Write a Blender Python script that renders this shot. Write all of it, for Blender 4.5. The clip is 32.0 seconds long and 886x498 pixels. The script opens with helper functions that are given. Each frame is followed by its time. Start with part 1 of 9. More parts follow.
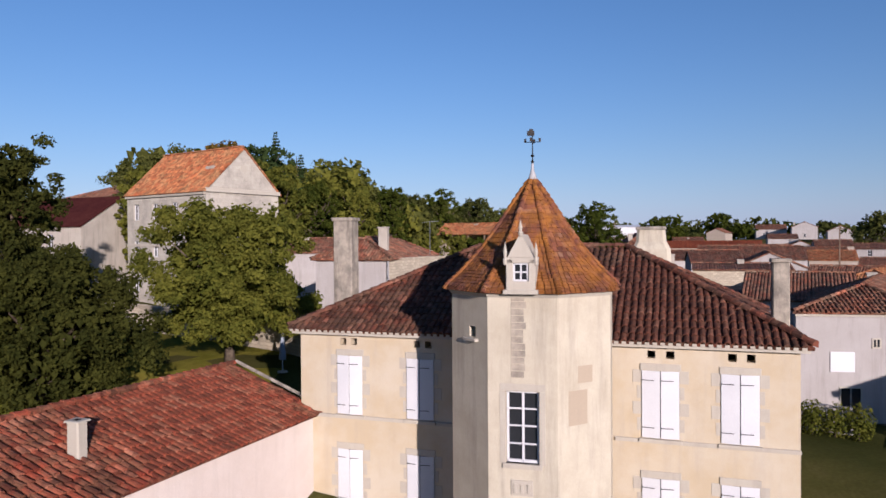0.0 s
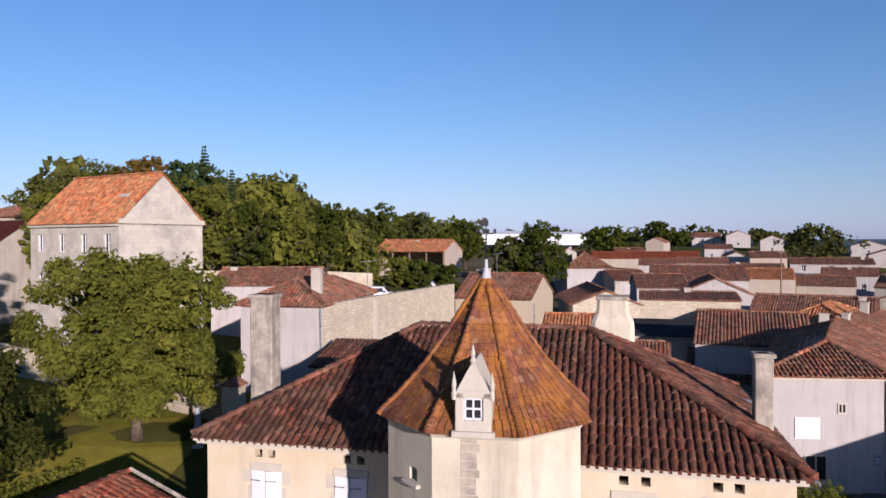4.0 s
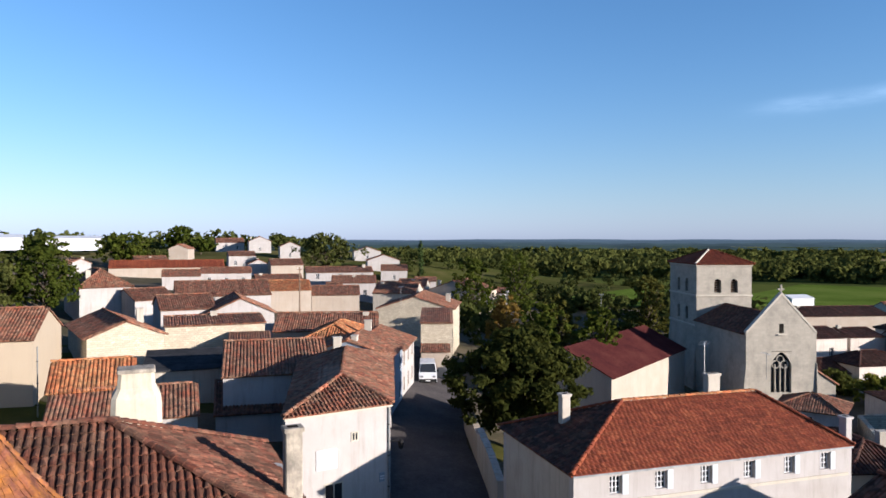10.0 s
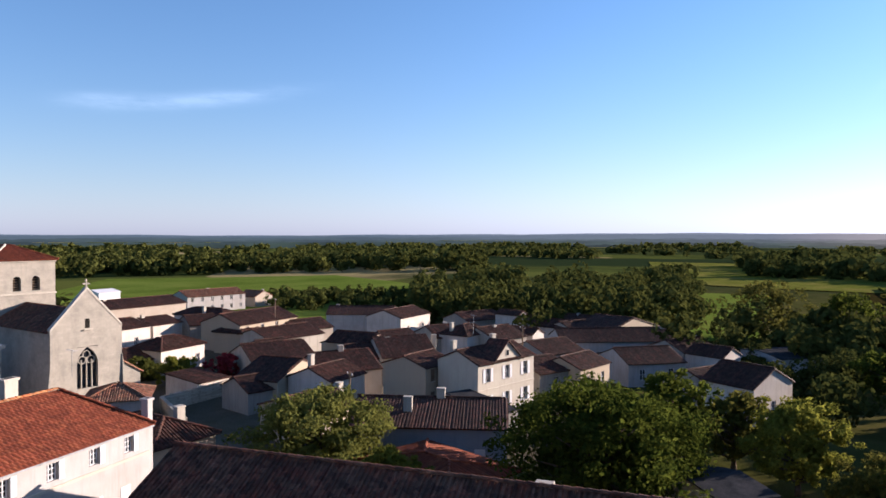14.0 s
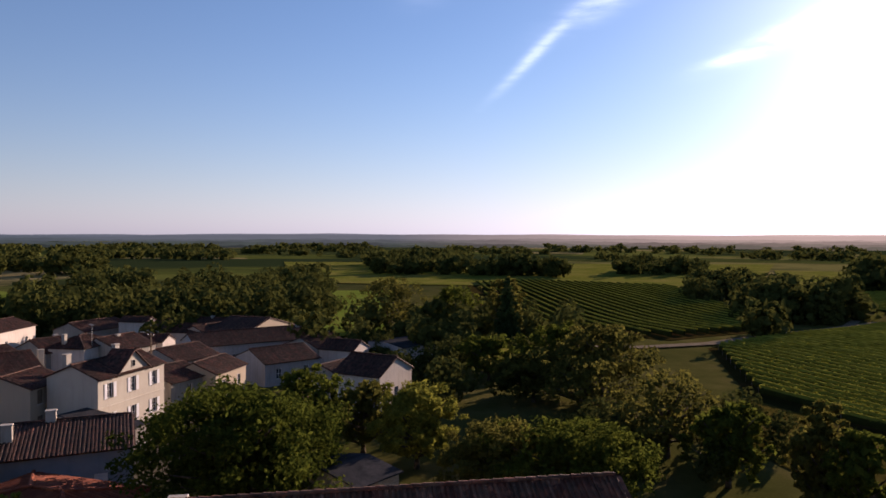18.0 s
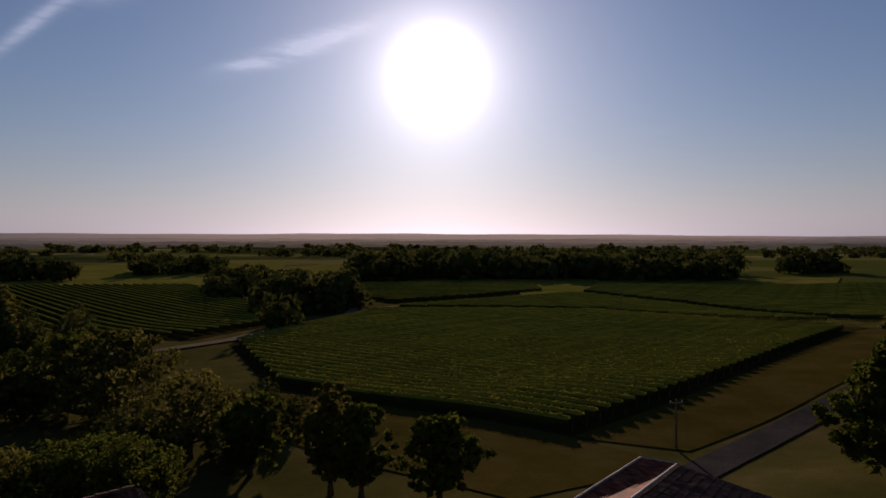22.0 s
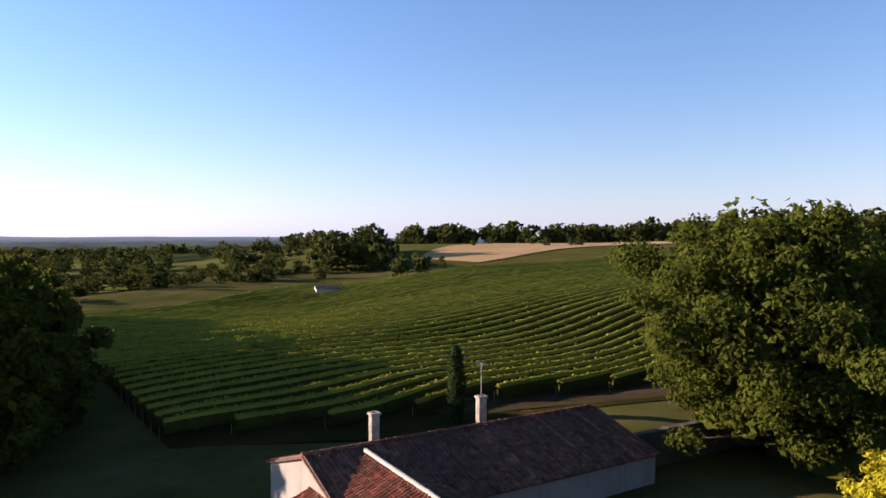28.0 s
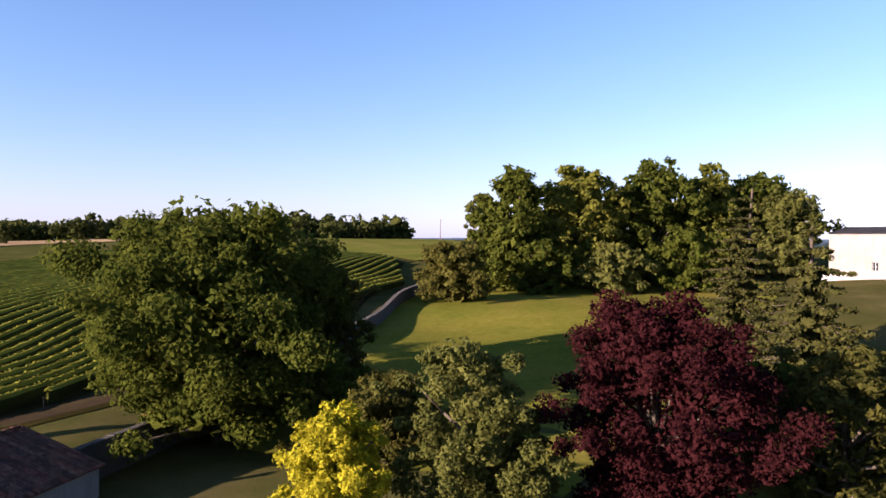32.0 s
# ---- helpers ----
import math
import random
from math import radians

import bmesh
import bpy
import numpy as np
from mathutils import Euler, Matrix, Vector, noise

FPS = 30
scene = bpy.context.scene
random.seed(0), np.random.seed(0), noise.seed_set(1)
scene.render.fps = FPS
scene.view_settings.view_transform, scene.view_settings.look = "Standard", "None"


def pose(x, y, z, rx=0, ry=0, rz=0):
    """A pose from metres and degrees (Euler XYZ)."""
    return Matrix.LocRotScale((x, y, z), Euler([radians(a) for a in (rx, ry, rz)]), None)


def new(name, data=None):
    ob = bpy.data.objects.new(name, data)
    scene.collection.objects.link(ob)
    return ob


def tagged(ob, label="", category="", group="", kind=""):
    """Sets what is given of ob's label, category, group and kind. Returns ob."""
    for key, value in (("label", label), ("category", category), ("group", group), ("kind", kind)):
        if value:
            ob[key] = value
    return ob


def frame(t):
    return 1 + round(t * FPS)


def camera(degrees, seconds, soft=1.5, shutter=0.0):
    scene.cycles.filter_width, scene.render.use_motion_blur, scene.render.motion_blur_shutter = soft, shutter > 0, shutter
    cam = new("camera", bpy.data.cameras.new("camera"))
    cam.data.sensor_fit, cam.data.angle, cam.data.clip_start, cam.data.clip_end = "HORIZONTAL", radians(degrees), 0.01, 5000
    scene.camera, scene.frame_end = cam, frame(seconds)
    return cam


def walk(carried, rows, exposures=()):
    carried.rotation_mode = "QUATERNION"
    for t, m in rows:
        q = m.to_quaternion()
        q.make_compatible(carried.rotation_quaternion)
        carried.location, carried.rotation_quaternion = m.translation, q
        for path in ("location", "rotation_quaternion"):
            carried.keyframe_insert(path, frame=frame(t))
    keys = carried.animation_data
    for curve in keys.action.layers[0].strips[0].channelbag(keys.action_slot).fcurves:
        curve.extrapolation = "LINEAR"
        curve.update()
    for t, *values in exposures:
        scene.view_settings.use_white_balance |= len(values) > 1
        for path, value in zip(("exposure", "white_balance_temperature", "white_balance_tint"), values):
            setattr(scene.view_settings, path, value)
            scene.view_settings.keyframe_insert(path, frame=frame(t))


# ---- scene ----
EYE_Z = 15.6                                   # final height of the camera over the courtyard
FOV = 64.45


def cam_row(t, x, y, z, turn, tilt, lean):
    """Seconds, place, bearing clockwise from +y, tilt up and lean in degrees."""
    return t, pose(x, y, EYE_Z + z, 90 + tilt, 0, -turn) @ pose(0, 0, 0, 0, 0, lean)


ROWS = [
    (0.0, -0.48, -4.99, -5.36, 0.00, -0.65, -0.38),
    (0.5, -0.45, -4.48, -4.94, 0.03, -0.63, -0.31),
    (1.0, -0.42, -3.97, -4.52, 0.00, -0.62, -0.22),
    (1.5, -0.40, -3.45, -4.15, 0.01, -0.60, -0.17),
    (2.0, -0.35, -2.97, -3.76, 0.32, -0.62, -0.20),
    (2.5, -0.32, -2.45, -3.45, 1.24, -0.59, -0.26),
    (3.0, -0.30, -1.93, -3.11, 2.26, -0.61, -0.34),
    (3.5, -0.29, -1.44, -2.76, 3.34, -0.63, -0.28),
    (5.5, -0.21, 0.21, -1.50, 9.95, -0.69, -0.09),
    (6.0, -0.18, 0.33, -1.28, 11.68, -0.64, -0.05),
    (6.5, -0.19, 0.32, -1.03, 14.04, -0.64, -0.05),
    (7.0, -0.17, 0.28, -0.75, 16.81, -0.66, -0.06),
    (7.5, -0.17, 0.26, -0.54, 19.71, -0.67, -0.10),
    (8.0, -0.14, 0.25, -0.36, 22.91, -0.65, -0.06),
    (8.5, -0.12, 0.21, -0.15, 26.54, -0.69, -0.00),
    (9.0, -0.09, 0.21, 0.02, 30.80, -0.74, 0.04),
    (9.5, -0.04, 0.25, 0.13, 36.44, -0.78, 0.07),
    (10.0, -0.03, 0.23, 0.15, 42.19, -0.76, 0.06),
    (10.5, -0.01, 0.20, 0.15, 48.12, -0.79, 0.10),
    (11.0, 0.01, 0.11, 0.11, 54.68, -0.83, 0.06),
    (11.5, 0.01, 0.01, 0.09, 61.70, -0.86, -0.01),
    (12.0, 0.00, 0.00, 0.00, 69.23, -0.87, -0.02),
    (12.5, 0.00, 0.00, 0.00, 77.03, -0.93, -0.02),
    (13.0, 0.00, 0.00, 0.00, 85.08, -0.99, 0.04),
    (13.5, 0.00, 0.00, 0.00, 90.79, -1.04, 0.03),
    (15.5, 0.00, 0.00, 0.00, 103.53, -1.08, 0.15),
    (16.0, 0.00, 0.00, 0.00, 107.44, -1.05, 0.06),
    (16.5, 0.00, 0.00, 0.00, 111.43, -1.04, 0.12),
    (17.0, 0.00, 0.00, 0.00, 115.47, -1.02, 0.13),
    (17.5, 0.00, 0.00, 0.00, 119.56, -1.03, 0.12),
    (18.0, 0.00, 0.00, 0.00, 123.78, -1.00, 0.14),
    (18.5, 0.00, 0.00, 0.00, 128.16, -0.99, 0.12),
    (19.0, 0.00, 0.00, 0.00, 132.67, -0.98, 0.04),
    (19.5, 0.00, 0.00, 0.00, 137.33, -0.98, 0.17),
    (20.0, 0.00, 0.00, 0.00, 142.06, -0.99, -0.10),
    (20.5, 0.00, 0.00, 0.00, 146.85, -1.01, -0.04),
    (21.0, 0.00, 0.00, 0.00, 151.69, -1.03, 0.02),
    (21.5, 0.00, 0.00, 0.00, 156.56, -1.02, 0.05),
    (22.0, 0.00, 0.00, 0.00, 161.48, -1.05, 0.02),
    (22.5, 0.00, 0.00, 0.00, 166.37, -1.04, -0.07),
    (23.0, 0.00, 0.00, 0.00, 171.31, -1.07, 0.00),
    (23.5, 0.00, 0.00, 0.00, 176.56, -1.10, 0.16),
    (24.0, 0.00, 0.00, 0.00, 182.28, -1.13, 0.26),
    (24.5, 0.00, 0.00, 0.00, 188.69, -1.07, 0.37),
    (25.0, 0.00, 0.00, 0.00, 195.32, -1.03, 0.50),
    (25.5, 0.00, 0.00, 0.00, 202.08, -1.00, 0.48),
    (27.5, 0.00, 0.00, 0.00, 229.09, -0.86, 0.20),
    (28.0, 0.00, 0.00, 0.00, 235.49, -0.88, 0.17),
    (28.5, 0.00, 0.00, 0.00, 241.82, -0.86, 0.17),
    (29.0, 0.00, 0.00, 0.00, 248.11, -0.87, 0.22),
    (29.5, 0.00, 0.00, 0.00, 253.85, -0.88, 0.20),
    (30.0, 0.00, 0.00, 0.00, 259.48, -0.88, 0.22),
    (30.5, 0.00, 0.00, 0.00, 264.76, -0.89, 0.28),
    (31.0, 0.00, 0.00, 0.00, 269.88, -0.88, 0.26),
    (31.5, 0.00, 0.00, 0.00, 274.37, -0.89, 0.28),
    (32.0, 0.00, 0.00, 0.00, 278.55, -0.88, 0.28),
]
EXPOSURES = [(0, 0.71, 5330, 18), (3, 0.85, 5350, 19), (6, 1.1, 5350, 16), (9, 1.34, 5300, 11), (11, 1.58, 5400, 6), (13, 1.72, 5600, 12), (15, 1.7, 5900, 19), (17, 1.4, 6250, 24), (19, 0.83, 6750, 29), (21, -0.05, 6950, 29), (23, -0.15, 6850, 28),
             (24.5, 0.45, 6700, 25), (26, 1.0, 6450, 24), (27.5, 1.72, 6200, 22), (29, 2.0, 6100, 25), (32, 2.04, 6000, 27)]
cam = camera(FOV, 32.0, soft=1.6)
walk(cam, [cam_row(*r) for r in ROWS], EXPOSURES)

# ---- world, sun ----
SUN_TURN, SUN_UP = 161.0, 13.0
world = bpy.data.worlds.new("world")
scene.world = world
world.use_nodes = True
wn, wl = world.node_tree.nodes, world.node_tree.links
wn.clear()
sky = wn.new("ShaderNodeTexSky")
sky.sky_type = "NISHITA"
sky.sun_disc = False
sky.sun_elevation, sky.sun_rotation = radians(SUN_UP), radians(SUN_TURN)
sky.altitude, sky.air_density, sky.dust_density, sky.ozone_density = 50, 1.0, 0.17, 3.5
back = wn.new("ShaderNodeBackground")
back.inputs["Strength"].default_value = 0.064
wout = wn.new("ShaderNodeOutputWorld")
# bright haze round the sun
sight = wn.new("ShaderNodeTexCoord")
near_sun = wn.new("ShaderNodeVectorMath")
near_sun.operation = "DOT_PRODUCT"
up = radians(SUN_UP)
near_sun.inputs[1].default_value = (math.sin(radians(SUN_TURN)) * math.cos(up), math.cos(radians(SUN_TURN)) * math.cos(up), math.sin(up))
wl.new(sight.outputs["Generated"], near_sun.inputs[0])
halo = None
for power, gain in ((1500, 60.0), (420, 10.0), (150, 4.6), (48, 3.0), (14, 0.9)):
    clip = wn.new("ShaderNodeMath")
    clip.operation = "MAXIMUM"
    clip.inputs[1].default_value = 0.0
    wl.new(near_sun.outputs["Value"], clip.inputs[0])
    pw = wn.new("ShaderNodeMath")
    pw.operation = "POWER"
    pw.inputs[1].default_value = power
    wl.new(clip.outputs[0], pw.inputs[0])
    ga = wn.new("ShaderNodeMath")
    ga.operation = "MULTIPLY_ADD"
    ga.inputs[1].default_value = gain
    wl.new(pw.outputs[0], ga.inputs[0])
    if halo:
        wl.new(halo, ga.inputs[2])
    else:
        ga.inputs[2].default_value = 0.0
    halo = ga.outputs[0]
glow = wn.new("ShaderNodeMix")
glow.data_type, glow.blend_type = "RGBA", "ADD"
glow.inputs[0].default_value = 1.0
wl.new(halo, glow.inputs[7])


def sky_math(kind, a, b=None, c=None):
    k = wn.new("ShaderNodeMath")
    k.operation = kind
    for i, v in enumerate((a, b, c)):
        if v is None:
            continue
        if isinstance(v, (int, float)):
            k.inputs[i].default_value = v
        else:
            wl.new(v, k.inputs[i])
    return k.outputs[0]


# pale haze low over the horizon
split = wn.new("ShaderNodeSeparateXYZ")
wl.new(sight.outputs["Generated"], split.inputs[0])
grey = wn.new("ShaderNodeRGBToBW")
wl.new(sky.outputs[0], grey.inputs[0])
milk = wn.new("ShaderNodeVectorMath")
milk.operation = "SCALE"
milk.inputs[0].default_value = (0.77, 0.78, 0.94)
wl.new(grey.outputs[0], milk.inputs["Scale"])
low = sky_math("POWER", 2.718, sky_math("MULTIPLY", sky_math("ABSOLUTE", split.outputs[2]), -9.0))
pale = wn.new("ShaderNodeMix")
pale.data_type = "RGBA"
wl.new(sky_math("MULTIPLY", low, 0.85), pale.inputs[0])
deep = wn.new("ShaderNodeMix")
deep.data_type, deep.blend_type = "RGBA", "MULTIPLY"
wl.new(sky_math("POWER", sky_math("MAXIMUM", near_sun.outputs["Value"], 0.0), 3.0), deep.inputs[0])
wl.new(sky.outputs[0], deep.inputs[6])
deep.inputs[7].default_value = (0.85, 0.96, 1.04, 1)
wl.new(deep.outputs[2], pale.inputs[6])
wl.new(milk.outputs[0], pale.inputs[7])
wl.new(pale.outputs[2], glow.inputs[6])
# thin cirrus wisps: bearing, height, half length, half width, slant in degrees, strength
bearing = sky_math("MULTIPLY", sky_math("ARCTAN2", split.outputs[0], split.outputs[1]), 180 / math.pi)
rise = sky_math("MULTIPLY", sky_math("ARCSINE", split.outputs[2]), 180 / math.pi)
fray = wn.new("ShaderNodeTexNoise")
fray.inputs["Scale"].default_value, fray.inputs["Detail"].default_value, fray.inputs["Roughness"].default_value = 9, 6, 0.62
mp = wn.new("ShaderNodeMapping")
mp.inputs["Scale"].default_value = (1, 1, 5)
wl.new(sight.outputs["Generated"], mp.inputs[0])
wl.new(mp.outputs[0], fray.inputs["Vector"])
cover = 0.0
for az, el, a, b, slant, gain in ((76.5, 10.4, 5.5, 0.5, 8, 0.26), (69.5, 9.8, 3.0, 0.5, 3, 0.24), (131.6, 14.8, 3.6, 0.42, 43, 0.95), (137.5, 18.6, 4.2, 1.0, 26, 0.8), (150.8, 14.9, 4.6, 0.7, 19, 1.3), (146.0, 13.2, 2.0, 0.35, 10, 0.8), (190, 9.2, 8.0, 0.4, 5, 0.16), (122, 20, 2.4, 1.6, 5, 0.2)):
    c, s = math.cos(radians(slant)), math.sin(radians(slant))
    da, de = sky_math("SUBTRACT", bearing, az), sky_math("SUBTRACT", rise, el)
    u = sky_math("MULTIPLY", sky_math("ADD", sky_math("MULTIPLY", da, c), sky_math("MULTIPLY", de, s)), 1 / a)
    v = sky_math("MULTIPLY", sky_math("SUBTRACT", sky_math("MULTIPLY", de, c), sky_math("MULTIPLY", da, s)), 1 / b)
    far = sky_math("ADD", sky_math("MULTIPLY", u, u), sky_math("MULTIPLY", v, v))
    cover = sky_math("ADD", cover, sky_math("MULTIPLY", sky_math("POWER", 2.718, sky_math("MULTIPLY", far, -1.0)), gain))
wisp = sky_math("MULTIPLY", cover, sky_math("MULTIPLY_ADD", fray.outputs["Fac"], 2.6, -0.75))
wisp = sky_math("MINIMUM", sky_math("MAXIMUM", wisp, 0.0), 0.6)
veil = wn.new("ShaderNodeMix")
veil.data_type, veil.blend_type = "RGBA", "ADD"
wl.new(wisp, veil.inputs[0])
wl.new(glow.outputs[2], veil.inputs[6])
veil.inputs[7].default_value = (4.6, 4.7, 5.0, 1)
wl.new(veil.outputs[2], back.inputs[0])
wl.new(back.outputs[0], wout.inputs[0])
sun = new("sun", bpy.data.lights.new("sun", "SUN"))
sun.data.energy, sun.data.angle, sun.data.color = 4.8, radians(0.6), (1.0, 0.79, 0.595)
sun.rotation_euler = (radians(90 - SUN_UP), 0, radians(180 - SUN_TURN))


# ---- materials ----
def nodes_of(name):
    m = bpy.data.materials.new(name)
    m.use_nodes = True
    n, l = m.node_tree.nodes, m.node_tree.links
    n.clear()
    out = n.new("ShaderNodeOutputMaterial")
    return m, n, l, out


def noise_at(n, l, coord, scale, detail=4, rough=0.6, stretch=None):
    t = n.new("ShaderNodeTexNoise")
    t.inputs["Scale"].default_value, t.inputs["Detail"].default_value, t.inputs["Roughness"].default_value = scale, detail, rough
    if stretch:
        mp = n.new("ShaderNodeMapping")
        mp.inputs["Scale"].default_value = stretch
        l.new(coord, mp.inputs[0])
        coord = mp.outputs[0]
    l.new(coord, t.inputs["Vector"])
    return t.outputs["Fac"]


def ramp(n, l, fac, stops):
    r = n.new("ShaderNodeValToRGB")
    e = r.color_ramp.elements
    while len(e) < len(stops):
        e.new(0.5)
    for k, (p, c) in enumerate(stops):
        e[k].position, e[k].color = p, (*c, 1) if len(c) == 3 else c
    l.new(fac, r.inputs[0])
    return r.outputs[0]


def blend(n, l, fac, a, b, kind="MIX"):
    m = n.new("ShaderNodeMix")
    m.data_type, m.blend_type = "RGBA", kind
    for s, v in ((0, fac), (6, a), (7, b)):
        if isinstance(v, bpy.types.NodeSocket):
            l.new(v, m.inputs[s])
        elif s == 0:
            m.inputs[0].default_value = v
        else:
            m.inputs[s].default_value = (*v, 1)
    return m.outputs[2]


def bump(n, l, height_in, strength, distance):
    b = n.new("ShaderNodeBump")
    b.inputs["Strength"].default_value, b.inputs["Distance"].default_value = strength, distance
    l.new(height_in, b.inputs["Height"])
    return b.outputs[0]


def finish(n, l, out, color, rough, normal=None, metal=0.0, spec=0.3):
    p = n.new("ShaderNodeBsdfPrincipled")
    if isinstance(color, bpy.types.NodeSocket):
        l.new(color, p.inputs["Base Color"])
    else:
        p.inputs["Base Color"].default_value = (*color, 1)
    p.inputs["Roughness"].default_value, p.inputs["Metallic"].default_value = rough, metal
    p.inputs["Specular IOR Level"].default_value = spec
    if normal:
        l.new(normal, p.inputs["Normal"])
    l.new(p.outputs[0], out.inputs[0])
    return p


def coords(n):
    return n.new("ShaderNodeTexCoord").outputs["Object"]


def plaster(name, base, stain, patch, rough=0.9, streak=0.35, grain=0.004, size=0.5):
    """Rendered wall: large patches, rain streaks and fine grain."""
    m, n, l, out = nodes_of(name)
    c = coords(n)
    big = noise_at(n, l, c, size, 5, 0.65)
    col = blend(n, l, ramp(n, l, big, [(0.38, (0, 0, 0)), (0.66, (1, 1, 1))]), base, patch)
    run = noise_at(n, l, c, 1.0, 5, 0.7, (2.2, 2.2, 0.22))
    run = ramp(n, l, run, [(0.5, (0, 0, 0)), (0.75, (streak,) * 3)])
    col = blend(n, l, run, col, stain)
    fine = noise_at(n, l, c, 40, 3)
    col = blend(n, l, 0.18, col, ramp(n, l, fine, [(0.3, (0.25, 0.25, 0.25)), (0.7, (1, 1, 1))]), "MULTIPLY")
    finish(n, l, out, col, rough, bump(n, l, fine, 0.6, grain), spec=0.15)
    return m


def masonry(name, base, stain, joint, width=0.55, row=0.28, rough=0.92, rubble=False):
    """Stone wall: courses with recessed joints, varied stones and stains."""
    m, n, l, out = nodes_of(name)
    geo = n.new("ShaderNodeNewGeometry")
    c = coords(n)
    sep = n.new("ShaderNodeSeparateXYZ")
    l.new(c, sep.inputs[0])
    add = n.new("ShaderNodeMath")
    l.new(sep.outputs[0], add.inputs[0])
    l.new(sep.outputs[1], add.inputs[1])
    com = n.new("ShaderNodeCombineXYZ")
    l.new(add.outputs[0], com.inputs[0])
    l.new(sep.outputs[2], com.inputs[1])
    wob = n.new("ShaderNodeTexNoise")
    wob.inputs["Scale"].default_value = 1.6 if rubble else 0.6
    l.new(c, wob.inputs["Vector"])
    vm = n.new("ShaderNodeVectorMath")
    vm.operation = "MULTIPLY_ADD"
    vm.inputs[1].default_value = (0.25 if rubble else 0.05,) * 3
    l.new(wob.outputs["Color"], vm.inputs[0])
    l.new(com.outputs[0], vm.inputs[2])
    b = n.new("ShaderNodeTexBrick")
    b.inputs["Scale"].default_value = 1
    b.inputs["Brick Width"].default_value, b.inputs["Row Height"].default_value = width, row
    b.inputs["Mortar Size"].default_value, b.inputs["Mortar Smooth"].default_value = (0.022 if rubble else 0.012), 0.4
    b.inputs["Color1"].default_value, b.inputs["Color2"].default_value = (*base, 1), (*[v * (0.74 if rubble else 0.88) for v in base], 1)
    b.inputs["Mortar"].default_value = (*joint, 1)
    l.new(vm.outputs[0], b.inputs["Vector"])
    big = noise_at(n, l, c, 0.45, 6, 0.7)
    col = blend(n, l, ramp(n, l, big, [(0.45, (0, 0, 0)), (0.7, (0.75,) * 3)]), b.outputs["Color"], stain)
    run = noise_at(n, l, c, 1.3, 4, 0.7, (1.8, 1.8, 0.25))
    col = blend(n, l, ramp(n, l, run, [(0.55, (0, 0, 0)), (0.8, (0.5,) * 3)]), col, stain)
    fine = noise_at(n, l, c, 22, 4)
    col = blend(n, l, 0.3, col, ramp(n, l, fine, [(0.3, (0.35,) * 3), (0.7, (1, 1, 1))]), "MULTIPLY")
    hgt = blend(n, l, 0.35, b.outputs["Fac"], fine)
    inv = n.new("ShaderNodeInvert")
    l.new(hgt, inv.inputs[1])
    finish(n, l, out, col, rough, bump(n, l, inv.outputs[0], 0.7, 0.02), spec=0.12)
    return m


def tiles(name, stops, lichen=None, amount=0.3, rough=0.85, size=1.2, mottle=0.75):
    """Clay tiles: each one its own tone, with weathering and lichen."""
    m, n, l, out = nodes_of(name)
    geo = n.new("ShaderNodeNewGeometry")
    inf = n.new("ShaderNodeObjectInfo")
    s = n.new("ShaderNodeMath")
    l.new(geo.outputs["Random Per Island"], s.inputs[0])
    l.new(inf.outputs["Random"], s.inputs[1])
    fr = n.new("ShaderNodeMath")
    fr.operation = "FRACT"
    l.new(s.outputs[0], fr.inputs[0])
    col = ramp(n, l, fr.outputs[0], stops)
    c = coords(n)
    w = noise_at(n, l, c, 0.7, 5, 0.7)
    col = blend(n, l, ramp(n, l, w, [(0.42, (0, 0, 0)), (0.72, (0.7,) * 3)]), col, stops[0][1])
    if lichen:
        k = noise_at(n, l, c, size, 6, 0.72)
        col = blend(n, l, ramp(n, l, k, [(0.5 - amount * 0.4, (0, 0, 0)), (0.66 - amount * 0.3, (0.9,) * 3)]), col, lichen)
    cell = n.new("ShaderNodeTexVoronoi")
    cell.inputs["Scale"].default_value = 3.4
    l.new(c, cell.inputs["Vector"])
    tone = n.new("ShaderNodeSeparateColor")
    l.new(cell.outputs["Color"], tone.inputs[0])
    col = blend(n, l, mottle, col, ramp(n, l, tone.outputs[0], [(0.0, (0.42, 0.4, 0.42)), (0.45, (0.95, 0.93, 0.92)), (0.8, (1.35, 1.3, 1.25)), (1.0, (1.75, 1.8, 1.85))]), "MULTIPLY")
    f = noise_at(n, l, c, 18, 4)
    col = blend(n, l, 0.4, col, ramp(n, l, f, [(0.3, (0.35,) * 3), (0.68, (1, 1, 1))]), "MULTIPLY")
    finish(n, l, out, col, rough, bump(n, l, f, 0.5, 0.01), spec=0.2)
    return m


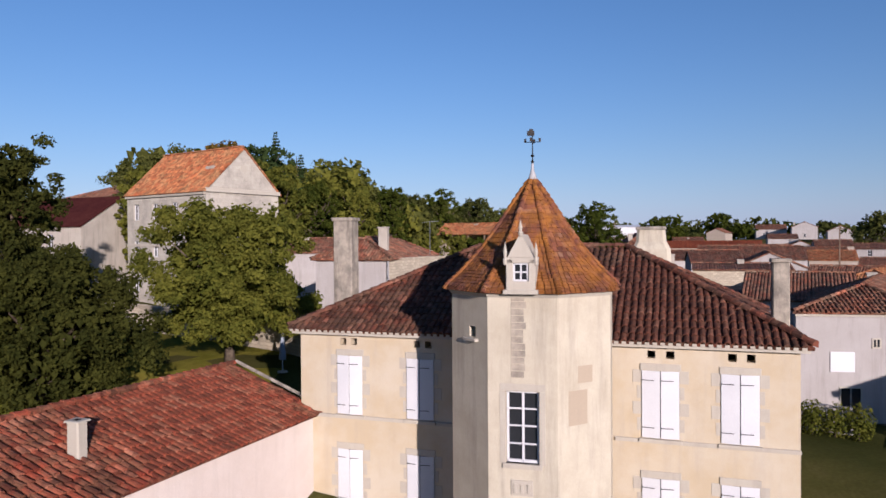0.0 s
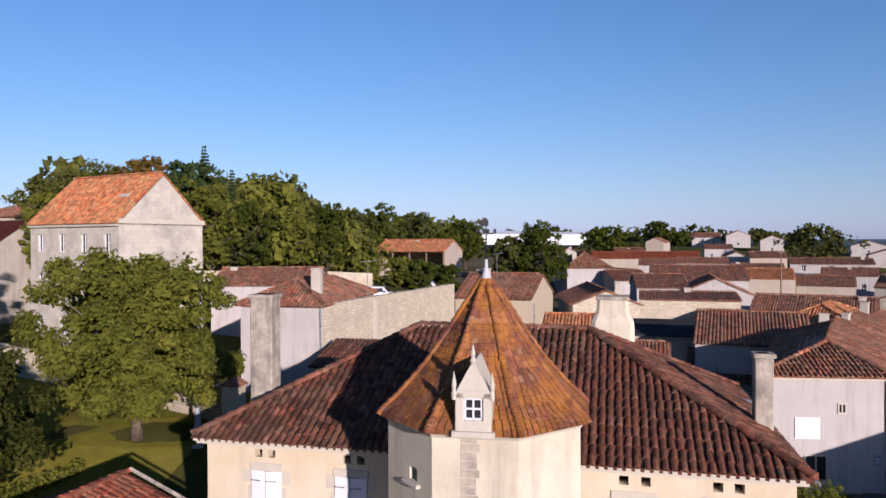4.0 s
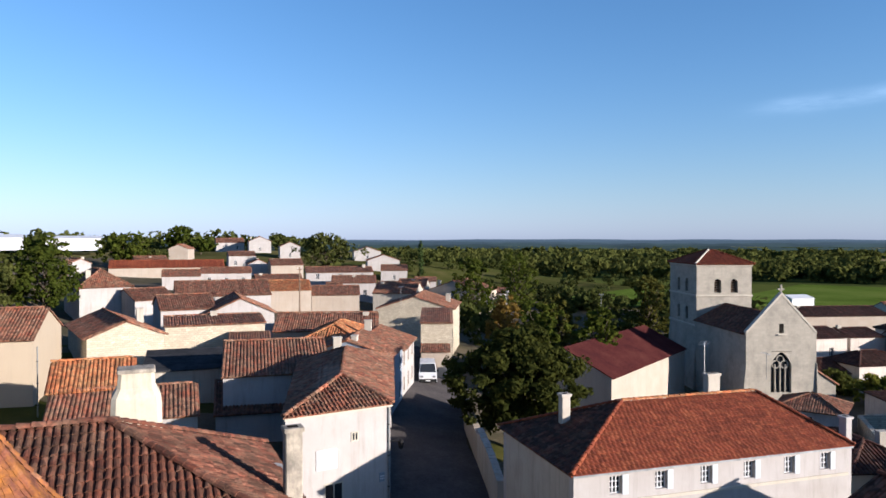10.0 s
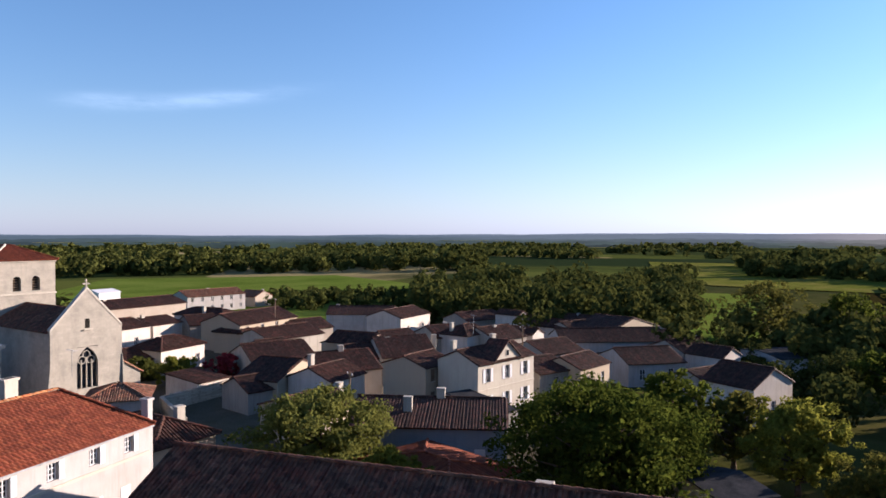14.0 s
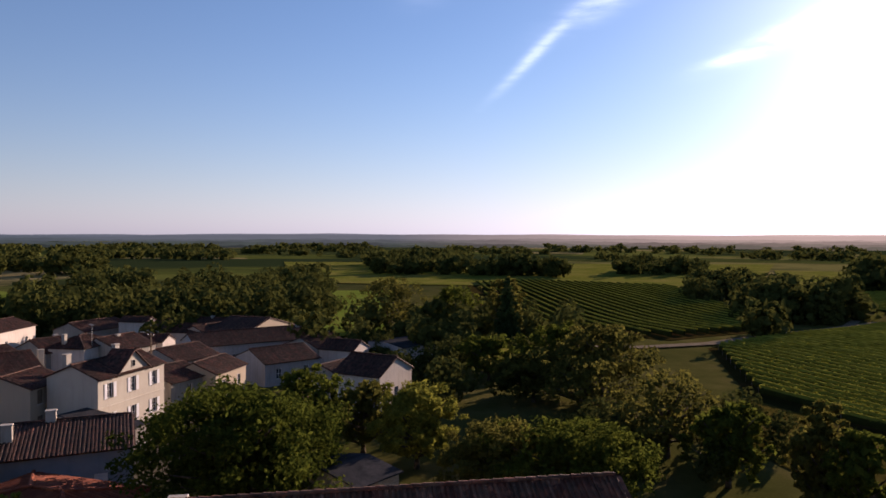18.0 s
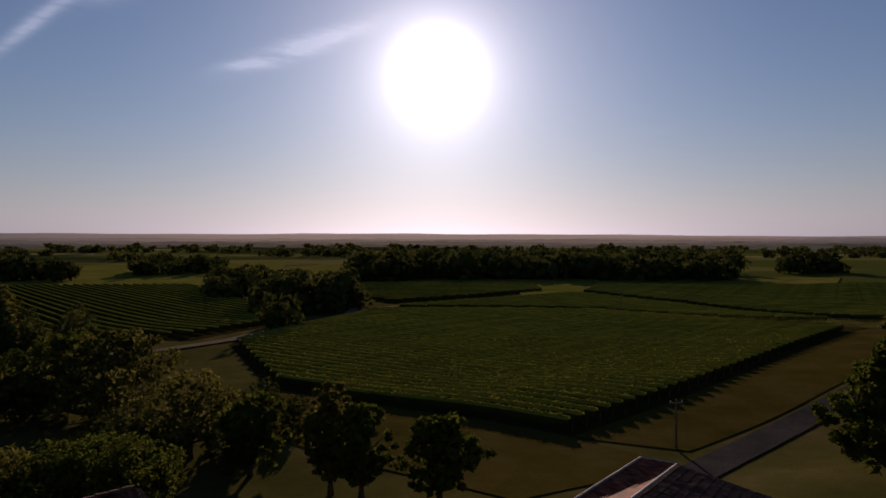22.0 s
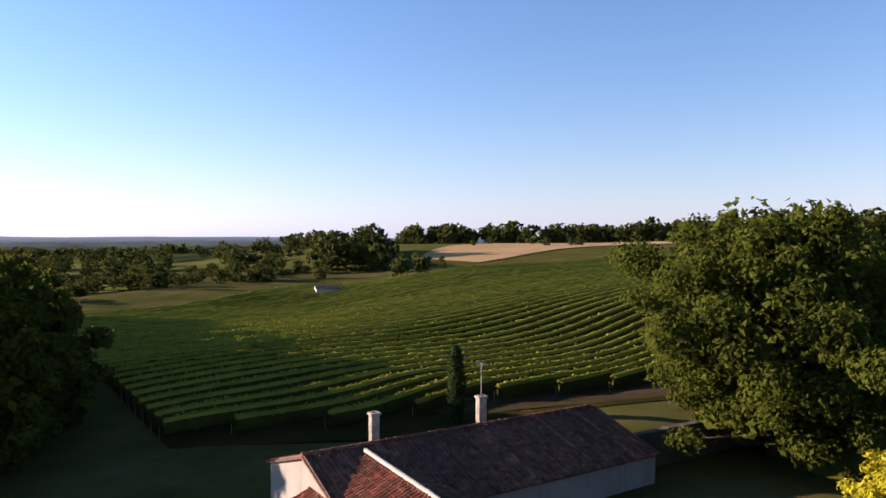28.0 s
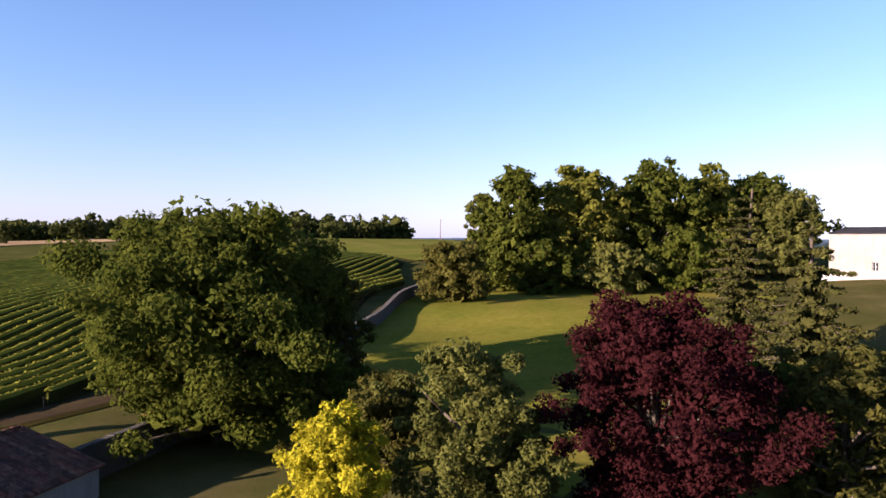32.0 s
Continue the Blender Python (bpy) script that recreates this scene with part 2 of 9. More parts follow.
def foliage(name, dark, light, thin=0.38, rough=0.8, spread=0.28, through_leaf=1.5):
    """Leaves: tone by leaf and by clump, light coming through."""
    m, n, l, out = nodes_of(name)
    geo = n.new("ShaderNodeNewGeometry")
    inf = n.new("ShaderNodeObjectInfo")
    c = coords(n)
    k = noise_at(n, l, c, 0.5, 4, 0.6)
    a = n.new("ShaderNodeMath")
    a.operation = "MULTIPLY_ADD"
    a.inputs[1].default_value = spread
    l.new(geo.outputs["Random Per Island"], a.inputs[0])
    lift = n.new("ShaderNodeMath")
    lift.inputs[1].default_value = (0.5 - spread) * 0.5
    l.new(k, lift.inputs[0])
    l.new(lift.outputs[0], a.inputs[2])
    b = n.new("ShaderNodeMath")
    b.operation = "MULTIPLY_ADD"
    b.inputs[1].default_value = 0.22
    l.new(inf.outputs["Random"], b.inputs[0])
    l.new(a.outputs[0], b.inputs[2])
    col = ramp(n, l, b.outputs[0], [(0.42, dark), (0.75, [(d + e) / 2 for d, e in zip(dark, light)]), (1.0, light)])
    p = n.new("ShaderNodeBsdfPrincipled")
    l.new(col, p.inputs["Base Color"])
    p.inputs["Roughness"].default_value, p.inputs["Specular IOR Level"].default_value = rough, 0.0
    t = n.new("ShaderNodeBsdfTranslucent")
    lit = n.new("ShaderNodeVectorMath")
    lit.operation = "SCALE"
    lit.inputs["Scale"].default_value = through_leaf
    l.new(col, lit.inputs[0])
    l.new(lit.outputs[0], t.inputs[0])
    mx = n.new("ShaderNodeMixShader")
    mx.inputs[0].default_value = thin
    l.new(p.outputs[0], mx.inputs[1])
    l.new(t.outputs[0], mx.inputs[2])
    l.new(mx.outputs[0], out.inputs[0])
    return m


def mottled(name, cols, scale=0.4, fine=25, rough=0.95, relief=0.03, mid=4, spec=0.0, metal=0.0):
    """Ground and plain stuffs: three tones at two scales."""
    m, n, l, out = nodes_of(name)
    c = coords(n)
    big = noise_at(n, l, c, scale, 6, 0.65)
    col = ramp(n, l, big, [(0.32, cols[0]), (0.5, cols[1]), (0.68, cols[2])])
    md = noise_at(n, l, c, mid, 5, 0.7)
    col = blend(n, l, 0.5, col, ramp(n, l, md, [(0.3, (0.45,) * 3), (0.7, (1.0,) * 3)]), "MULTIPLY")
    f = noise_at(n, l, c, fine, 3)
    col = blend(n, l, 0.35, col, ramp(n, l, f, [(0.25, (0.3,) * 3), (0.65, (1.0,) * 3)]), "MULTIPLY")
    finish(n, l, out, col, rough, bump(n, l, f, 0.7, relief), metal=metal, spec=spec)
    return m


def glassy(name):
    m, n, l, out = nodes_of(name)
    finish(n, l, out, (0.02, 0.022, 0.025), 0.06, spec=0.6)
    return m


OCHRE = plaster("ochre_render", (0.443, 0.365, 0.248), (0.286, 0.263, 0.239), (0.485, 0.426, 0.331), streak=0.3)
CREAM = plaster("cream_render", (0.348, 0.288, 0.212), (0.272, 0.229, 0.182), (0.359, 0.299, 0.222))
WHITEWALL = plaster("white_render", (0.359, 0.337, 0.326), (0.179, 0.161, 0.145), (0.319, 0.295, 0.278), streak=0.5)
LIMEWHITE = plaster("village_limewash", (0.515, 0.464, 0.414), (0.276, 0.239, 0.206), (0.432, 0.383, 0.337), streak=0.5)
BEIGE = plaster("beige_render", (0.314, 0.261, 0.209), (0.199, 0.172, 0.149), (0.345, 0.298, 0.247))
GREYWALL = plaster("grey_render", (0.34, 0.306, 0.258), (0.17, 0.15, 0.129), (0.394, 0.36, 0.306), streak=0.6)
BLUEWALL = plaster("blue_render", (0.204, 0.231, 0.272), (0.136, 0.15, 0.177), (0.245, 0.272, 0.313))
WINGWALL = plaster("cream_limewash", (0.608, 0.535, 0.486), (0.392, 0.34, 0.305), (0.549, 0.47, 0.418), streak=0.35)
ASHLAR = plaster("weathered_stone_render", (0.47, 0.425, 0.335), (0.2, 0.18, 0.145), (0.4, 0.355, 0.27), streak=0.55, size=0.8)
HILLSTONE = masonry("stained_limestone", (0.46, 0.425, 0.36), (0.2, 0.185, 0.16), (0.38, 0.345, 0.285), 0.7, 0.34)
RUBBLE = masonry("rubble_limestone", (0.509, 0.443, 0.335), (0.308, 0.272, 0.211), (0.308, 0.264, 0.203), 0.42, 0.21, rubble=True)
# Lime render greyed so that the shade on these walls is in the colour.
SHADEWASH = plaster("shade_grey_limewash", (0.245, 0.223, 0.194), (0.144, 0.13, 0.115), (0.288, 0.266, 0.23), streak=0.6)
GREYSTONE = masonry("grey_fieldstone", (0.106, 0.0975, 0.0845), (0.0676, 0.0634, 0.0549), (0.0761, 0.0696, 0.0592), 0.4, 0.2, rubble=True)
CHURCHSTONE = masonry("church_limestone", (0.359, 0.326, 0.272), (0.185, 0.174, 0.152), (0.299, 0.272, 0.229), 0.6, 0.3)
DRESSED = plaster("dressed_stone", (0.416, 0.382, 0.318), (0.26, 0.237, 0.202), (0.382, 0.347, 0.289), streak=0.4)
CHIMNEYSTONE = plaster("chimney_stone", (0.37, 0.325, 0.26), (0.075, 0.068, 0.058), (0.19, 0.168, 0.14), streak=0.95, size=1.9, grain=0.015)
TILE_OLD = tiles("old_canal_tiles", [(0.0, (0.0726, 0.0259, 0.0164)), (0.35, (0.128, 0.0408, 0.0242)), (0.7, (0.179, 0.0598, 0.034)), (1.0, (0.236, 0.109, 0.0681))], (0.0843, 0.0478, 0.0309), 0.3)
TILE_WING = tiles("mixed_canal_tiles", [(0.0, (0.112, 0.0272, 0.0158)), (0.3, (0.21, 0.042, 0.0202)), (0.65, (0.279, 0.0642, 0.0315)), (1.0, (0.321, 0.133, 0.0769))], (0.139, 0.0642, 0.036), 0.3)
TILE_TOWER = tiles("lichened_flat_tiles", [(0.0, (0.108, 0.045, 0.03)), (0.4, (0.155, 0.056, 0.033)), (0.75, (0.2, 0.075, 0.042)), (1.0, (0.235, 0.125, 0.078))], (0.28, 0.112, 0.018), 0.22, size=1.3, mottle=0.3)
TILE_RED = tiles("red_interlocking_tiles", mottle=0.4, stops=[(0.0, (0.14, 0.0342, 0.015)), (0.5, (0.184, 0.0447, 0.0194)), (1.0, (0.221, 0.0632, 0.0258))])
# Darkened copy of the old tiles: unlit slopes of the east village painted in.
TILE_DARK = tiles("shade_dark_canal_tiles", [(0.0, (0.0363, 0.0151, 0.0111)), (0.4, (0.0688, 0.0227, 0.0149)), (0.75, (0.101, 0.0316, 0.0195)), (1.0, (0.137, 0.0583, 0.039))], (0.0484, 0.0275, 0.0195), 0.3)
TILE_ORANGE = tiles("orange_tiles", [(0.0, (0.286, 0.0884, 0.034)), (0.5, (0.354, 0.116, 0.0408)), (1.0, (0.394, 0.163, 0.068))], (0.272, 0.15, 0.068), 0.2)
TILE_BROWN = tiles("brown_canal_tiles", [(0.0, (0.137, 0.0477, 0.0281)), (0.4, (0.215, 0.0683, 0.0378)), (0.75, (0.275, 0.099, 0.0535)), (1.0, (0.322, 0.151, 0.0853))], (0.154, 0.0956, 0.061), 0.3)
WHITEPAINT = plaster("white_paint", (0.581, 0.581, 0.598), (0.44, 0.44, 0.458), (0.546, 0.546, 0.563), rough=0.5, streak=0.1, grain=0.001)
GREYPAINT = plaster("grey_paint", (0.42, 0.44, 0.47), (0.3, 0.31, 0.33), (0.46, 0.48, 0.5), rough=0.6, streak=0.2, grain=0.001)
WOOD = mottled("weathered_wood", [(0.13, 0.09, 0.06), (0.19, 0.14, 0.1), (0.25, 0.19, 0.14)], 1.5, 40, 0.8, 0.004)
# Near-black for sheets that paint the darkness inside openings.
DARK = mottled("painted_interior_dark", [(0.015, 0.014, 0.013), (0.02, 0.018, 0.016), (0.03, 0.027, 0.024)], 1, 20, 0.9, 0.002)
ZINC = mottled("zinc", [(0.25, 0.26, 0.27), (0.32, 0.33, 0.34), (0.38, 0.39, 0.4)], 1.2, 30, 0.45, 0.002, metal=0.7, spec=0.4)
LEAD = mottled("lead_flashing", [(0.3, 0.3, 0.31), (0.4, 0.4, 0.41), (0.5, 0.5, 0.5)], 1.2, 30, 0.6, 0.003)
IRON = mottled("wrought_iron", [(0.02, 0.02, 0.022), (0.035, 0.033, 0.033), (0.05, 0.045, 0.04)], 3, 50, 0.6, 0.002, metal=0.6)
SLATE = mottled("dark_roof_sheet", [(0.03, 0.032, 0.036), (0.045, 0.046, 0.05), (0.06, 0.06, 0.065)], 0.8, 12, 0.6, 0.004)
RUSTROOF = mottled("dark_red_sheet_roof", [(0.0496, 0.0161, 0.0168), (0.0682, 0.0211, 0.0196), (0.0868, 0.0298, 0.0252)], 0.4, 8, 0.7, 0.01)
GLASS = glassy("window_glass")
ASPHALT = mottled("asphalt", [(0.0375, 0.0375, 0.039), (0.0488, 0.0473, 0.0465), (0.0638, 0.06, 0.0577)], 0.25, 30, 0.95, 0.006, spec=0.0)
LAWN = mottled("lawn_grass", [(0.109, 0.124, 0.0163), (0.157, 0.151, 0.0228), (0.203, 0.166, 0.0326)], 0.09, 12, 0.95, 0.05, mid=1.3)
SOIL = mottled("vineyard_soil", [(0.0422, 0.0295, 0.019), (0.0548, 0.0422, 0.0211), (0.0379, 0.0422, 0.0148)], 0.2, 8, 0.95, 0.04)
GREENSOIL = mottled("grassy_vineyard_floor", [(0.0251, 0.0235, 0.00694), (0.0364, 0.0298, 0.00901), (0.0569, 0.0338, 0.0139)], 0.15, 8, 0.95, 0.04)
WHEAT = mottled("wheat_stubble", [(0.34, 0.231, 0.116), (0.394, 0.272, 0.136), (0.435, 0.313, 0.17)], 0.05, 3, 0.95, 0.05)
VERGE = mottled("dry_verge", [(0.0443, 0.0411, 0.00842), (0.0646, 0.0534, 0.0127), (0.0806, 0.0657, 0.0197)], 0.2, 12, 0.95, 0.04)
DIRT = mottled("pale_track", [(0.147, 0.117, 0.0835), (0.176, 0.147, 0.103), (0.206, 0.171, 0.127)], 0.4, 10, 0.95, 0.02)
MEADOW = mottled("meadow", [(0.0929, 0.112, 0.018), (0.136, 0.143, 0.0269), (0.186, 0.164, 0.0449)], 0.05, 4, 0.95, 0.05)
VILLAGE = mottled("village_yards", [(0.068, 0.0646, 0.034), (0.116, 0.0986, 0.068), (0.163, 0.136, 0.102)], 0.06, 6, 0.95, 0.03)
BRIGHTFIELD = mottled("young_green_crop", [(0.085, 0.125, 0.018), (0.115, 0.16, 0.026), (0.15, 0.185, 0.036)], 0.03, 2, 0.95, 0.05)
STREET = mottled("worn_street", [(0.072, 0.0658, 0.0662), (0.09, 0.0812, 0.0792), (0.112, 0.0994, 0.095)], 0.25, 12, 0.95, 0.006)
BARK = mottled("bark", [(0.06, 0.045, 0.032), (0.1, 0.08, 0.06), (0.15, 0.12, 0.09)], 2, 18, 0.95, 0.03)
LEAF_OAK = foliage("oak_leaves", (0.0158, 0.0271, 0.00501), (0.0653, 0.0769, 0.0117))
LEAF_BRIGHT = foliage("fresh_leaves", (0.0331, 0.0467, 0.00815), (0.145, 0.144, 0.0234))
LEAF_DARK = foliage("dark_leaves", (0.0238, 0.029, 0.00798), (0.0861, 0.0809, 0.0173))
LEAF_YEW = foliage("deep_green_leaves", (0.0145, 0.0195, 0.0058), (0.055, 0.058, 0.0125))
LEAF_OLIVE = foliage("olive_leaves", (0.0328, 0.04, 0.00888), (0.112, 0.116, 0.0281))
LEAF_GOLD = foliage("golden_leaves", (0.122, 0.116, 0.0051), (0.337, 0.306, 0.0153), 0.3)
LEAF_PURPLE = foliage("purple_leaves", (0.00753, 0.00232, 0.00307), (0.029, 0.00774, 0.00835), 0.15)
LEAF_CONIFER = foliage("conifer_needles", (0.0126, 0.0165, 0.00468), (0.0546, 0.0544, 0.0147), 0.15)
LEAF_CYPRESS = foliage("cypress_needles", (0.011, 0.024, 0.010), (0.036, 0.054, 0.017), 0.1)
# Darker copy of the vine green: shade painted into the sides of the rows.
LEAF_VINESHADE = foliage("vine_canopy_shade", (0.0173, 0.0221, 0.0057), (0.0445, 0.0475, 0.0114), 0.05, spread=0.2)
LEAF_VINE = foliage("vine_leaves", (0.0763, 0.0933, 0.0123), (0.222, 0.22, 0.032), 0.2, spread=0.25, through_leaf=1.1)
LEAF_RUST = foliage("rust_leaves", (0.0546, 0.039, 0.00936), (0.156, 0.101, 0.0234), 0.3)
LEAF_PINK = foliage("red_blossom", (0.078, 0.0117, 0.0156), (0.273, 0.039, 0.0468), 0.3)
LEAF_WOODS = foliage("woodland", (0.017, 0.0249, 0.00778), (0.0617, 0.0664, 0.0171), 0.2)


# ---- building helpers ----
class Shape:
    """Vertices and faces of one mesh."""

    def __init__(self):
        self.v, self.f = [], []

    def face(self, *pts):
        k = len(self.v)
        self.v += [tuple(p) for p in pts]
        self.f.append(tuple(range(k, k + len(pts))))
        return self

    def solid(self, ring, top):
        """A closed body between two rings of as many points."""
        k, m = len(self.v), len(ring)
        self.v += [tuple(p) for p in ring] + [tuple(p) for p in top]
        self.f.append(tuple(range(k + m - 1, k - 1, -1)))
        self.f.append(tuple(range(k + m, k + 2 * m)))
        self.f += [(k + i, k + (i + 1) % m, k + m + (i + 1) % m, k + m + i) for i in range(m)]
        return self

    def box(self, x0, x1, y0, y1, z0, z1):
        return self.solid([(x0, y0, z0), (x1, y0, z0), (x1, y1, z0), (x0, y1, z0)], [(x0, y0, z1), (x1, y0, z1), (x1, y1, z1), (x0, y1, z1)])

    def ebox(self, x0, x1, y0, y1, z0, z1, e=0.02):
        """A box with chamfered upright and top edges."""
        def ring(d, z):
            return [(x0 + d, y0, z), (x1 - d, y0, z), (x1, y0 + d, z), (x1, y1 - d, z), (x1 - d, y1, z), (x0 + d, y1, z), (x0, y1 - d, z), (x0, y0 + d, z)]
        k = len(self.v)
        a, b = ring(e, z0), ring(e, z1 - e)
        c = [(min(max(x, x0 + e), x1 - e), min(max(y, y0 + e), y1 - e), z1) for x, y, _ in b]
        self.v += a + b + c
        for o in (0, 8):
            self.f += [(k + o + i, k + o + (i + 1) % 8, k + o + 8 + (i + 1) % 8, k + o + 8 + i) for i in range(8)]
        self.f.append(tuple(range(k + 16, k + 24)))
        self.f.append(tuple(range(k + 7, k - 1, -1)))
        return self

    def tube(self, a, b, r0, r1=None, sides=8):
        a, b = Vector(a), Vector(b)
        r1 = r0 if r1 is None else r1
        d = (b - a).normalized()
        p = d.orthogonal().normalized()
        q = d.cross(p)
        ang = [2 * math.pi * i / sides for i in range(sides)]
        return self.solid([a + r0 * (p * math.cos(t) + q * math.sin(t)) for t in ang], [b + r1 * (p * math.cos(t) + q * math.sin(t)) for t in ang])

    def lathe(self, profile, sides=12, at=(0, 0)):
        """Radius and height pairs turned about an upright axis."""
        k = len(self.v)
        for r, z in profile:
            self.v += [(at[0] + r * math.cos(2 * math.pi * i / sides), at[1] + r * math.sin(2 * math.pi * i / sides), z) for i in range(sides)]
        for j in range(len(profile) - 1):
            self.f += [(k + j * sides + i, k + j * sides + (i + 1) % sides, k + (j + 1) * sides + (i + 1) % sides, k + (j + 1) * sides + i) for i in range(sides)]
        self.f.append(tuple(k + i for i in reversed(range(sides))))
        self.f.append(tuple(k + (len(profile) - 1) * sides + i for i in range(sides)))
        return self

    def moved(self, m):
        self.v = [tuple(m @ Vector(p)) for p in self.v]
        return self

    def add(self, other, m=None):
        k = len(self.v)
        self.v += [tuple(m @ Vector(p)) for p in other.v] if m else other.v
        self.f += [tuple(i + k for i in f) for f in other.f]
        return self

    def mesh(self, name, material, smooth=False):
        me = bpy.data.meshes.new(name)
        me.from_pydata(self.v, [], self.f)
        me.materials.append(material)
        if smooth:
            me.polygons.foreach_set("use_smooth", [True] * len(me.polygons))
        me.update()
        return me


def part(name, shape, material, parent, label="", smooth=False, kind=""):
    """Links a shape, or a ready mesh, as one mesh object under a thing or a part."""
    ob = new(name, shape if isinstance(shape, bpy.types.Mesh) else shape.mesh(name, material, smooth))
    ob.parent = parent
    return tagged(ob, label, kind=kind)


def thing(name, label, category, m=None, group="", kind=""):
    ob = new(name)
    ob.empty_display_size = 0.2
    if m is not None:
        ob.matrix_basis = m
    return tagged(ob, label, category, group, kind)


def wall_shape(length, top, thick, holes, base=0.0, gable=0.0):
    """A wall along +x whose face is y = 0, with openings (x0, x1, z0, z1) right through it and an optional gable peak."""
    s = Shape()
    xs = sorted({0.0, length, *[h[0] for h in holes], *[h[1] for h in holes]})
    zs = sorted({base, top, *[h[2] for h in holes], *[h[3] for h in holes]})
    solid = [[not any(h[0] < (a + b) / 2 < h[1] and h[2] < (c + d) / 2 < h[3] for h in holes) for c, d in zip(zs, zs[1:])] for a, b in zip(xs, xs[1:])]
    for i, (a, b) in enumerate(zip(xs, xs[1:])):
        for j, (c, d) in enumerate(zip(zs, zs[1:])):
            if not solid[i][j]:
                continue
            s.face((a, 0, c), (b, 0, c), (b, 0, d), (a, 0, d))
            s.face((b, thick, c), (a, thick, c), (a, thick, d), (b, thick, d))
            for di, dj, quad in ((-1, 0, ((a, thick, c), (a, 0, c), (a, 0, d), (a, thick, d))), (1, 0, ((b, 0, c), (b, thick, c), (b, thick, d), (b, 0, d))),
                                 (0, -1, ((a, thick, c), (b, thick, c), (b, 0, c), (a, 0, c))), (0, 1, ((a, 0, d), (b, 0, d), (b, thick, d), (a, thick, d)))):
                ii, jj = i + di, j + dj
                inside = 0 <= ii < len(solid) and 0 <= jj < len(solid[0])
                if not inside or not solid[ii][jj]:
                    s.face(*quad)
    if gable:
        s.solid([(0, 0, top), (length, 0, top), (length, thick, top), (0, thick, top)],
                [(length / 2 - 0.01, 0, top + gable), (length / 2 + 0.01, 0, top + gable), (length / 2 + 0.01, thick, top + gable), (length / 2 - 0.01, thick, top + gable)])
    return s


def span(poly, x):
    """Lowest and highest y of a convex polygon at x, or None."""
    ys = []
    for (x0, y0), (x1, y1) in zip(poly, poly[1:] + poly[:1]):
        if (x0 - x) * (x1 - x) <= 0 and abs(x1 - x0) > 1e-9:
            ys.append(y0 + (y1 - y0) * (x - x0) / (x1 - x0))
    return (min(ys), max(ys)) if len(ys) > 1 and max(ys) - min(ys) > 0.05 else None


def canal_tiles(corners, pitch=0.24, step=0.0, wobble=0.015, sides=4, rng=random, pick=None):
    """Columns of half-round tiles up a roof slope. The first two corners are its eave; step is the length of one tile, 0 for whole columns.
    Tiles of the columns between the two places of pick are objects under its parent: (from, to, parent, material)."""
    c = [Vector(p) for p in corners]
    if (c[1] - c[0]).cross(c[-1] - c[0]).z < 0:
        c = [c[1], c[0]] + c[:1:-1]
    ex = (c[1] - c[0]).normalized()
    nrm = (c[1] - c[0]).cross(c[-1] - c[0]).normalized()
    ey = nrm.cross(ex)
    flat = [((p - c[0]).dot(ex), (p - c[0]).dot(ey)) for p in c]
    s = Shape()
    lo, hi = min(p[0] for p in flat), max(p[0] for p in flat)
    count = int((hi - lo) / pitch)
    unit = None
    if pick:
        one = Shape()
        for y, r, lift in ((0, pitch * 0.4, 0.035), (step + 0.05, pitch * 0.32, 0.0)):
            for w in (1.0, 0.8):
                one.v += [(-r * w * math.cos(math.pi * i / sides), y, r * w * 0.85 * math.sin(math.pi * i / sides) + lift + 0.01) for i in range(sides + 1)]
        m = sides + 1
        for i in range(sides):
            one.f += [(i, i + 1, 2 * m + i + 1, 2 * m + i), (m + i + 1, m + i, 3 * m + i, 3 * m + i + 1), (i + 1, i, m + i, m + i + 1)]
        unit = one.mesh("tile", pick[3])
    for k in range(count):
        x = lo + pitch * (k + 0.5)
        yy = span(flat, x)
        if not yy:
            continue
        y0, y1 = yy
        y0 -= 0.06 + rng.random() * 0.05
        cuts = [y0, y1] if not step else [y0 + i * step for i in range(int((y1 - y0) / step) + 1)] + [y1]
        for a, b in zip(cuts, cuts[1:]):
            if b - a < 0.04:
                continue
            dx, tw = rng.uniform(-1, 1) * wobble, rng.uniform(-1, 1) * wobble
            if pick and pick[0] < x < pick[1] and b - a > step * 0.9:
                at = Matrix((ex, ey, nrm)).transposed().to_4x4()
                at.translation = c[0] + ex * (x + dx) + ey * a
                part("tile", unit, None, pick[2]).matrix_basis = at @ pose(0, 0, 0, 0, 0, math.degrees(-2 * tw / step))
                continue
            base = len(s.v)
            for y, r, lift in ((a, pitch * 0.4, 0.035 if step else 0.0), (b + (0.05 if step else 0), pitch * 0.32, 0.0)):
                for i in range(sides + 1):
                    t = math.pi * i / sides
                    p = c[0] + ex * (x + dx + (tw if y == a else -tw) - r * math.cos(t)) + ey * y + nrm * (r * 0.85 * math.sin(t) + lift + 0.01)
                    s.v.append(tuple(p))
            m = sides + 1
            s.f += [(base + i, base + i + 1, base + m + i + 1, base + m + i) for i in range(sides)]
            s.f.append(tuple(range(base, base + m)))
    return s


def slab(corners, thick):
    """A flat body under a plane polygon."""
    c = [Vector(p) for p in corners]
    n = (c[1] - c[0]).cross(c[2] - c[0]).normalized()
    if n.z < 0:
        c.reverse()
        n = -n
    return Shape().solid([p - n * thick for p in c], c)


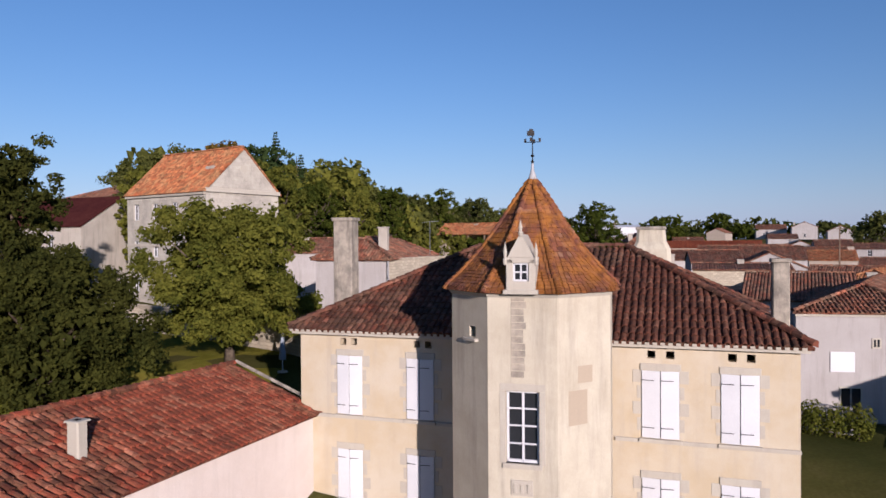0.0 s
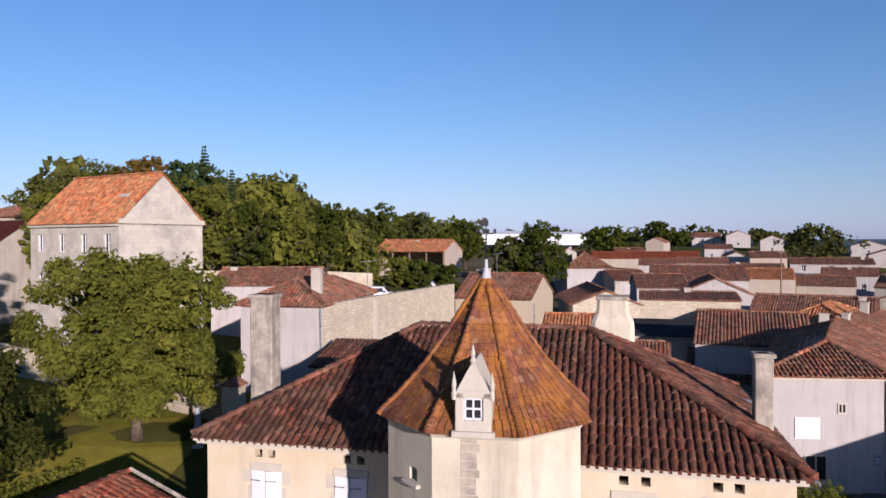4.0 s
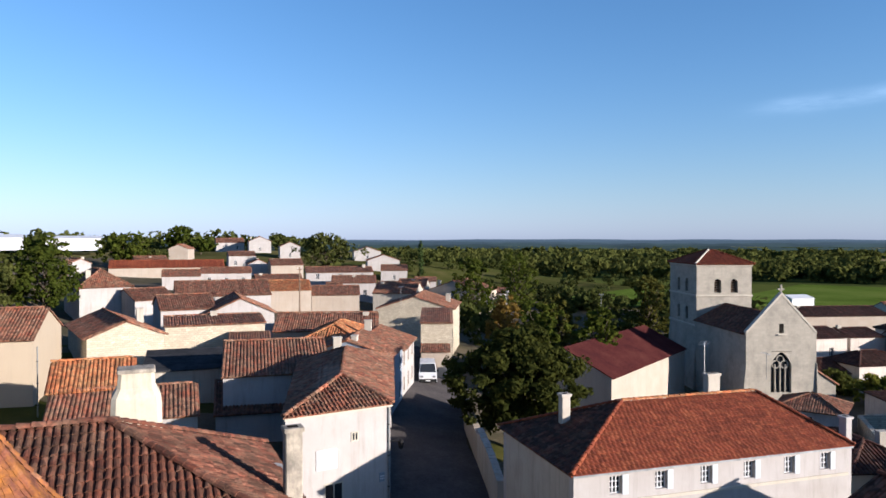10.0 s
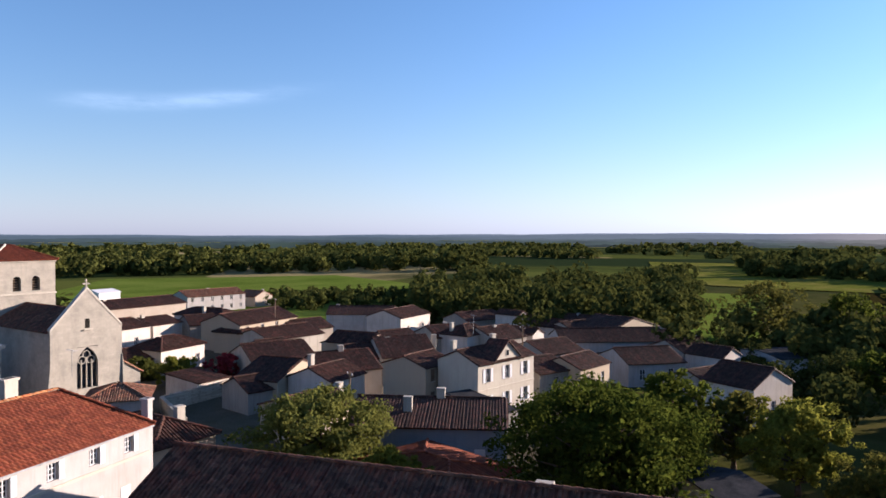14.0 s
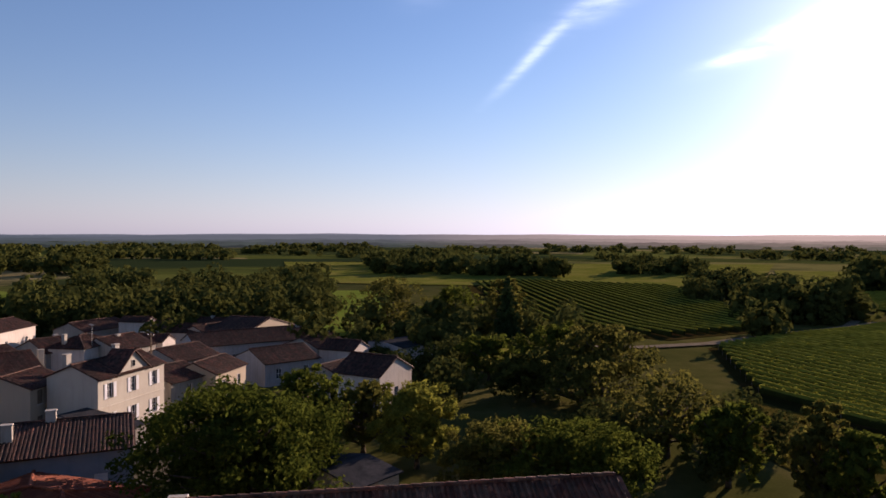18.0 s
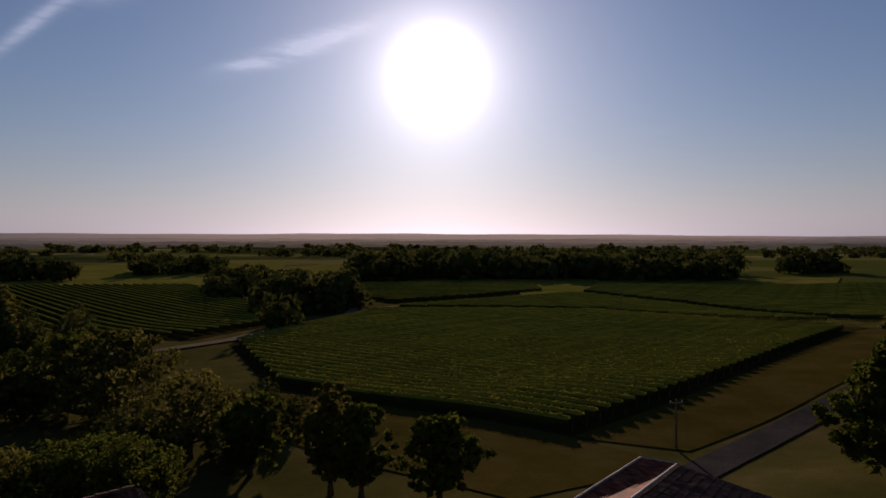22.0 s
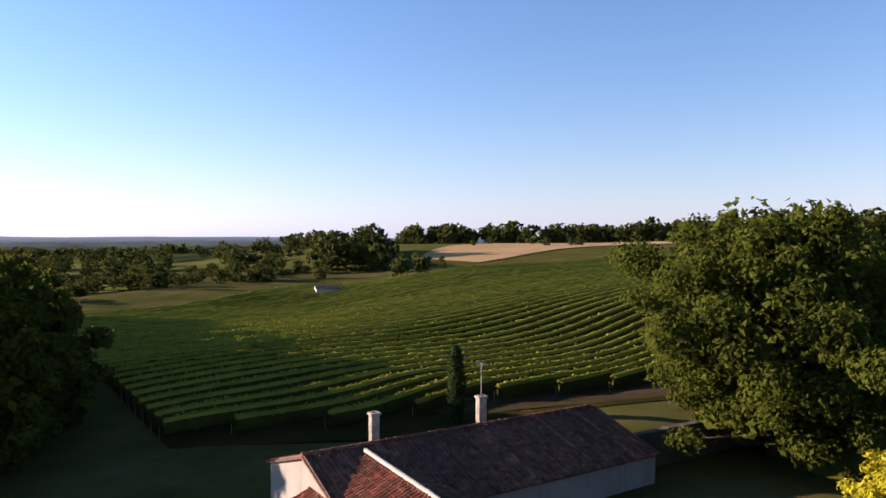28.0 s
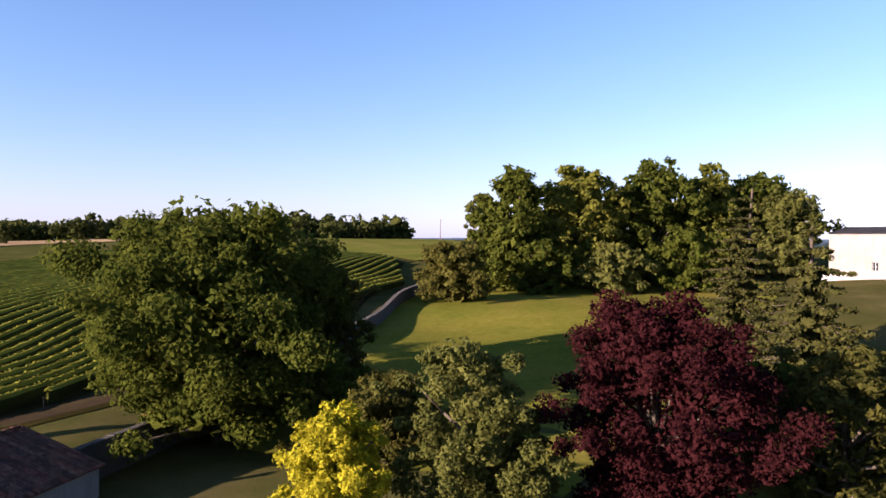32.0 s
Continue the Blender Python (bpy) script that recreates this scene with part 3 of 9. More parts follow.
def ridge_caps(a, b, r=0.11, size=0.4, rng=random):
    """A row of half-round ridge tiles from a to b."""
    a, b = Vector(a), Vector(b)
    d = (b - a)
    count = max(1, int(d.length / size))
    d.normalize()
    side = d.cross(Vector((0, 0, 1))).normalized()
    up = side.cross(d)
    s = Shape()
    for k in range(count):
        k0 = len(s.v)
        j = rng.uniform(-0.012, 0.012)
        for t, rr, lift in ((k * size, r * 1.12, 0.02), ((k + 1.08) * size, r * 0.95, 0.0)):
            for i in range(6):
                w = math.pi * i / 5
                s.v.append(tuple(a + d * min(t, (b - a).length) + side * (rr * math.cos(w) + j) + up * (rr * math.sin(w) + lift)))
        s.f += [(k0 + i, k0 + i + 1, k0 + 6 + i + 1, k0 + 6 + i) for i in range(5)]
        s.f.append(tuple(range(k0 + 5, k0 - 1, -1)))
    return s


def ridge_parts(name, a, b, r, size, material, parent, rng=random):
    """Ridge or hip tiles from a to b, each a piece of its own."""
    a, b = Vector(a), Vector(b)
    k = max(1, int((b - a).length / size))
    for i in range(k):
        p, q = a.lerp(b, i / k), a.lerp(b, (i + 1) / k)
        part(name, ridge_caps(p, q, r, (q - p).length, rng), material, parent)


# ---- ground ----
# bearing, distance and height of the ground round the camera
GROUND = [(0, 1, -1.3), (10, 25, -1.2), (330, 18, -1.2), (30, 22, -1.0), (-25, 30, 1.0), (-30, 58, 2.6), (-12, 55, 2.8), (-22, 70, 5), (-15, 110, 9), (-25, 150, 14), (2, 118, 7),
          (12, 64, 2.2), (30, 45, 0), (20, 110, 3), (25, 200, 4), (14, 300, 9), (27, 330, 10.5), (36, 280, 6.5), (45, 240, -1), (50, 150, -2), (66, 92, -5.2), (64, 110, -5.2), (62, 45, -2.5),
          (90, 80, -4.5), (100, 130, -6), (85, 250, -8), (110, 55, -3), (140, 60, -3), (160, 120, -4), (180, 65, -2.5), (180, 300, -6),
          (140, 300, -8), (60, 400, -10), (200, 55, -1), (200, 300, -4), (215, 150, -1), (228, 55, -0.5), (240, 75, 1), (225, 200, 1.6),
          (240, 200, 7), (245, 350, 12.5), (262, 55, 1.5), (272, 75, 5), (278, 110, 7), (292, 110, 7.5), (265, 220, 10), (290, 220, 12),
          (262, 380, 15), (315, 60, 3), (315, 150, 11), (340, 260, 15), (0, 260, 9)]
GXY = np.array([(d * math.sin(radians(a)), d * math.cos(radians(a))) for a, d, _ in GROUND])
GZ = np.array([z for *_, z in GROUND], float)
GS = np.array([max(d, 25) for _, d, _ in GROUND], float)


def height(x, y):
    """The height of the ground, for numbers or arrays."""
    x, y = np.asarray(x, float), np.asarray(y, float)
    far = (x[..., None] - GXY[:, 0]) ** 2 + (y[..., None] - GXY[:, 1]) ** 2
    w = 1 / (far / GS**2 + 0.02) ** 2.2
    near = (w * GZ).sum(-1) / w.sum(-1)
    r = np.hypot(x, y)
    turn = np.arctan2(x, y)
    plain = -9 + 2.5 * np.sin(r / 400 + 2 * np.sin(turn * 2)) * np.clip((r - 900) / 900, 0, 1)
    k = np.clip((r - 380) / 700, 0, 1)
    k = k * k * (3 - 2 * k)
    return near * (1 - k) + plain * k


def gz(x, y):
    return float(height(x, y))


def ground_sheet():
    rings = [0.0] + [2.0 * 1.028**k for k in range(330) if 2.0 * 1.028**k < 4850] + [4850.0]
    around = 230
    r, a = np.meshgrid(np.array(rings[1:]), np.arange(around) * 2 * math.pi / around, indexing="ij")
    x, y = r * np.sin(a), r * np.cos(a)
    z = height(x, y)
    v = [(0, 0, gz(0, 0))] + np.stack([x, y, z], -1).reshape(-1, 3).tolist()
    f = [(0, 1 + (i + 1) % around, 1 + i) for i in range(around)]
    for j in range(len(rings) - 2):
        o = 1 + j * around
        f += [(o + i, o + (i + 1) % around, o + around + (i + 1) % around, o + around + i) for i in range(around)]
    s = Shape()
    s.v, s.f = v, f
    return s


def ground_material():
    m, n, l, out = nodes_of("countryside")
    c = coords(n)
    mp = n.new("ShaderNodeMapping")
    mp.inputs["Scale"].default_value = (0.0035, 0.0065, 0.0)
    mp.inputs["Rotation"].default_value = (0, 0, 0.5)
    l.new(c, mp.inputs[0])
    v = n.new("ShaderNodeTexVoronoi")
    v.inputs["Scale"].default_value = 1.0
    v.inputs["Randomness"].default_value = 0.8
    l.new(mp.outputs[0], v.inputs["Vector"])
    sep = n.new("ShaderNodeSeparateColor")
    l.new(v.outputs["Color"], sep.inputs[0])
    fields = ramp(n, l, sep.outputs[0], [(0.0, (0.04, 0.05, 0.016)), (0.3, (0.075, 0.09, 0.02)), (0.55, (0.1, 0.11, 0.028)), (0.8, (0.15, 0.135, 0.048)), (1.0, (0.28, 0.22, 0.11))])
    woods = noise_at(n, l, c, 0.0022, 7, 0.62)
    fields = blend(n, l, ramp(n, l, woods, [(0.5, (0, 0, 0)), (0.56, (1, 1, 1))]), fields, (0.022, 0.034, 0.014))
    near = ramp(n, l, noise_at(n, l, c, 0.12, 6, 0.65), [(0.3, (0.042, 0.048, 0.013)), (0.5, (0.066, 0.064, 0.019)), (0.7, (0.1, 0.084, 0.033))])
    ln = n.new("ShaderNodeVectorMath")
    ln.operation = "LENGTH"
    l.new(c, ln.inputs[0])
    mr = n.new("ShaderNodeMapRange")
    mr.inputs[1].default_value, mr.inputs[2].default_value = 220, 420
    l.new(ln.outputs["Value"], mr.inputs[0])
    col = blend(n, l, mr.outputs[0], near, fields)
    fine = noise_at(n, l, c, 6, 4)
    col = blend(n, l, 0.4, col, ramp(n, l, fine, [(0.3, (0.4,) * 3), (0.7, (1, 1, 1))]), "MULTIPLY")
    finish(n, l, out, col, 0.95, bump(n, l, fine, 0.5, 0.05), spec=0.0)
    return m


ground = tagged(new("ground", ground_sheet().mesh("ground", ground_material(), True)), "rolling grassy countryside of fields and meadows", "ground", kind="structure")


def ground_patch(name, outline, material, label, category, lift=0.05, cell=4.0, kind="structure"):
    """A convex piece of ground cover with its own outline, laid over the land."""
    bm = bmesh.new()
    xs, ys = [p[0] for p in outline], [p[1] for p in outline]
    nx, ny = max(2, int((max(xs) - min(xs)) / cell)), max(2, int((max(ys) - min(ys)) / cell))
    grid = [[bm.verts.new((min(xs) + (max(xs) - min(xs)) * i / nx, min(ys) + (max(ys) - min(ys)) * j / ny, 0)) for j in range(ny + 1)] for i in range(nx + 1)]
    for i in range(nx):
        for j in range(ny):
            bm.faces.new((grid[i][j], grid[i + 1][j], grid[i + 1][j + 1], grid[i][j + 1]))
    mid = Vector((sum(xs) / len(xs), sum(ys) / len(ys), 0))
    for (x0, y0), (x1, y1) in zip(outline, outline[1:] + outline[:1]):
        nrm = Vector((y1 - y0, x0 - x1, 0))
        if nrm.dot(mid - Vector((x0, y0, 0))) > 0:
            nrm = -nrm
        bmesh.ops.bisect_plane(bm, geom=bm.verts[:] + bm.edges[:] + bm.faces[:], plane_co=(x0, y0, 0), plane_no=nrm, clear_outer=True)
    for v in bm.verts:
        v.co.z = gz(v.co.x, v.co.y) + lift
    me = bpy.data.meshes.new(name)
    bm.to_mesh(me)
    bm.free()
    me.materials.append(material)
    return tagged(new(name, me), label, category, kind=kind)


def ribbon(name, line, width, material, label, category, lift=0.06):
    """A road or track along a line of points."""
    pts = []
    for (x0, y0), (x1, y1) in zip(line, line[1:]):
        k = max(1, int(math.hypot(x1 - x0, y1 - y0) / 3))
        pts += [(x0 + (x1 - x0) * i / k, y0 + (y1 - y0) * i / k) for i in range(k)]
    pts.append(line[-1])
    s = Shape()
    for i, (x, y) in enumerate(pts):
        a, b = pts[max(0, i - 1)], pts[min(len(pts) - 1, i + 1)]
        d = Vector((b[0] - a[0], b[1] - a[1], 0)).normalized()
        for k in (-0.5, -0.17, 0.17, 0.5):
            px, py = x - d.y * width * k, y + d.x * width * k
            s.v.append((px, py, gz(px, py) + lift))
        if i:
            o = 4 * i
            s.f += [(o + j, o + j - 4, o + j - 3, o + j + 1) for j in range(3)]
    return tagged(new(name, s.mesh(name, material, True)), label, category, kind="structure")


# distant ridges, one behind the other, glowing with painted haze: bluish, warm and bright below the sun
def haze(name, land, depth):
    """Far land with the air's haze painted into its glow: depth 0 is clear, 1 all air."""
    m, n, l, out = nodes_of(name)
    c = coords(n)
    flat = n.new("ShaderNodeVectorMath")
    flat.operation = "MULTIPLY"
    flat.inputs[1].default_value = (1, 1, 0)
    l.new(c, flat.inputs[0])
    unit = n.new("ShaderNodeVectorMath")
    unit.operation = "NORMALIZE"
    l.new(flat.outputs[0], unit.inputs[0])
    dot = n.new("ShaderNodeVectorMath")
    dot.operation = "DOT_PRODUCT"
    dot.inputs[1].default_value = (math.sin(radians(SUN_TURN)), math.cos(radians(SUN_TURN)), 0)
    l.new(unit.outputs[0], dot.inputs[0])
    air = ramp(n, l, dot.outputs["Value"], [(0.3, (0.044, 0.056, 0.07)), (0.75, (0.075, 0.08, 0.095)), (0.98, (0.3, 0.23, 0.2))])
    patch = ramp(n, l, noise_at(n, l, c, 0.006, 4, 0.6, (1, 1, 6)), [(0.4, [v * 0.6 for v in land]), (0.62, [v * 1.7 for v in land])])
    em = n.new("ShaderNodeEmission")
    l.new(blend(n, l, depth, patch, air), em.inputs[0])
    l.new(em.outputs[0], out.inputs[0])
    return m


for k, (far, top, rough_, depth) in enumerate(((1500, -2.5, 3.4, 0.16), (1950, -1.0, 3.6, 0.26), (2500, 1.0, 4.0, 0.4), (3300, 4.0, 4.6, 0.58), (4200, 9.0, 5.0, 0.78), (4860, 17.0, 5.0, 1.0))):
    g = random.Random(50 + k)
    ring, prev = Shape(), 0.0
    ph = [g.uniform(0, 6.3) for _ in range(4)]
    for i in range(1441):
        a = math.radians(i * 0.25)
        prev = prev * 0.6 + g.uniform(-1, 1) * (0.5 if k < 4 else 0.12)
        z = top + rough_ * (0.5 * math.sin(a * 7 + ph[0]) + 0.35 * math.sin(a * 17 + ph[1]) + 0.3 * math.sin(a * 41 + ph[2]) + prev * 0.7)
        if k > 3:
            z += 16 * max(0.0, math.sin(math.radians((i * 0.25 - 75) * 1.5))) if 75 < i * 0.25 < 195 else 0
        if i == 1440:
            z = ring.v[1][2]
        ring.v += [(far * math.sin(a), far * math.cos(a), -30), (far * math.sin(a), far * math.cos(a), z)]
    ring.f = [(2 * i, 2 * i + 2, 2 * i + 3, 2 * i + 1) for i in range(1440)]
    tagged(new("backdrop", ring.mesh("backdrop", haze("painted_haze_glow", (0.010, 0.0145, 0.009), min(1.0, depth)))), "wooded ridges along the horizon, glowing with painted haze", "backdrop", kind="structure")


# ---- the manor house with its stair tower and low wing ----
random.seed(11)
HOUSE = pose(-6.5, 22.2, 0, 0, 0, -18.4)
manor = thing("manor_house", "two-storey ochre rendered manor with white shutters and a hipped canal-tile roof", "house", HOUSE)
EAVE, RIDGE, LONG, DEEP = 6.9, 9.9, 18.3, 12.0
vents = [(u, u + 0.26, 6.3, 6.56) for u in (2.05, 2.5, 5.05, 5.5, 13.35, 13.95, 15.85, 16.4)]
front = wall_shape(LONG - 0.7, EAVE - 0.12, 0.55, [(a - 0.35, b - 0.35, c, d) for a, b, c, d in vents], base=-2.4)
part("front_wall", front.moved(pose(0.35, 0.35, 0)), OCHRE, manor, "ochre lime render with pale stains")
part("side_wall", wall_shape(DEEP - 1.8, EAVE - 0.12, 0.55, [], -2.4).moved(pose(LONG - 0.35, 0.9, 0, 0, 0, 90)), OCHRE, manor)
part("side_wall", wall_shape(DEEP - 1.8, EAVE - 0.12, 0.55, [], -2.4).moved(pose(0.35, DEEP - 0.9, 0, 0, 0, -90)), OCHRE, manor)
part("back_wall", wall_shape(LONG - 0.7, EAVE - 0.12, 0.55, [], -2.4).moved(pose(LONG - 0.35, DEEP - 0.35, 0, 0, 0, 180)), OCHRE, manor)
for u0, u1 in ((0.33, 7.4), (12.3, LONG - 0.33)):
    part("string_course", Shape().ebox(u0, u1, 0.27, 0.36, 3.5, 3.63), DRESSED, manor, "pale stone string course")
part("cornice", Shape().ebox(0.1, LONG - 0.1, 0.08, 0.36, EAVE - 0.2, EAVE - 0.07), DRESSED, manor, "pale moulded eaves cornice")


def shutter_leaf(parent, x, z0, z1, w, hinge, tilt, y=0.33):
    """One boarded leaf, ajar on its hinge side (-1 left, 1 right)."""
    s = Shape().ebox(0, w, -0.035, 0.0, z0, z1, 0.008)
    for k in range(1, 5):
        s.box(w * k / 5 - 0.006, w * k / 5 + 0.006, -0.041, -0.036, z0 + 0.05, z1 - 0.05)
    for zz in (z0 + 0.3, z1 - 0.35):
        s.box(0.03, w - 0.03, -0.055, -0.036, zz, zz + 0.09)
    m = pose(x, y, 0, 0, 0, -tilt if hinge < 0 else tilt) if hinge < 0 else pose(x + w, y, 0, 0, 0, tilt) @ pose(-w, 0, 0)
    leaf = part("shutter", s.moved(m), WHITEPAINT, parent, "white painted board shutter")
    for zz in (z0 + 0.34, z1 - 0.31):
        part("hinge", Shape().box(0.0, w * 0.7, -0.062, -0.056, zz - 0.012, zz + 0.012).moved(m), IRON, leaf)


for u0, u1, z0, z1 in [(a, b, c, d) for a, b in ((1.95, 2.98), (4.79, 5.84), (13.18, 14.36), (15.64, 16.77)) for c, d in ((3.68, 5.9), (0.12, 2.33))]:
    # the wall is unbroken here: a near-black sheet paints the dark behind the shutters
    win = part("window", Shape().box(u0 + 0.03, u1 - 0.03, 0.345, 0.349, z0 + 0.02, z1 - 0.02), DARK, manor, "window behind white shutters, its dark painted as a sheet")
    half = (u1 - u0) / 2
    shutter_leaf(win, u0, z0, z1, half - 0.01, -1, 6)
    shutter_leaf(win, u0 + half + 0.01, z0, z1, half - 0.01, 1, 9 if u0 < 8 else 4)
    part("lintel", Shape().ebox(u0 - 0.06, u1 + 0.06, 0.305, 0.352, z1, z1 + 0.24, 0.02), DRESSED, win, "pale stone lintel")
    for k in range(4):
        zz = z0 + (z1 - z0) * (0.1 + 0.24 * k)
        ww = 0.3 if k % 2 else 0.16
        for a, b in ((u0 - ww, u0 - 0.012), (u1 + 0.012, u1 + ww)):
            part("quoin", Shape().ebox(a, b, 0.335, 0.352, zz, zz + 0.42, 0.006), DRESSED, win)
    part("sill", Shape().ebox(u0 - 0.1, u1 + 0.1, 0.2, 0.352, z0 - 0.14, z0 - 0.03), DRESSED, win)

A, B, C, D = (0, 0, EAVE), (LONG, 0, EAVE), (LONG, DEEP, EAVE), (0, DEEP, EAVE)
P, Q = (6, 6, RIDGE), (LONG - 6, 6, RIDGE)
roof = part("roof", slab([A, B, Q, P], 0.12), TILE_OLD, manor, "dark weathered canal-tile hipped roof")
for corners in ([B, C, Q], [C, D, P, Q], [D, A, P]):
    part("roof_slope", slab(corners, 0.12), TILE_OLD, roof)
rng = random.Random(4)
for k, corners in enumerate(([A, B, Q, P], [B, C, Q], [C, D, P, Q], [D, A, P])):
    part("canal_tiles", canal_tiles(corners, 0.245, 0.42 if k in (0, 1, 3) else 0, rng=rng, pick=(12.2, 17.4, roof, TILE_OLD) if k == 0 else None), TILE_OLD, roof, "rows of dark red-brown canal tiles", kind="stuff")
for a, b in ((P, Q), (A, P), (B, Q), (C, Q), (D, P)):
    ridge_parts("ridge_tile", Vector(a) + Vector((0, 0, 0.08)), Vector(b) + Vector((0, 0, 0.08)), 0.13, 0.4, TILE_OLD, roof, rng)
edge = Shape()
for k in range(int(LONG / 0.245)):
    edge.box(0.06 + k * 0.245, 0.2 + k * 0.245, 0.0, 0.1, EAVE - 0.1, EAVE - 0.02)
part("eave_mortar", edge, DRESSED, roof, "pale mortar plugs under the eave tiles", kind="stuff")


def stone_chimney(name, label, x, y, z0, z1, w, d, turn=0.0, mat=None, cap=0.12, pots=0):
    t = thing(name, label, "chimney", pose(x, y, 0, 0, 0, turn))
    part("shaft", Shape().ebox(-w / 2, w / 2, -d / 2, d / 2, z0, z1, 0.04), mat or CHIMNEYSTONE, t)
    part("cap", Shape().ebox(-w / 2 - 0.06, w / 2 + 0.06, -d / 2 - 0.06, d / 2 + 0.06, z1 - 0.02, z1 + cap, 0.03), mat or CHIMNEYSTONE, t)
    # near-black plate on the cap paints the dark of the flue
    part("flue_mouth", Shape().box(-w / 2 + 0.12, w / 2 - 0.12, -d / 2 + 0.1, d / 2 - 0.1, z1 + cap, z1 + cap + 0.008), DARK, t)
    for k in range(pots):
        part("pot", Shape().lathe([(0.1, z1 + cap), (0.13, z1 + cap + 0.1), (0.11, z1 + cap + 0.3), (0.13, z1 + cap + 0.34)], 10, ((k - (pots - 1) / 2) * 0.35, 0)), TILE_ORANGE, t)
    return t


stone_chimney("chimney", "tall square weathered limestone chimney at the end wall", -4.65, 25.25, 5.5, 11.15, 0.86, 0.72, -18.4)
stone_chimney("chimney", "tall slim grey stone chimney rising from the end wall", 11.95, 20.9, 5.0, 9.4, 0.58, 0.48, -18.4)
big = thing("chimney", "broad rendered chimney with a rounded top behind the ridge", "chimney", pose(9.3, 28.0, 0.65, 0, 0, -18.4))
shaft = Shape()
octagon = ((-1, -0.8), (-0.8, -1), (0.8, -1), (1, -0.8), (1, 0.8), (0.8, 1), (-0.8, 1), (-1, 0.8))
steps_up = ((0.92, 7.4), (0.88, 8.9), (0.86, 9.15), (0.68, 9.5), (0.62, 10.1))
shaft.v = [(x * w, y * w * 0.8, z) for w, z in steps_up for x, y in octagon]
shaft.f = [(8 * i + j, 8 * i + (j + 1) % 8, 8 * i + 8 + (j + 1) % 8, 8 * i + 8 + j) for i in range(4) for j in range(8)] + [tuple(range(7, -1, -1)), tuple(range(32, 40))]
part("shaft", shaft, ASHLAR, big)
part("rim", Shape().ebox(-0.68, 0.68, -0.56, 0.56, 10.06, 10.2, 0.05), CHIMNEYSTONE, big, "dark weathered rim")
part("base", Shape().ebox(-0.95, 0.95, -0.6, 0.6, 6.6, 8.0, 0.04), CHIMNEYSTONE, big)

# stair tower
tower = thing("stair_tower", "octagonal weathered limestone stair tower with a lichened flared tile roof", "tower", pose(2.4, 17.5, 0, 0, 0, -15))
T_IN, T_TOP = 2.43, 8.78
side = 2 * T_IN * math.tan(math.pi / 8)


def tower_face(k):
    """The pose whose x runs along face k seen from outside; face 0 looks to local -y."""
    return pose(0, 0, 0, 0, 0, 45 * k) @ pose(-side / 2, -T_IN, 0)


tower_holes = {0: [(side / 2 - 0.48, side / 2 + 0.48, 3.82, 5.9)], 7: [(side / 2 + 0.02, side / 2 + 0.36, 7.36, 7.68)]}
for k in range(8):
    wall = wall_shape(side, T_TOP, 0.5, tower_holes.get(k, []), -2.4)
    part("wall", wall.moved(tower_face(k)), ASHLAR, tower)
part("cornice", Shape().lathe([(T_IN / math.cos(math.pi / 8) + 0.02, 8.6), (T_IN / math.cos(math.pi / 8) + 0.14, 8.78), (T_IN / math.cos(math.pi / 8) + 0.1, 8.82)], 8).moved(pose(0, 0, 0, 0, 0, 22.5)), DRESSED, tower, "moulded stone cornice")
F0 = tower_face(0)
tw = part("tall_window", Shape().box(side / 2 - 0.48, side / 2 + 0.48, 0.2, 0.22, 3.82, 5.9).moved(F0), GLASS, tower, "tall eight-pane window with a white frame")
fr = Shape()
for a, b, c, d in ((-0.48, -0.41, 3.82, 5.9), (0.41, 0.48, 3.82, 5.9), (-0.035, 0.035, 3.82, 5.9), (-0.48, 0.48, 3.82, 3.9), (-0.48, 0.48, 5.84, 5.9),
                   (-0.48, 0.48, 4.34, 4.38), (-0.48, 0.48, 4.86, 4.9), (-0.48, 0.48, 5.36, 5.4)):
    fr.ebox(side / 2 + a, side / 2 + b, 0.12, 0.19, c, d, 0.008)
part("window_frame", fr.moved(F0), WHITEPAINT, tw)
part("sill", Shape().ebox(side / 2 - 0.58, side / 2 + 0.58, -0.08, 0.2, 3.68, 3.82).moved(F0), DRESSED, tw)
for a, b, c, d in ((-0.66, -0.49, 3.8, 5.9), (0.49, 0.66, 3.8, 5.9), (-0.66, 0.66, 5.91, 6.12)):
    part("surround", Shape().ebox(side / 2 + a, side / 2 + b, -0.012, 0.1, c, d, 0.006).moved(F0), DRESSED, tw)
crest = Shape().ebox(side / 2 - 0.34, side / 2 + 0.3, -0.04, 0.02, 2.9, 3.34, 0.015)
for dx in (-0.2, 0.0, 0.2):
    crest.ebox(side / 2 + dx - 0.07, side / 2 + dx + 0.05, -0.07, -0.04, 2.98, 3.26, 0.02)
part("carved_panel", crest.moved(F0), DRESSED, tower, "worn carved stone coat of arms")
F7 = tower_face(7)
# near-black sheet set in the hole paints its inner shade
part("loophole", Shape().box(side / 2 + 0.02, side / 2 + 0.36, 0.3, 0.32, 7.36, 7.68).moved(F7), DARK, tower, "small square opening with painted dark inside")
part("ledge", Shape().ebox(side / 2 - 0.2, side / 2 + 0.5, -0.12, 0.1, 7.24, 7.33).moved(F7), DRESSED, tower, "mossy stone ledge")
rr = random.Random(3)
for k in range(12):
    stones = Shape().ebox(side / 2 - 0.32, side / 2 + 0.08 + rr.uniform(-0.05, 0.05), -0.014, 0.05, 6.3 + k * 0.2, 6.48 + k * 0.2, 0.006)
    part("stone", stones.moved(F0), CHIMNEYSTONE, tower, "dark bare stone in the render")
ivory = Shape()
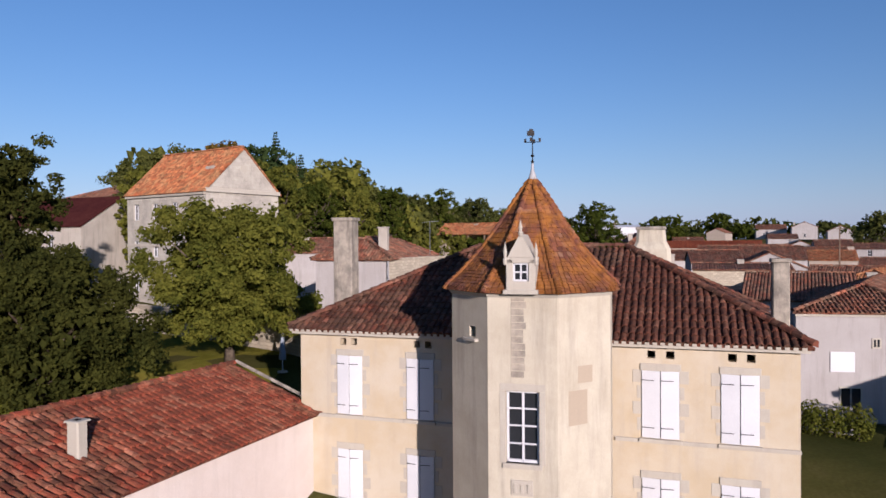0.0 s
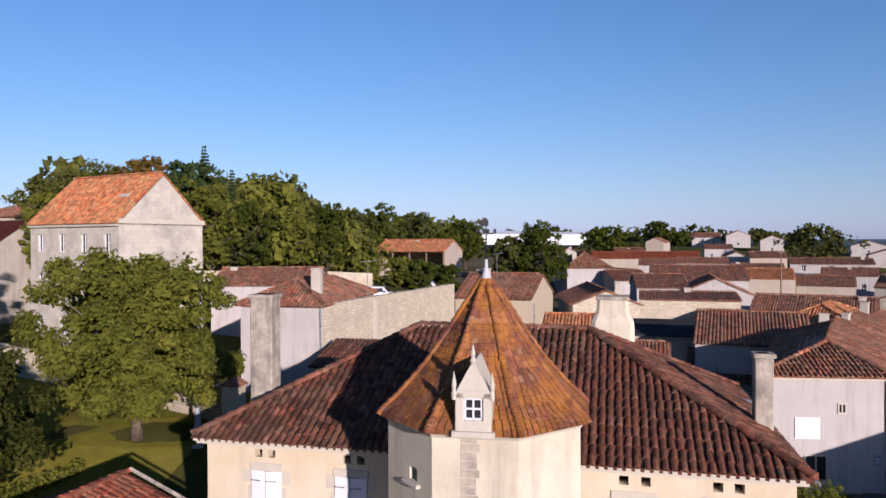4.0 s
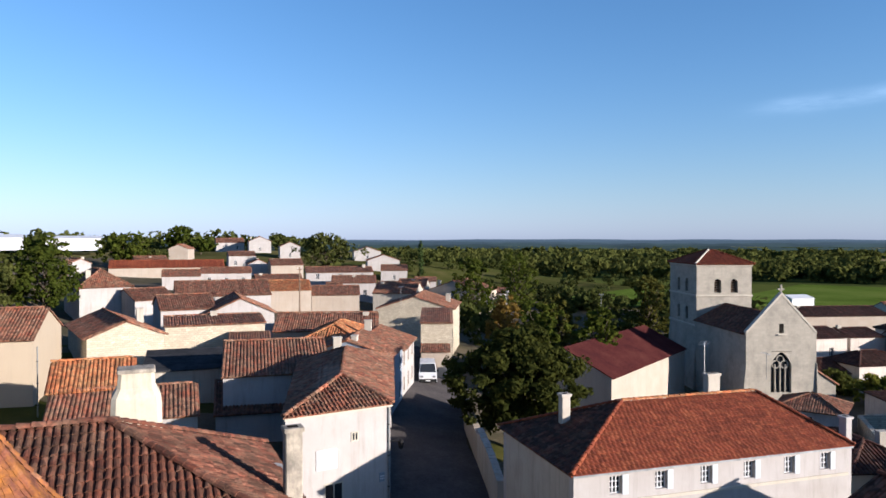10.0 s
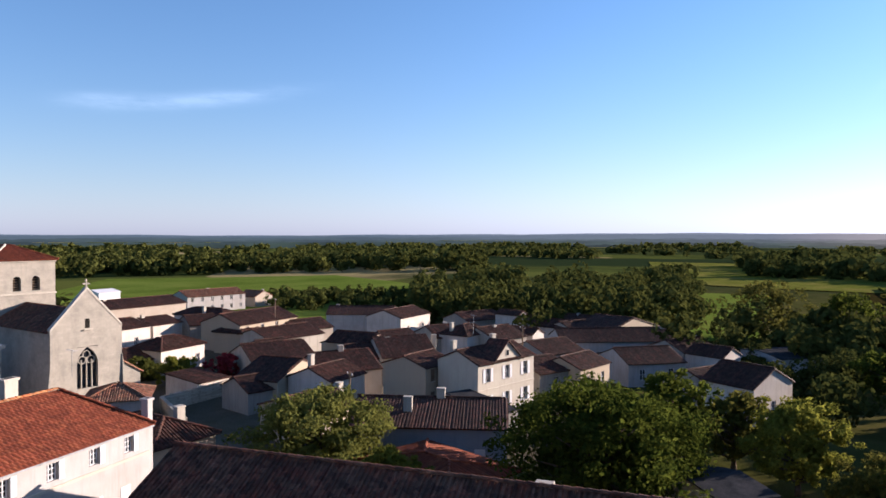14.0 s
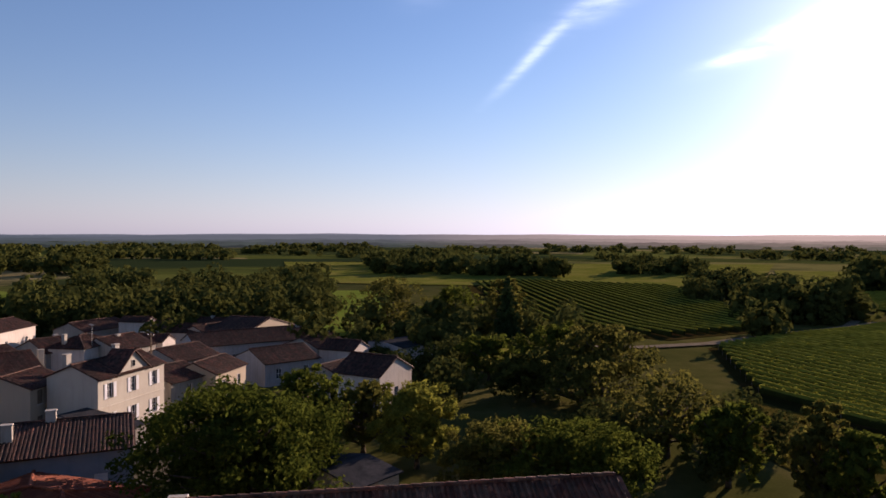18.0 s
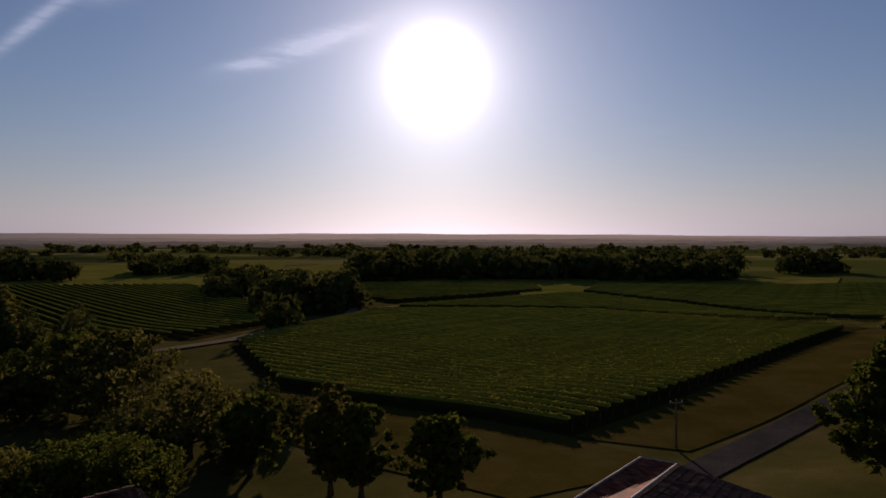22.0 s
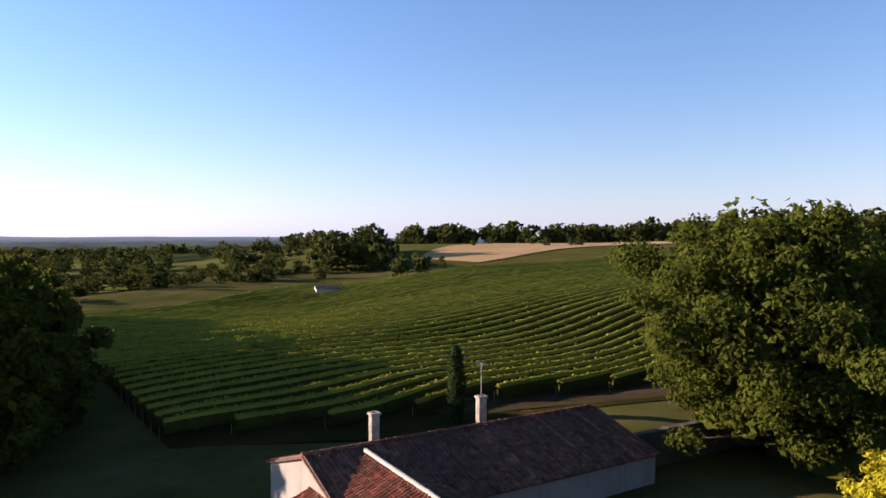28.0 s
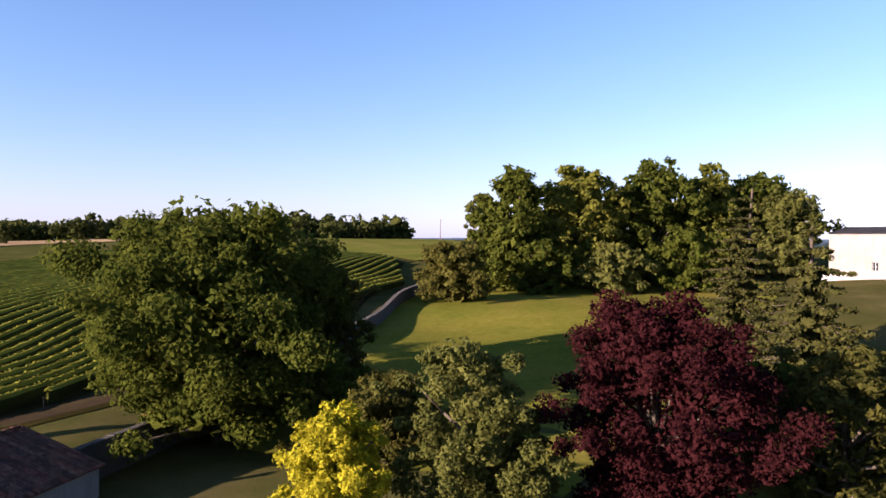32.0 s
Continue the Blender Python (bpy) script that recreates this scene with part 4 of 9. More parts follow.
for k, (u, z, w, h) in enumerate(((0.4, 4.9, 0.7, 1.0), (0.75, 6.1, 0.55, 0.5))):
    ivory.ebox(u, u + w, -0.006, 0.03, z, z + h, 0.003)
part("repair_patch", ivory.moved(tower_face(1)), CREAM, tower, "smooth cream mortar patches")

PROFILE = [(2.85, 8.72), (2.76, 8.86), (2.26, 9.3), (1.6, 10.03), (1.06, 10.76), (0.57, 11.5), (0.1, 12.15)]
cone = part("roof", Shape().lathe([(r - 0.03, z) for r, z in PROFILE], 8).moved(pose(0, 0, 0, 0, 0, 22.5)), TILE_TOWER, tower, "flared octagonal roof of flat orange tiles")


def cone_at(s):
    """Radius of the edges and height at s from 0 at the eaves to 1 at the top."""
    s *= len(PROFILE) - 1
    i = min(int(s), len(PROFILE) - 2)
    f = s - i
    return tuple(a + (b - a) * f for a, b in zip(PROFILE[i], PROFILE[i + 1]))


def cone_row(k, s0, s1, shape, r):
    """One course of flat tiles on face k."""
    (ra, za), (rb, zb) = cone_at(s0), cone_at(s1)
    t0, t1 = math.radians(45 * k - 112.5), math.radians(45 * k - 67.5)
    ends = [Vector((rad * math.cos(t), rad * math.sin(t), z)) for rad, z, t in ((ra, za, t0), (ra, za, t1), (rb, zb, t1), (rb, zb, t0))]
    wide = (ends[1] - ends[0]).length
    count = max(1, round(wide / 0.19))
    out = (ends[1] - ends[0]).cross(ends[3] - ends[0]).normalized()
    for j in range(count):
        a, b = j / count + 0.007, (j + 1) / count - 0.007
        lift = r.uniform(0.022, 0.045)
        q = [ends[0].lerp(ends[1], a) + out * lift, ends[0].lerp(ends[1], b) + out * (lift + r.uniform(-0.006, 0.006)), ends[3].lerp(ends[2], b) + out * 0.012, ends[3].lerp(ends[2], a) + out * 0.012]
        if k in (0, 7):
            part("tile", Shape().solid([p - out * 0.02 for p in q], q), TILE_TOWER, cone)
        else:
            shape.solid([p - out * 0.02 for p in q], q)


rr = random.Random(8)
for k in range(8):
    face = Shape()
    for j in range(30):
        cone_row(k, j / 30, (j + 1.15) / 30 if j < 29 else 1, face, rr)
    if face.f:
        part("flat_tiles", face, TILE_TOWER, cone, "courses of lichened flat clay tiles", kind="stuff")
for k in range(8):
    t = math.radians(45 * k - 67.5)
    for j in range(22):
        (ra, za), (rb, zb) = cone_at(j / 22), cone_at(min(1, (j + 1.1) / 22))
        a, b = Vector((ra * math.cos(t), ra * math.sin(t), za)), Vector((rb * math.cos(t), rb * math.sin(t), zb))
        part("hip_tile", ridge_caps(a + Vector((0, 0, 0.01)), b + Vector((0, 0, 0.01)), 0.085, (b - a).length, rr), TILE_TOWER, cone)
part("lead_cap", Shape().lathe([(0.24, 11.9), (0.17, 12.1), (0.1, 12.35), (0.05, 12.5), (0.04, 12.7)], 10), LEAD, tower, "lead cap at the apex", True)
vane = thing("weather_vane", "iron weather vane with a flag and compass arms on the tower", "weathervane", pose(2.4, 17.5, 0))
rod = Shape().tube((0, 0, 12.6), (0, 0, 13.75), 0.022, 0.014, 6)
for z in (12.75, 12.95):
    rod.lathe([(0.02, z - 0.05), (0.065, z), (0.02, z + 0.05)], 8)
part("rod", rod, IRON, vane)
arms = Shape().tube((-0.22, 0.08, 13.38), (0.22, -0.08, 13.38), 0.012, None, 5).tube((-0.08, -0.22, 13.38), (0.08, 0.22, 13.38), 0.012, None, 5)
for x, y in ((-0.22, 0.08), (0.22, -0.08), (-0.08, -0.22), (0.08, 0.22)):
    arms.box(x - 0.035, x + 0.035, y - 0.012, y + 0.012, 13.38, 13.5)
part("compass_cross", arms, IRON, vane)
part("flag", Shape().box(-0.17, 0.06, -0.012, 0.012, 13.58, 13.74).box(-0.1, 0.02, -0.012, 0.012, 13.74, 13.8), IRON, vane, "dark sheet-metal flag")

# stone dormer on the tower roof
dorm = part("dormer", Shape().ebox(-0.42, -0.22, -2.66, -1.4, 8.8, 9.72, 0.02).ebox(0.22, 0.42, -2.66, -1.4, 8.8, 9.72, 0.02).ebox(-0.42, 0.42, -2.67, -1.4, 8.8, 9.08, 0.02).ebox(-0.42, 0.42, -2.66, -1.4, 9.6, 9.76, 0.02), DRESSED, tower, "carved limestone dormer with a steep gable")
g = Shape().solid([(-0.38, -2.66, 9.76), (0.38, -2.66, 9.76), (0.38, -1.2, 9.76), (-0.38, -1.2, 9.76)], [(-0.02, -2.62, 10.42), (0.02, -2.62, 10.42), (0.02, -1.0, 10.42), (-0.02, -1.0, 10.42)])
part("gable", g, DRESSED, dorm)
for x in (-0.44, 0.44):
    part("pinnacle", Shape().lathe([(0.05, 9.55), (0.07, 9.7), (0.04, 9.76), (0.06, 9.9), (0.0, 10.22)], 8, (x, -2.64)), DRESSED, dorm)
part("finial", Shape().lathe([(0.04, 10.36), (0.08, 10.46), (0.04, 10.52), (0.06, 10.6), (0.0, 10.85)], 8, (0, -2.62)), DRESSED, dorm)
pane = part("small_window", Shape().box(-0.22, 0.22, -2.56, -2.54, 9.08, 9.6), GLASS, dorm, "small four-pane window")
part("window_frame", Shape().box(-0.22, -0.17, -2.61, -2.56, 9.08, 9.6).box(0.17, 0.22, -2.61, -2.56, 9.08, 9.6).box(-0.02, 0.02, -2.61, -2.56, 9.08, 9.6).box(-0.22, 0.22, -2.61, -2.56, 9.32, 9.36).box(-0.22, 0.22, -2.61, -2.56, 9.08, 9.13).box(-0.22, 0.22, -2.61, -2.56, 9.55, 9.6), WHITEPAINT, pane)
part("dormer_sill", Shape().ebox(-0.5, 0.5, -2.76, -2.4, 8.72, 8.84), DRESSED, dorm)

# low wing in front of the house
wing = thing("low_wing", "low white-rendered wing with a mottled red canal-tile roof", "outbuilding", pose(-5.4, 21.9, 0, 0, 0, 0))
wdir = Vector((-3.7, -8.7, 0)).normalized()
wback = Vector((wdir.y, -wdir.x, 0))
we0, we1 = Vector((0.25, 0.6, 3.6)), Vector((0, 0, 3.6)) + wdir * 26
wr0, wr1 = we0 + wback * 4.4 + Vector((0, 0, 1.55)), we1 + wback * 4.4 + Vector((0, 0, 1.55))
wb0, wb1 = we0 + wback * 8.8, we1 + wback * 8.8
wroof = part("roof", slab([we1, we0, wr0, wr1], 0.1), TILE_WING, wing, "mottled red canal tiles")
part("back_slope", slab([wb0, wb1, wr1, wr0], 0.1), TILE_WING, wroof)
part("canal_tiles", canal_tiles([we1, we0, wr0, wr1], 0.25, 0.42, 0.03, rng=rng, pick=(18.5, 25.5, wroof, TILE_WING)), TILE_WING, wroof, "mixed red, brown and pale tiles", kind="stuff")
part("canal_tiles", canal_tiles([wb0, wb1, wr1, wr0], 0.25, 0, 0.03, rng=rng), TILE_WING, wroof, kind="stuff")
ridge_parts("ridge_tile", wr1 + Vector((0, 0, 0.06)), wr0 + Vector((0, 0, 0.06)), 0.13, 0.4, TILE_WING, wroof, rng)
inset = wback * 0.3
for a, b in ((we0 + inset, we1 + inset), (wb0 - inset, wb1 - inset)):
    n = wback * 0.4 if a.x > b.x and (a - we0).length < 1 else wback * -0.4
    part("wall", Shape().solid([(p.x, p.y, -2.4) for p in (a, b, b + n, a + n)], [(p.x, p.y, 3.5) for p in (a, b, b + n, a + n)]), WINGWALL, wing, "pale cream rendered wall")
part("flashing", Shape().tube(we0 + Vector((0.05, 0.05, 0.12)), wr0 + Vector((0.05, 0.05, 0.15)), 0.07, None, 6), CHIMNEYSTONE, wroof, "grey mortar flashing")
cx = we0 + wdir * 9.5 + wback * 2.0
stone_chimney("vent_stack", "short rendered vent stack on the low wing's roof", -5.4 + cx.x, 21.9 + cx.y, 3.9, 5.3, 0.42, 0.36, -20, DRESSED, 0.03)


# ---- village houses ----
def window_unit(parent, holes, frame_at, style):
    """Fills openings of a wall with a frame, a pane and, if wanted, shutters."""
    for x0, x1, z0, z1 in holes:
        w = part("window", Shape().box(x0, x1, 0.2, 0.215, z0, z1).moved(frame_at), GLASS, parent)
        f = Shape()
        for a, b, c, d in ((x0, x0 + 0.06, z0, z1), (x1 - 0.06, x1, z0, z1), ((x0 + x1) / 2 - 0.03, (x0 + x1) / 2 + 0.03, z0, z1), (x0, x1, z0, z0 + 0.06), (x0, x1, z1 - 0.06, z1), (x0, x1, (z0 + z1) / 2 - 0.02, (z0 + z1) / 2 + 0.02)):
            f.box(a, b, 0.14, 0.198, c, d)
        part("window_frame", f.moved(frame_at), WHITEPAINT, w)
        if style == "open":
            h = (x1 - x0) / 2
            for a, b in ((x0 - h - 0.02, x0 - 0.02), (x1 + 0.02, x1 + h + 0.02)):
                part("shutter", Shape().ebox(a, b, -0.05, -0.01, z0, z1, 0.01).moved(frame_at), WHITEPAINT, w)
        if style == "shut":
            m = (x0 + x1) / 2
            for a, b in ((x0, m - 0.01), (m + 0.01, x1)):
                part("shutter", Shape().ebox(a, b, 0.04, 0.08, z0, z1, 0.01).moved(frame_at), WHITEPAINT, w)
        if style == "brown":
            m = (x0 + x1) / 2
            for a, b in ((x0, m - 0.01), (m + 0.01, x1)):
                part("shutter", Shape().ebox(a, b, 0.04, 0.08, z0, z1, 0.01).moved(frame_at), WOOD, w)
        part("sill", Shape().ebox(x0 - 0.08, x1 + 0.08, -0.06, 0.15, z0 - 0.1, z0).moved(frame_at), DRESSED, w)


def openings(w, h, count, floors):
    out = []
    for f in range(floors):
        z = h * f / floors + (0.9 if h / floors > 2.2 else 0.5)
        tall = min(1.5, h / floors - 1.2)
        for k in range(count):
            x = w * (k + 0.5) / count
            if tall > 0.4:
                out.append((x - 0.42, x + 0.42, z, z + tall))
    return out


def house(label, x, y, z, turn, w, d, h, rise, kind, wall, tile, count=2, floors=1, style="", chimneys=None, side_count=0, name="house", pitch=0.26, deep=2.0, over=0.3, openfront=False, group="village houses"):
    """A house: its front wall runs from (x, y) along the bearing turn for w metres, d deep; kind g: ridge along the front, s: gable to the front, h: hipped, m: one slope."""
    t = thing(name, label, "house" if name == "house" else name.replace("_", " "), pose(x, y, z, 0, 0, turn), group)
    hs = openings(w, h, count, floors) if count else []
    ss = openings(d, h, side_count, floors) if side_count else []
    if kind == "m":
        hb = h + rise
    else:
        hb = h
    if openfront:
        for k in range(5):
            px = 0.2 + (w - 0.4) * k / 4
            part("post", Shape().ebox(px - 0.12, px + 0.12, 0.1, 0.34, -deep, h), WOOD, t)
    else:
        part("front_wall", wall_shape(w, h, 0.4, hs, -deep, rise if kind == "s" else 0), wall, t)
        window_unit(t, hs, pose(0, 0, 0), style)
    part("back_wall", wall_shape(w, hb, 0.4, [], -deep, rise if kind == "s" else 0).moved(pose(w, d, 0, 0, 0, 180)), wall, t)
    rise_side = rise if kind == "g" else 0
    right, left = pose(w, 0.4, 0, 0, 0, 90), pose(0, d - 0.4, 0, 0, 0, -90)
    fit = [(a - 0.4, b - 0.4, c, e) for a, b, c, e in ss if a > 0.5 and b < d - 0.5]
    part("side_wall", wall_shape(d - 0.8, h, 0.4, fit, -deep, 0).moved(right), wall, t)
    part("side_wall", wall_shape(d - 0.8, h, 0.4, [], -deep, 0).moved(left), wall, t)
    window_unit(t, fit, right, style)
    if kind in "gm":
        peak = (0.5 if kind == "g" else 1.0)
        for gx in (0.0, w - 0.4):
            top = [(gx, d * peak - 0.01, h + rise), (gx + 0.4, d * peak - 0.01, h + rise), (gx + 0.4, d * peak + (0.01 if kind == "g" else 0), h + rise), (gx, d * peak + (0.01 if kind == "g" else 0), h + rise)]
            part("gable", Shape().solid([(gx, 0, h), (gx + 0.4, 0, h), (gx + 0.4, d, h), (gx, d, h)], top), wall, t)
    o, e = over, h - over * rise / (d / 2 if kind in "gh" else w / 2 if kind == "s" else d) + 0.1
    r = h + rise + 0.1
    if kind == "g":
        slopes = [[(-o * 0.5, -o, e), (w + o * 0.5, -o, e), (w + o * 0.5, d / 2, r), (-o * 0.5, d / 2, r)], [(w + o * 0.5, d + o, e), (-o * 0.5, d + o, e), (-o * 0.5, d / 2, r), (w + o * 0.5, d / 2, r)]]
        lines = [((-o * 0.5, d / 2, r), (w + o * 0.5, d / 2, r))]
    elif kind == "s":
        slopes = [[(-o, d + o * 0.5, e), (-o, -o * 0.5, e), (w / 2, -o * 0.5, r), (w / 2, d + o * 0.5, r)], [(w + o, -o * 0.5, e), (w + o, d + o * 0.5, e), (w / 2, d + o * 0.5, r), (w / 2, -o * 0.5, r)]]
        lines = [((w / 2, -o * 0.5, r), (w / 2, d + o * 0.5, r))]
    elif kind == "m":
        slopes = [[(-o * 0.5, -o, e), (w + o * 0.5, -o, e), (w + o * 0.5, d + 0.1, r), (-o * 0.5, d + 0.1, r)]]
        lines = []
    else:
        k = min(d, w) / 2
        e0, e1, e2, e3 = (-o, -o, e), (w + o, -o, e), (w + o, d + o, e), (-o, d + o, e)
        if w >= d:
            p, q = (k, d / 2, r), (w - k, d / 2, r)
            slopes = [[e0, e1, q, p], [e1, e2, q], [e2, e3, p, q], [e3, e0, p]]
            lines = [(p, q), (e0, p), (e3, p), (e1, q), (e2, q)]
        else:
            p, q = (w / 2, k, r), (w / 2, d - k, r)
            slopes = [[e0, e1, p], [e1, e2, q, p], [e2, e3, q], [e3, e0, p, q]]
            lines = [(p, q), (e0, p), (e1, p), (e2, q), (e3, q)]
    rf = part("roof", slab(slopes[0], 0.1), tile, t)
    for s in slopes[1:]:
        part("roof_slope", slab(s, 0.1), tile, rf)
    r0 = random.Random(int(x * 7 + y * 13))
    if pitch:
        for s in slopes:
            part("canal_tiles", canal_tiles(s, pitch, 0, 0.03, 3, r0), tile, rf, kind="stuff")
        for a, b in lines:
            part("ridge", ridge_caps(Vector(a) + Vector((0, 0, 0.05)), Vector(b) + Vector((0, 0, 0.05)), 0.12, 0.5, r0), tile, rf, kind="stuff")
    if chimneys is None:
        chimneys = [(w * r0.choice((0.12, 0.5, 0.88)), d * r0.uniform(0.4, 0.6), r0.uniform(0.7, 1.2))] if r0.random() < 0.55 and h > 3.3 and pitch else []
    for cx, cy, ch in chimneys:
        part("chimney", Shape().ebox(cx - 0.35, cx + 0.35, cy - 0.25, cy + 0.25, h, h + rise * 0.5 + ch, 0.03).ebox(cx - 0.4, cx + 0.4, cy - 0.3, cy + 0.3, h + rise * 0.5 + ch, h + rise * 0.5 + ch + 0.1, 0.03), GREYWALL, t, "rendered chimney")
    return t


house("open-fronted stone barn with an orange tiled roof", -2.0, 122.1, 7.02, -26.0, 13.0, 9.0, 4.4, 1.85, "g", BEIGE, TILE_ORANGE, 0, 1, openfront=True)
house("white rendered farm building with a low brown tiled roof", -16.3, 65.5, 4.17, -2.2, 9.8, 9.0, 5.0, 1.28, "g", WHITEWALL, TILE_BROWN, 0, 1)
house("white two-storey village house with a hipped roof", 28.7, 108.9, 3.32, -4.6, 6.9, 12.0, 5.5, 2.32, "h", WHITEWALL, TILE_BROWN, 0, 1, chimneys=((1.5, 2, 1.2),))
house("long low house with a red-brown tiled roof", 62.1, 207.0, 4.58, -20.8, 30.8, 8.0, 3.2, 1.80, "g", BEIGE, TILE_RED, 0, 1)
house("small white house with a brown tiled roof", 59.1, 159.4, 4.24, -21.8, 8.2, 7.0, 3.2, 1.23, "g", WHITEWALL, TILE_BROWN, 0, 1)
house("white single-storey house with a brown tiled roof", 70.4, 164.9, 4.09, -25.1, 11.8, 7.0, 3.5, 1.17, "g", WHITEWALL, TILE_BROWN, 3, 1)
house("long house with a dark red tiled roof", 41.3, 105.9, 3.07, -20.0, 14.1, 11.0, 4.0, 1.91, "g", WHITEWALL, TILE_BROWN, 0, 1)
house("house with a bright new orange tiled roof", 61.5, 114.0, 2.62, -25.1, 7.2, 9.0, 4.0, 1.41, "g", BEIGE, TILE_ORANGE, 0, 1)
house("white village house with a brown canal-tile roof", 31.3, 85.0, 3.26, -14.3, 6.4, 9.0, 4.0, 1.37, "g", WHITEWALL, TILE_BROWN, 1, 1)
house("rubble stone barn with its gable towards the manor", 18.9, 69.6, 2.58, -8.0, 6.8, 14.0, 4.0, 1.40, "s", RUBBLE, TILE_BROWN, 0, 1)
house("white gabled house with a low tiled roof", 35.5, 81.7, 3.10, -21.2, 8.0, 10.0, 3.6, 1.81, "s", WHITEWALL, TILE_BROWN, 0, 1)
house("long rubble stone outbuilding with a low roof", 26.8, 71.7, 2.91, -20.3, 9.9, 8.0, 4.0, 0.50, "g", RUBBLE, TILE_BROWN, 0, 1)
house("long low outbuilding with a brown tiled roof", 37.9, 69.8, 2.07, -36.9, 11.4, 9.0, 3.6, 1.43, "g", BEIGE, TILE_BROWN, 0, 1)
house("house with a hipped orange tiled roof", 34.7, 58.8, 1.76, -43.1, 5.6, 10.0, 4.2, 1.26, "h", BEIGE, TILE_ORANGE, 0, 1, chimneys=((6.0, 4, 1.0),))
house("two-storey house with a dark ribbed canal-tile roof", 22.8, 49.7, 0.78, -27.1, 7.8, 10.0, 4.8, 1.78, "g", WHITEWALL, TILE_BROWN, 0, 1, chimneys=((9.0, 5, 1.0),))
house("lean-to with a dark canal-tile roof against a house", 21.9, 49.0, 0.78, -25.2, 5.4, 5.5, 2.2, 1.45, "m", WHITEWALL, TILE_OLD, 0, 1)
house("large rubble stone barn with a broad low gable", 61.7, 82.5, 0.20, -48.1, 11.0, 12.0, 5.5, 1.73, "s", RUBBLE, TILE_BROWN, 0, 1)
house("white two-storey house with a brown tiled roof", 87.2, 144.4, 2.98, -29.9, 15.8, 9.0, 5.0, 1.04, "g", WHITEWALL, TILE_BROWN, 3, 2)
house("small cream rendered outbuilding with tiles", 84.1, 130.6, 2.24, -29.5, 3.4, 6.0, 3.0, 0.81, "g", CREAM, TILE_BROWN, 0, 1)
house("beige rendered house with weathered gable wall", 108.3, 125.0, -1.11, -68.1, 13.0, 11.0, 5.0, 2.33, "s", BEIGE, TILE_BROWN, 1, 2, chimneys=((2.0, 2, 1.0),))
house("small white house with a brown roof", 121.4, 121.5, -1.12, -56.1, 6.5, 8.0, 4.0, 0.87, "g", WHITEWALL, TILE_BROWN, 1, 1)
house("small white house in the village", 115.5, 138.3, 1.10, -40.8, 5.4, 8.0, 4.0, 0.76, "g", WHITEWALL, TILE_BROWN, 1, 1)
house("white house on the rise beyond the village", 169.3, 242.4, 6.73, -31.1, 11.3, 9.0, 4.0, 1.85, "s", WHITEWALL, TILE_BROWN, 1, 1)
house("white gabled house beyond the village", 148.2, 203.8, 4.27, -32.4, 11.5, 9.0, 4.0, 1.96, "s", WHITEWALL, TILE_BROWN, 1, 1)
house("white house with a brown roof on the rise", 104.0, 221.0, 6.29, -21.3, 8.8, 9.0, 4.0, 1.31, "g", WHITEWALL, TILE_BROWN, 2, 1)
house("white gabled house on the rise", 100.7, 200.2, 4.59, -22.5, 5.8, 9.0, 3.6, 1.29, "s", WHITEWALL, TILE_BROWN, 0, 1)
house("long white house near the skyline", 135.7, 300.5, 10.40, -20.4, 12.0, 9.0, 4.0, 1.87, "g", WHITEWALL, TILE_BROWN, 2, 1)
house("tall white house near the skyline", 141.6, 281.1, 9.93, -22.6, 9.3, 9.0, 5.0, 2.02, "s", WHITEWALL, TILE_BROWN, 1, 1)
house("white house near the skyline", 139.9, 251.3, 7.88, -24.9, 8.0, 9.0, 5.0, 1.80, "s", WHITEWALL, TILE_BROWN, 1, 1)
house("beige gabled house near the skyline", 94.6, 248.6, 8.45, -36.6, 6.6, 9.0, 4.0, 1.49, "s", BEIGE, TILE_BROWN, 0, 1)
house("white gabled house among trees", 46.2, 182.6, 4.99, 0.1, 4.6, 9.0, 5.0, 1.04, "s", WHITEWALL, TILE_BROWN, 0, 1)
house("long white industrial shed on the skyline", 45.6, 327.2, 13.32, -9.7, 19.6, 20.0, 3.0, 1.36, "g", WHITEPAINT, WHITEPAINT, 0, 1, pitch=0)
house("white industrial hall on the skyline", 72.5, 322.3, 13.05, -14.5, 20.8, 20.0, 3.0, 1.11, "g", WHITEPAINT, WHITEPAINT, 0, 1, pitch=0)
house("small store with bright new orange tiles", 11.2, 49.9, 2.03, -19.5, 5.0, 6.0, 4.0, 1.35, "g", CREAM, TILE_ORANGE, 0, 1)
house("low store with ribbed brown canal tiles and a white gable", 10.3, 46.8, 1.27, -21.5, 8.6, 6.5, 3.4, 1.24, "g", WHITEWALL, TILE_BROWN, 0, 1)
house("lean-to shed with a grey sheet roof", 20.0, 58.1, 2.26, -22.0, 6.3, 8.0, 2.8, 0.50, "m", GREYWALL, SLATE, 0, 1, pitch=0)
house("rubble outhouse with a low tiled roof", 29.9, 63.8, 2.50, -26.8, 3.9, 6.0, 3.0, 0.50, "m", RUBBLE, TILE_BROWN, 0, 1)
house("pale blue street house with a brown tiled roof", 36.6, 47.2, 0.3, 43.0, 6.8, 7.5, 5.6, 1.2, "g", BLUEWALL, TILE_BROWN, 2, 2)
house("narrow white street house with a brown tiled roof", 42.0, 52.4, 0.2, 43.0, 9.0, 7.0, 5.0, 1.2, "g", WHITEWALL, TILE_BROWN, 3, 2, style="brown")
house("tall rubble stone house closing the street", 55.6, 65.6, -0.04, -42.0, 3.8, 9.0, 5.6, 0.9, "m", RUBBLE, TILE_BROWN, 0, 1)
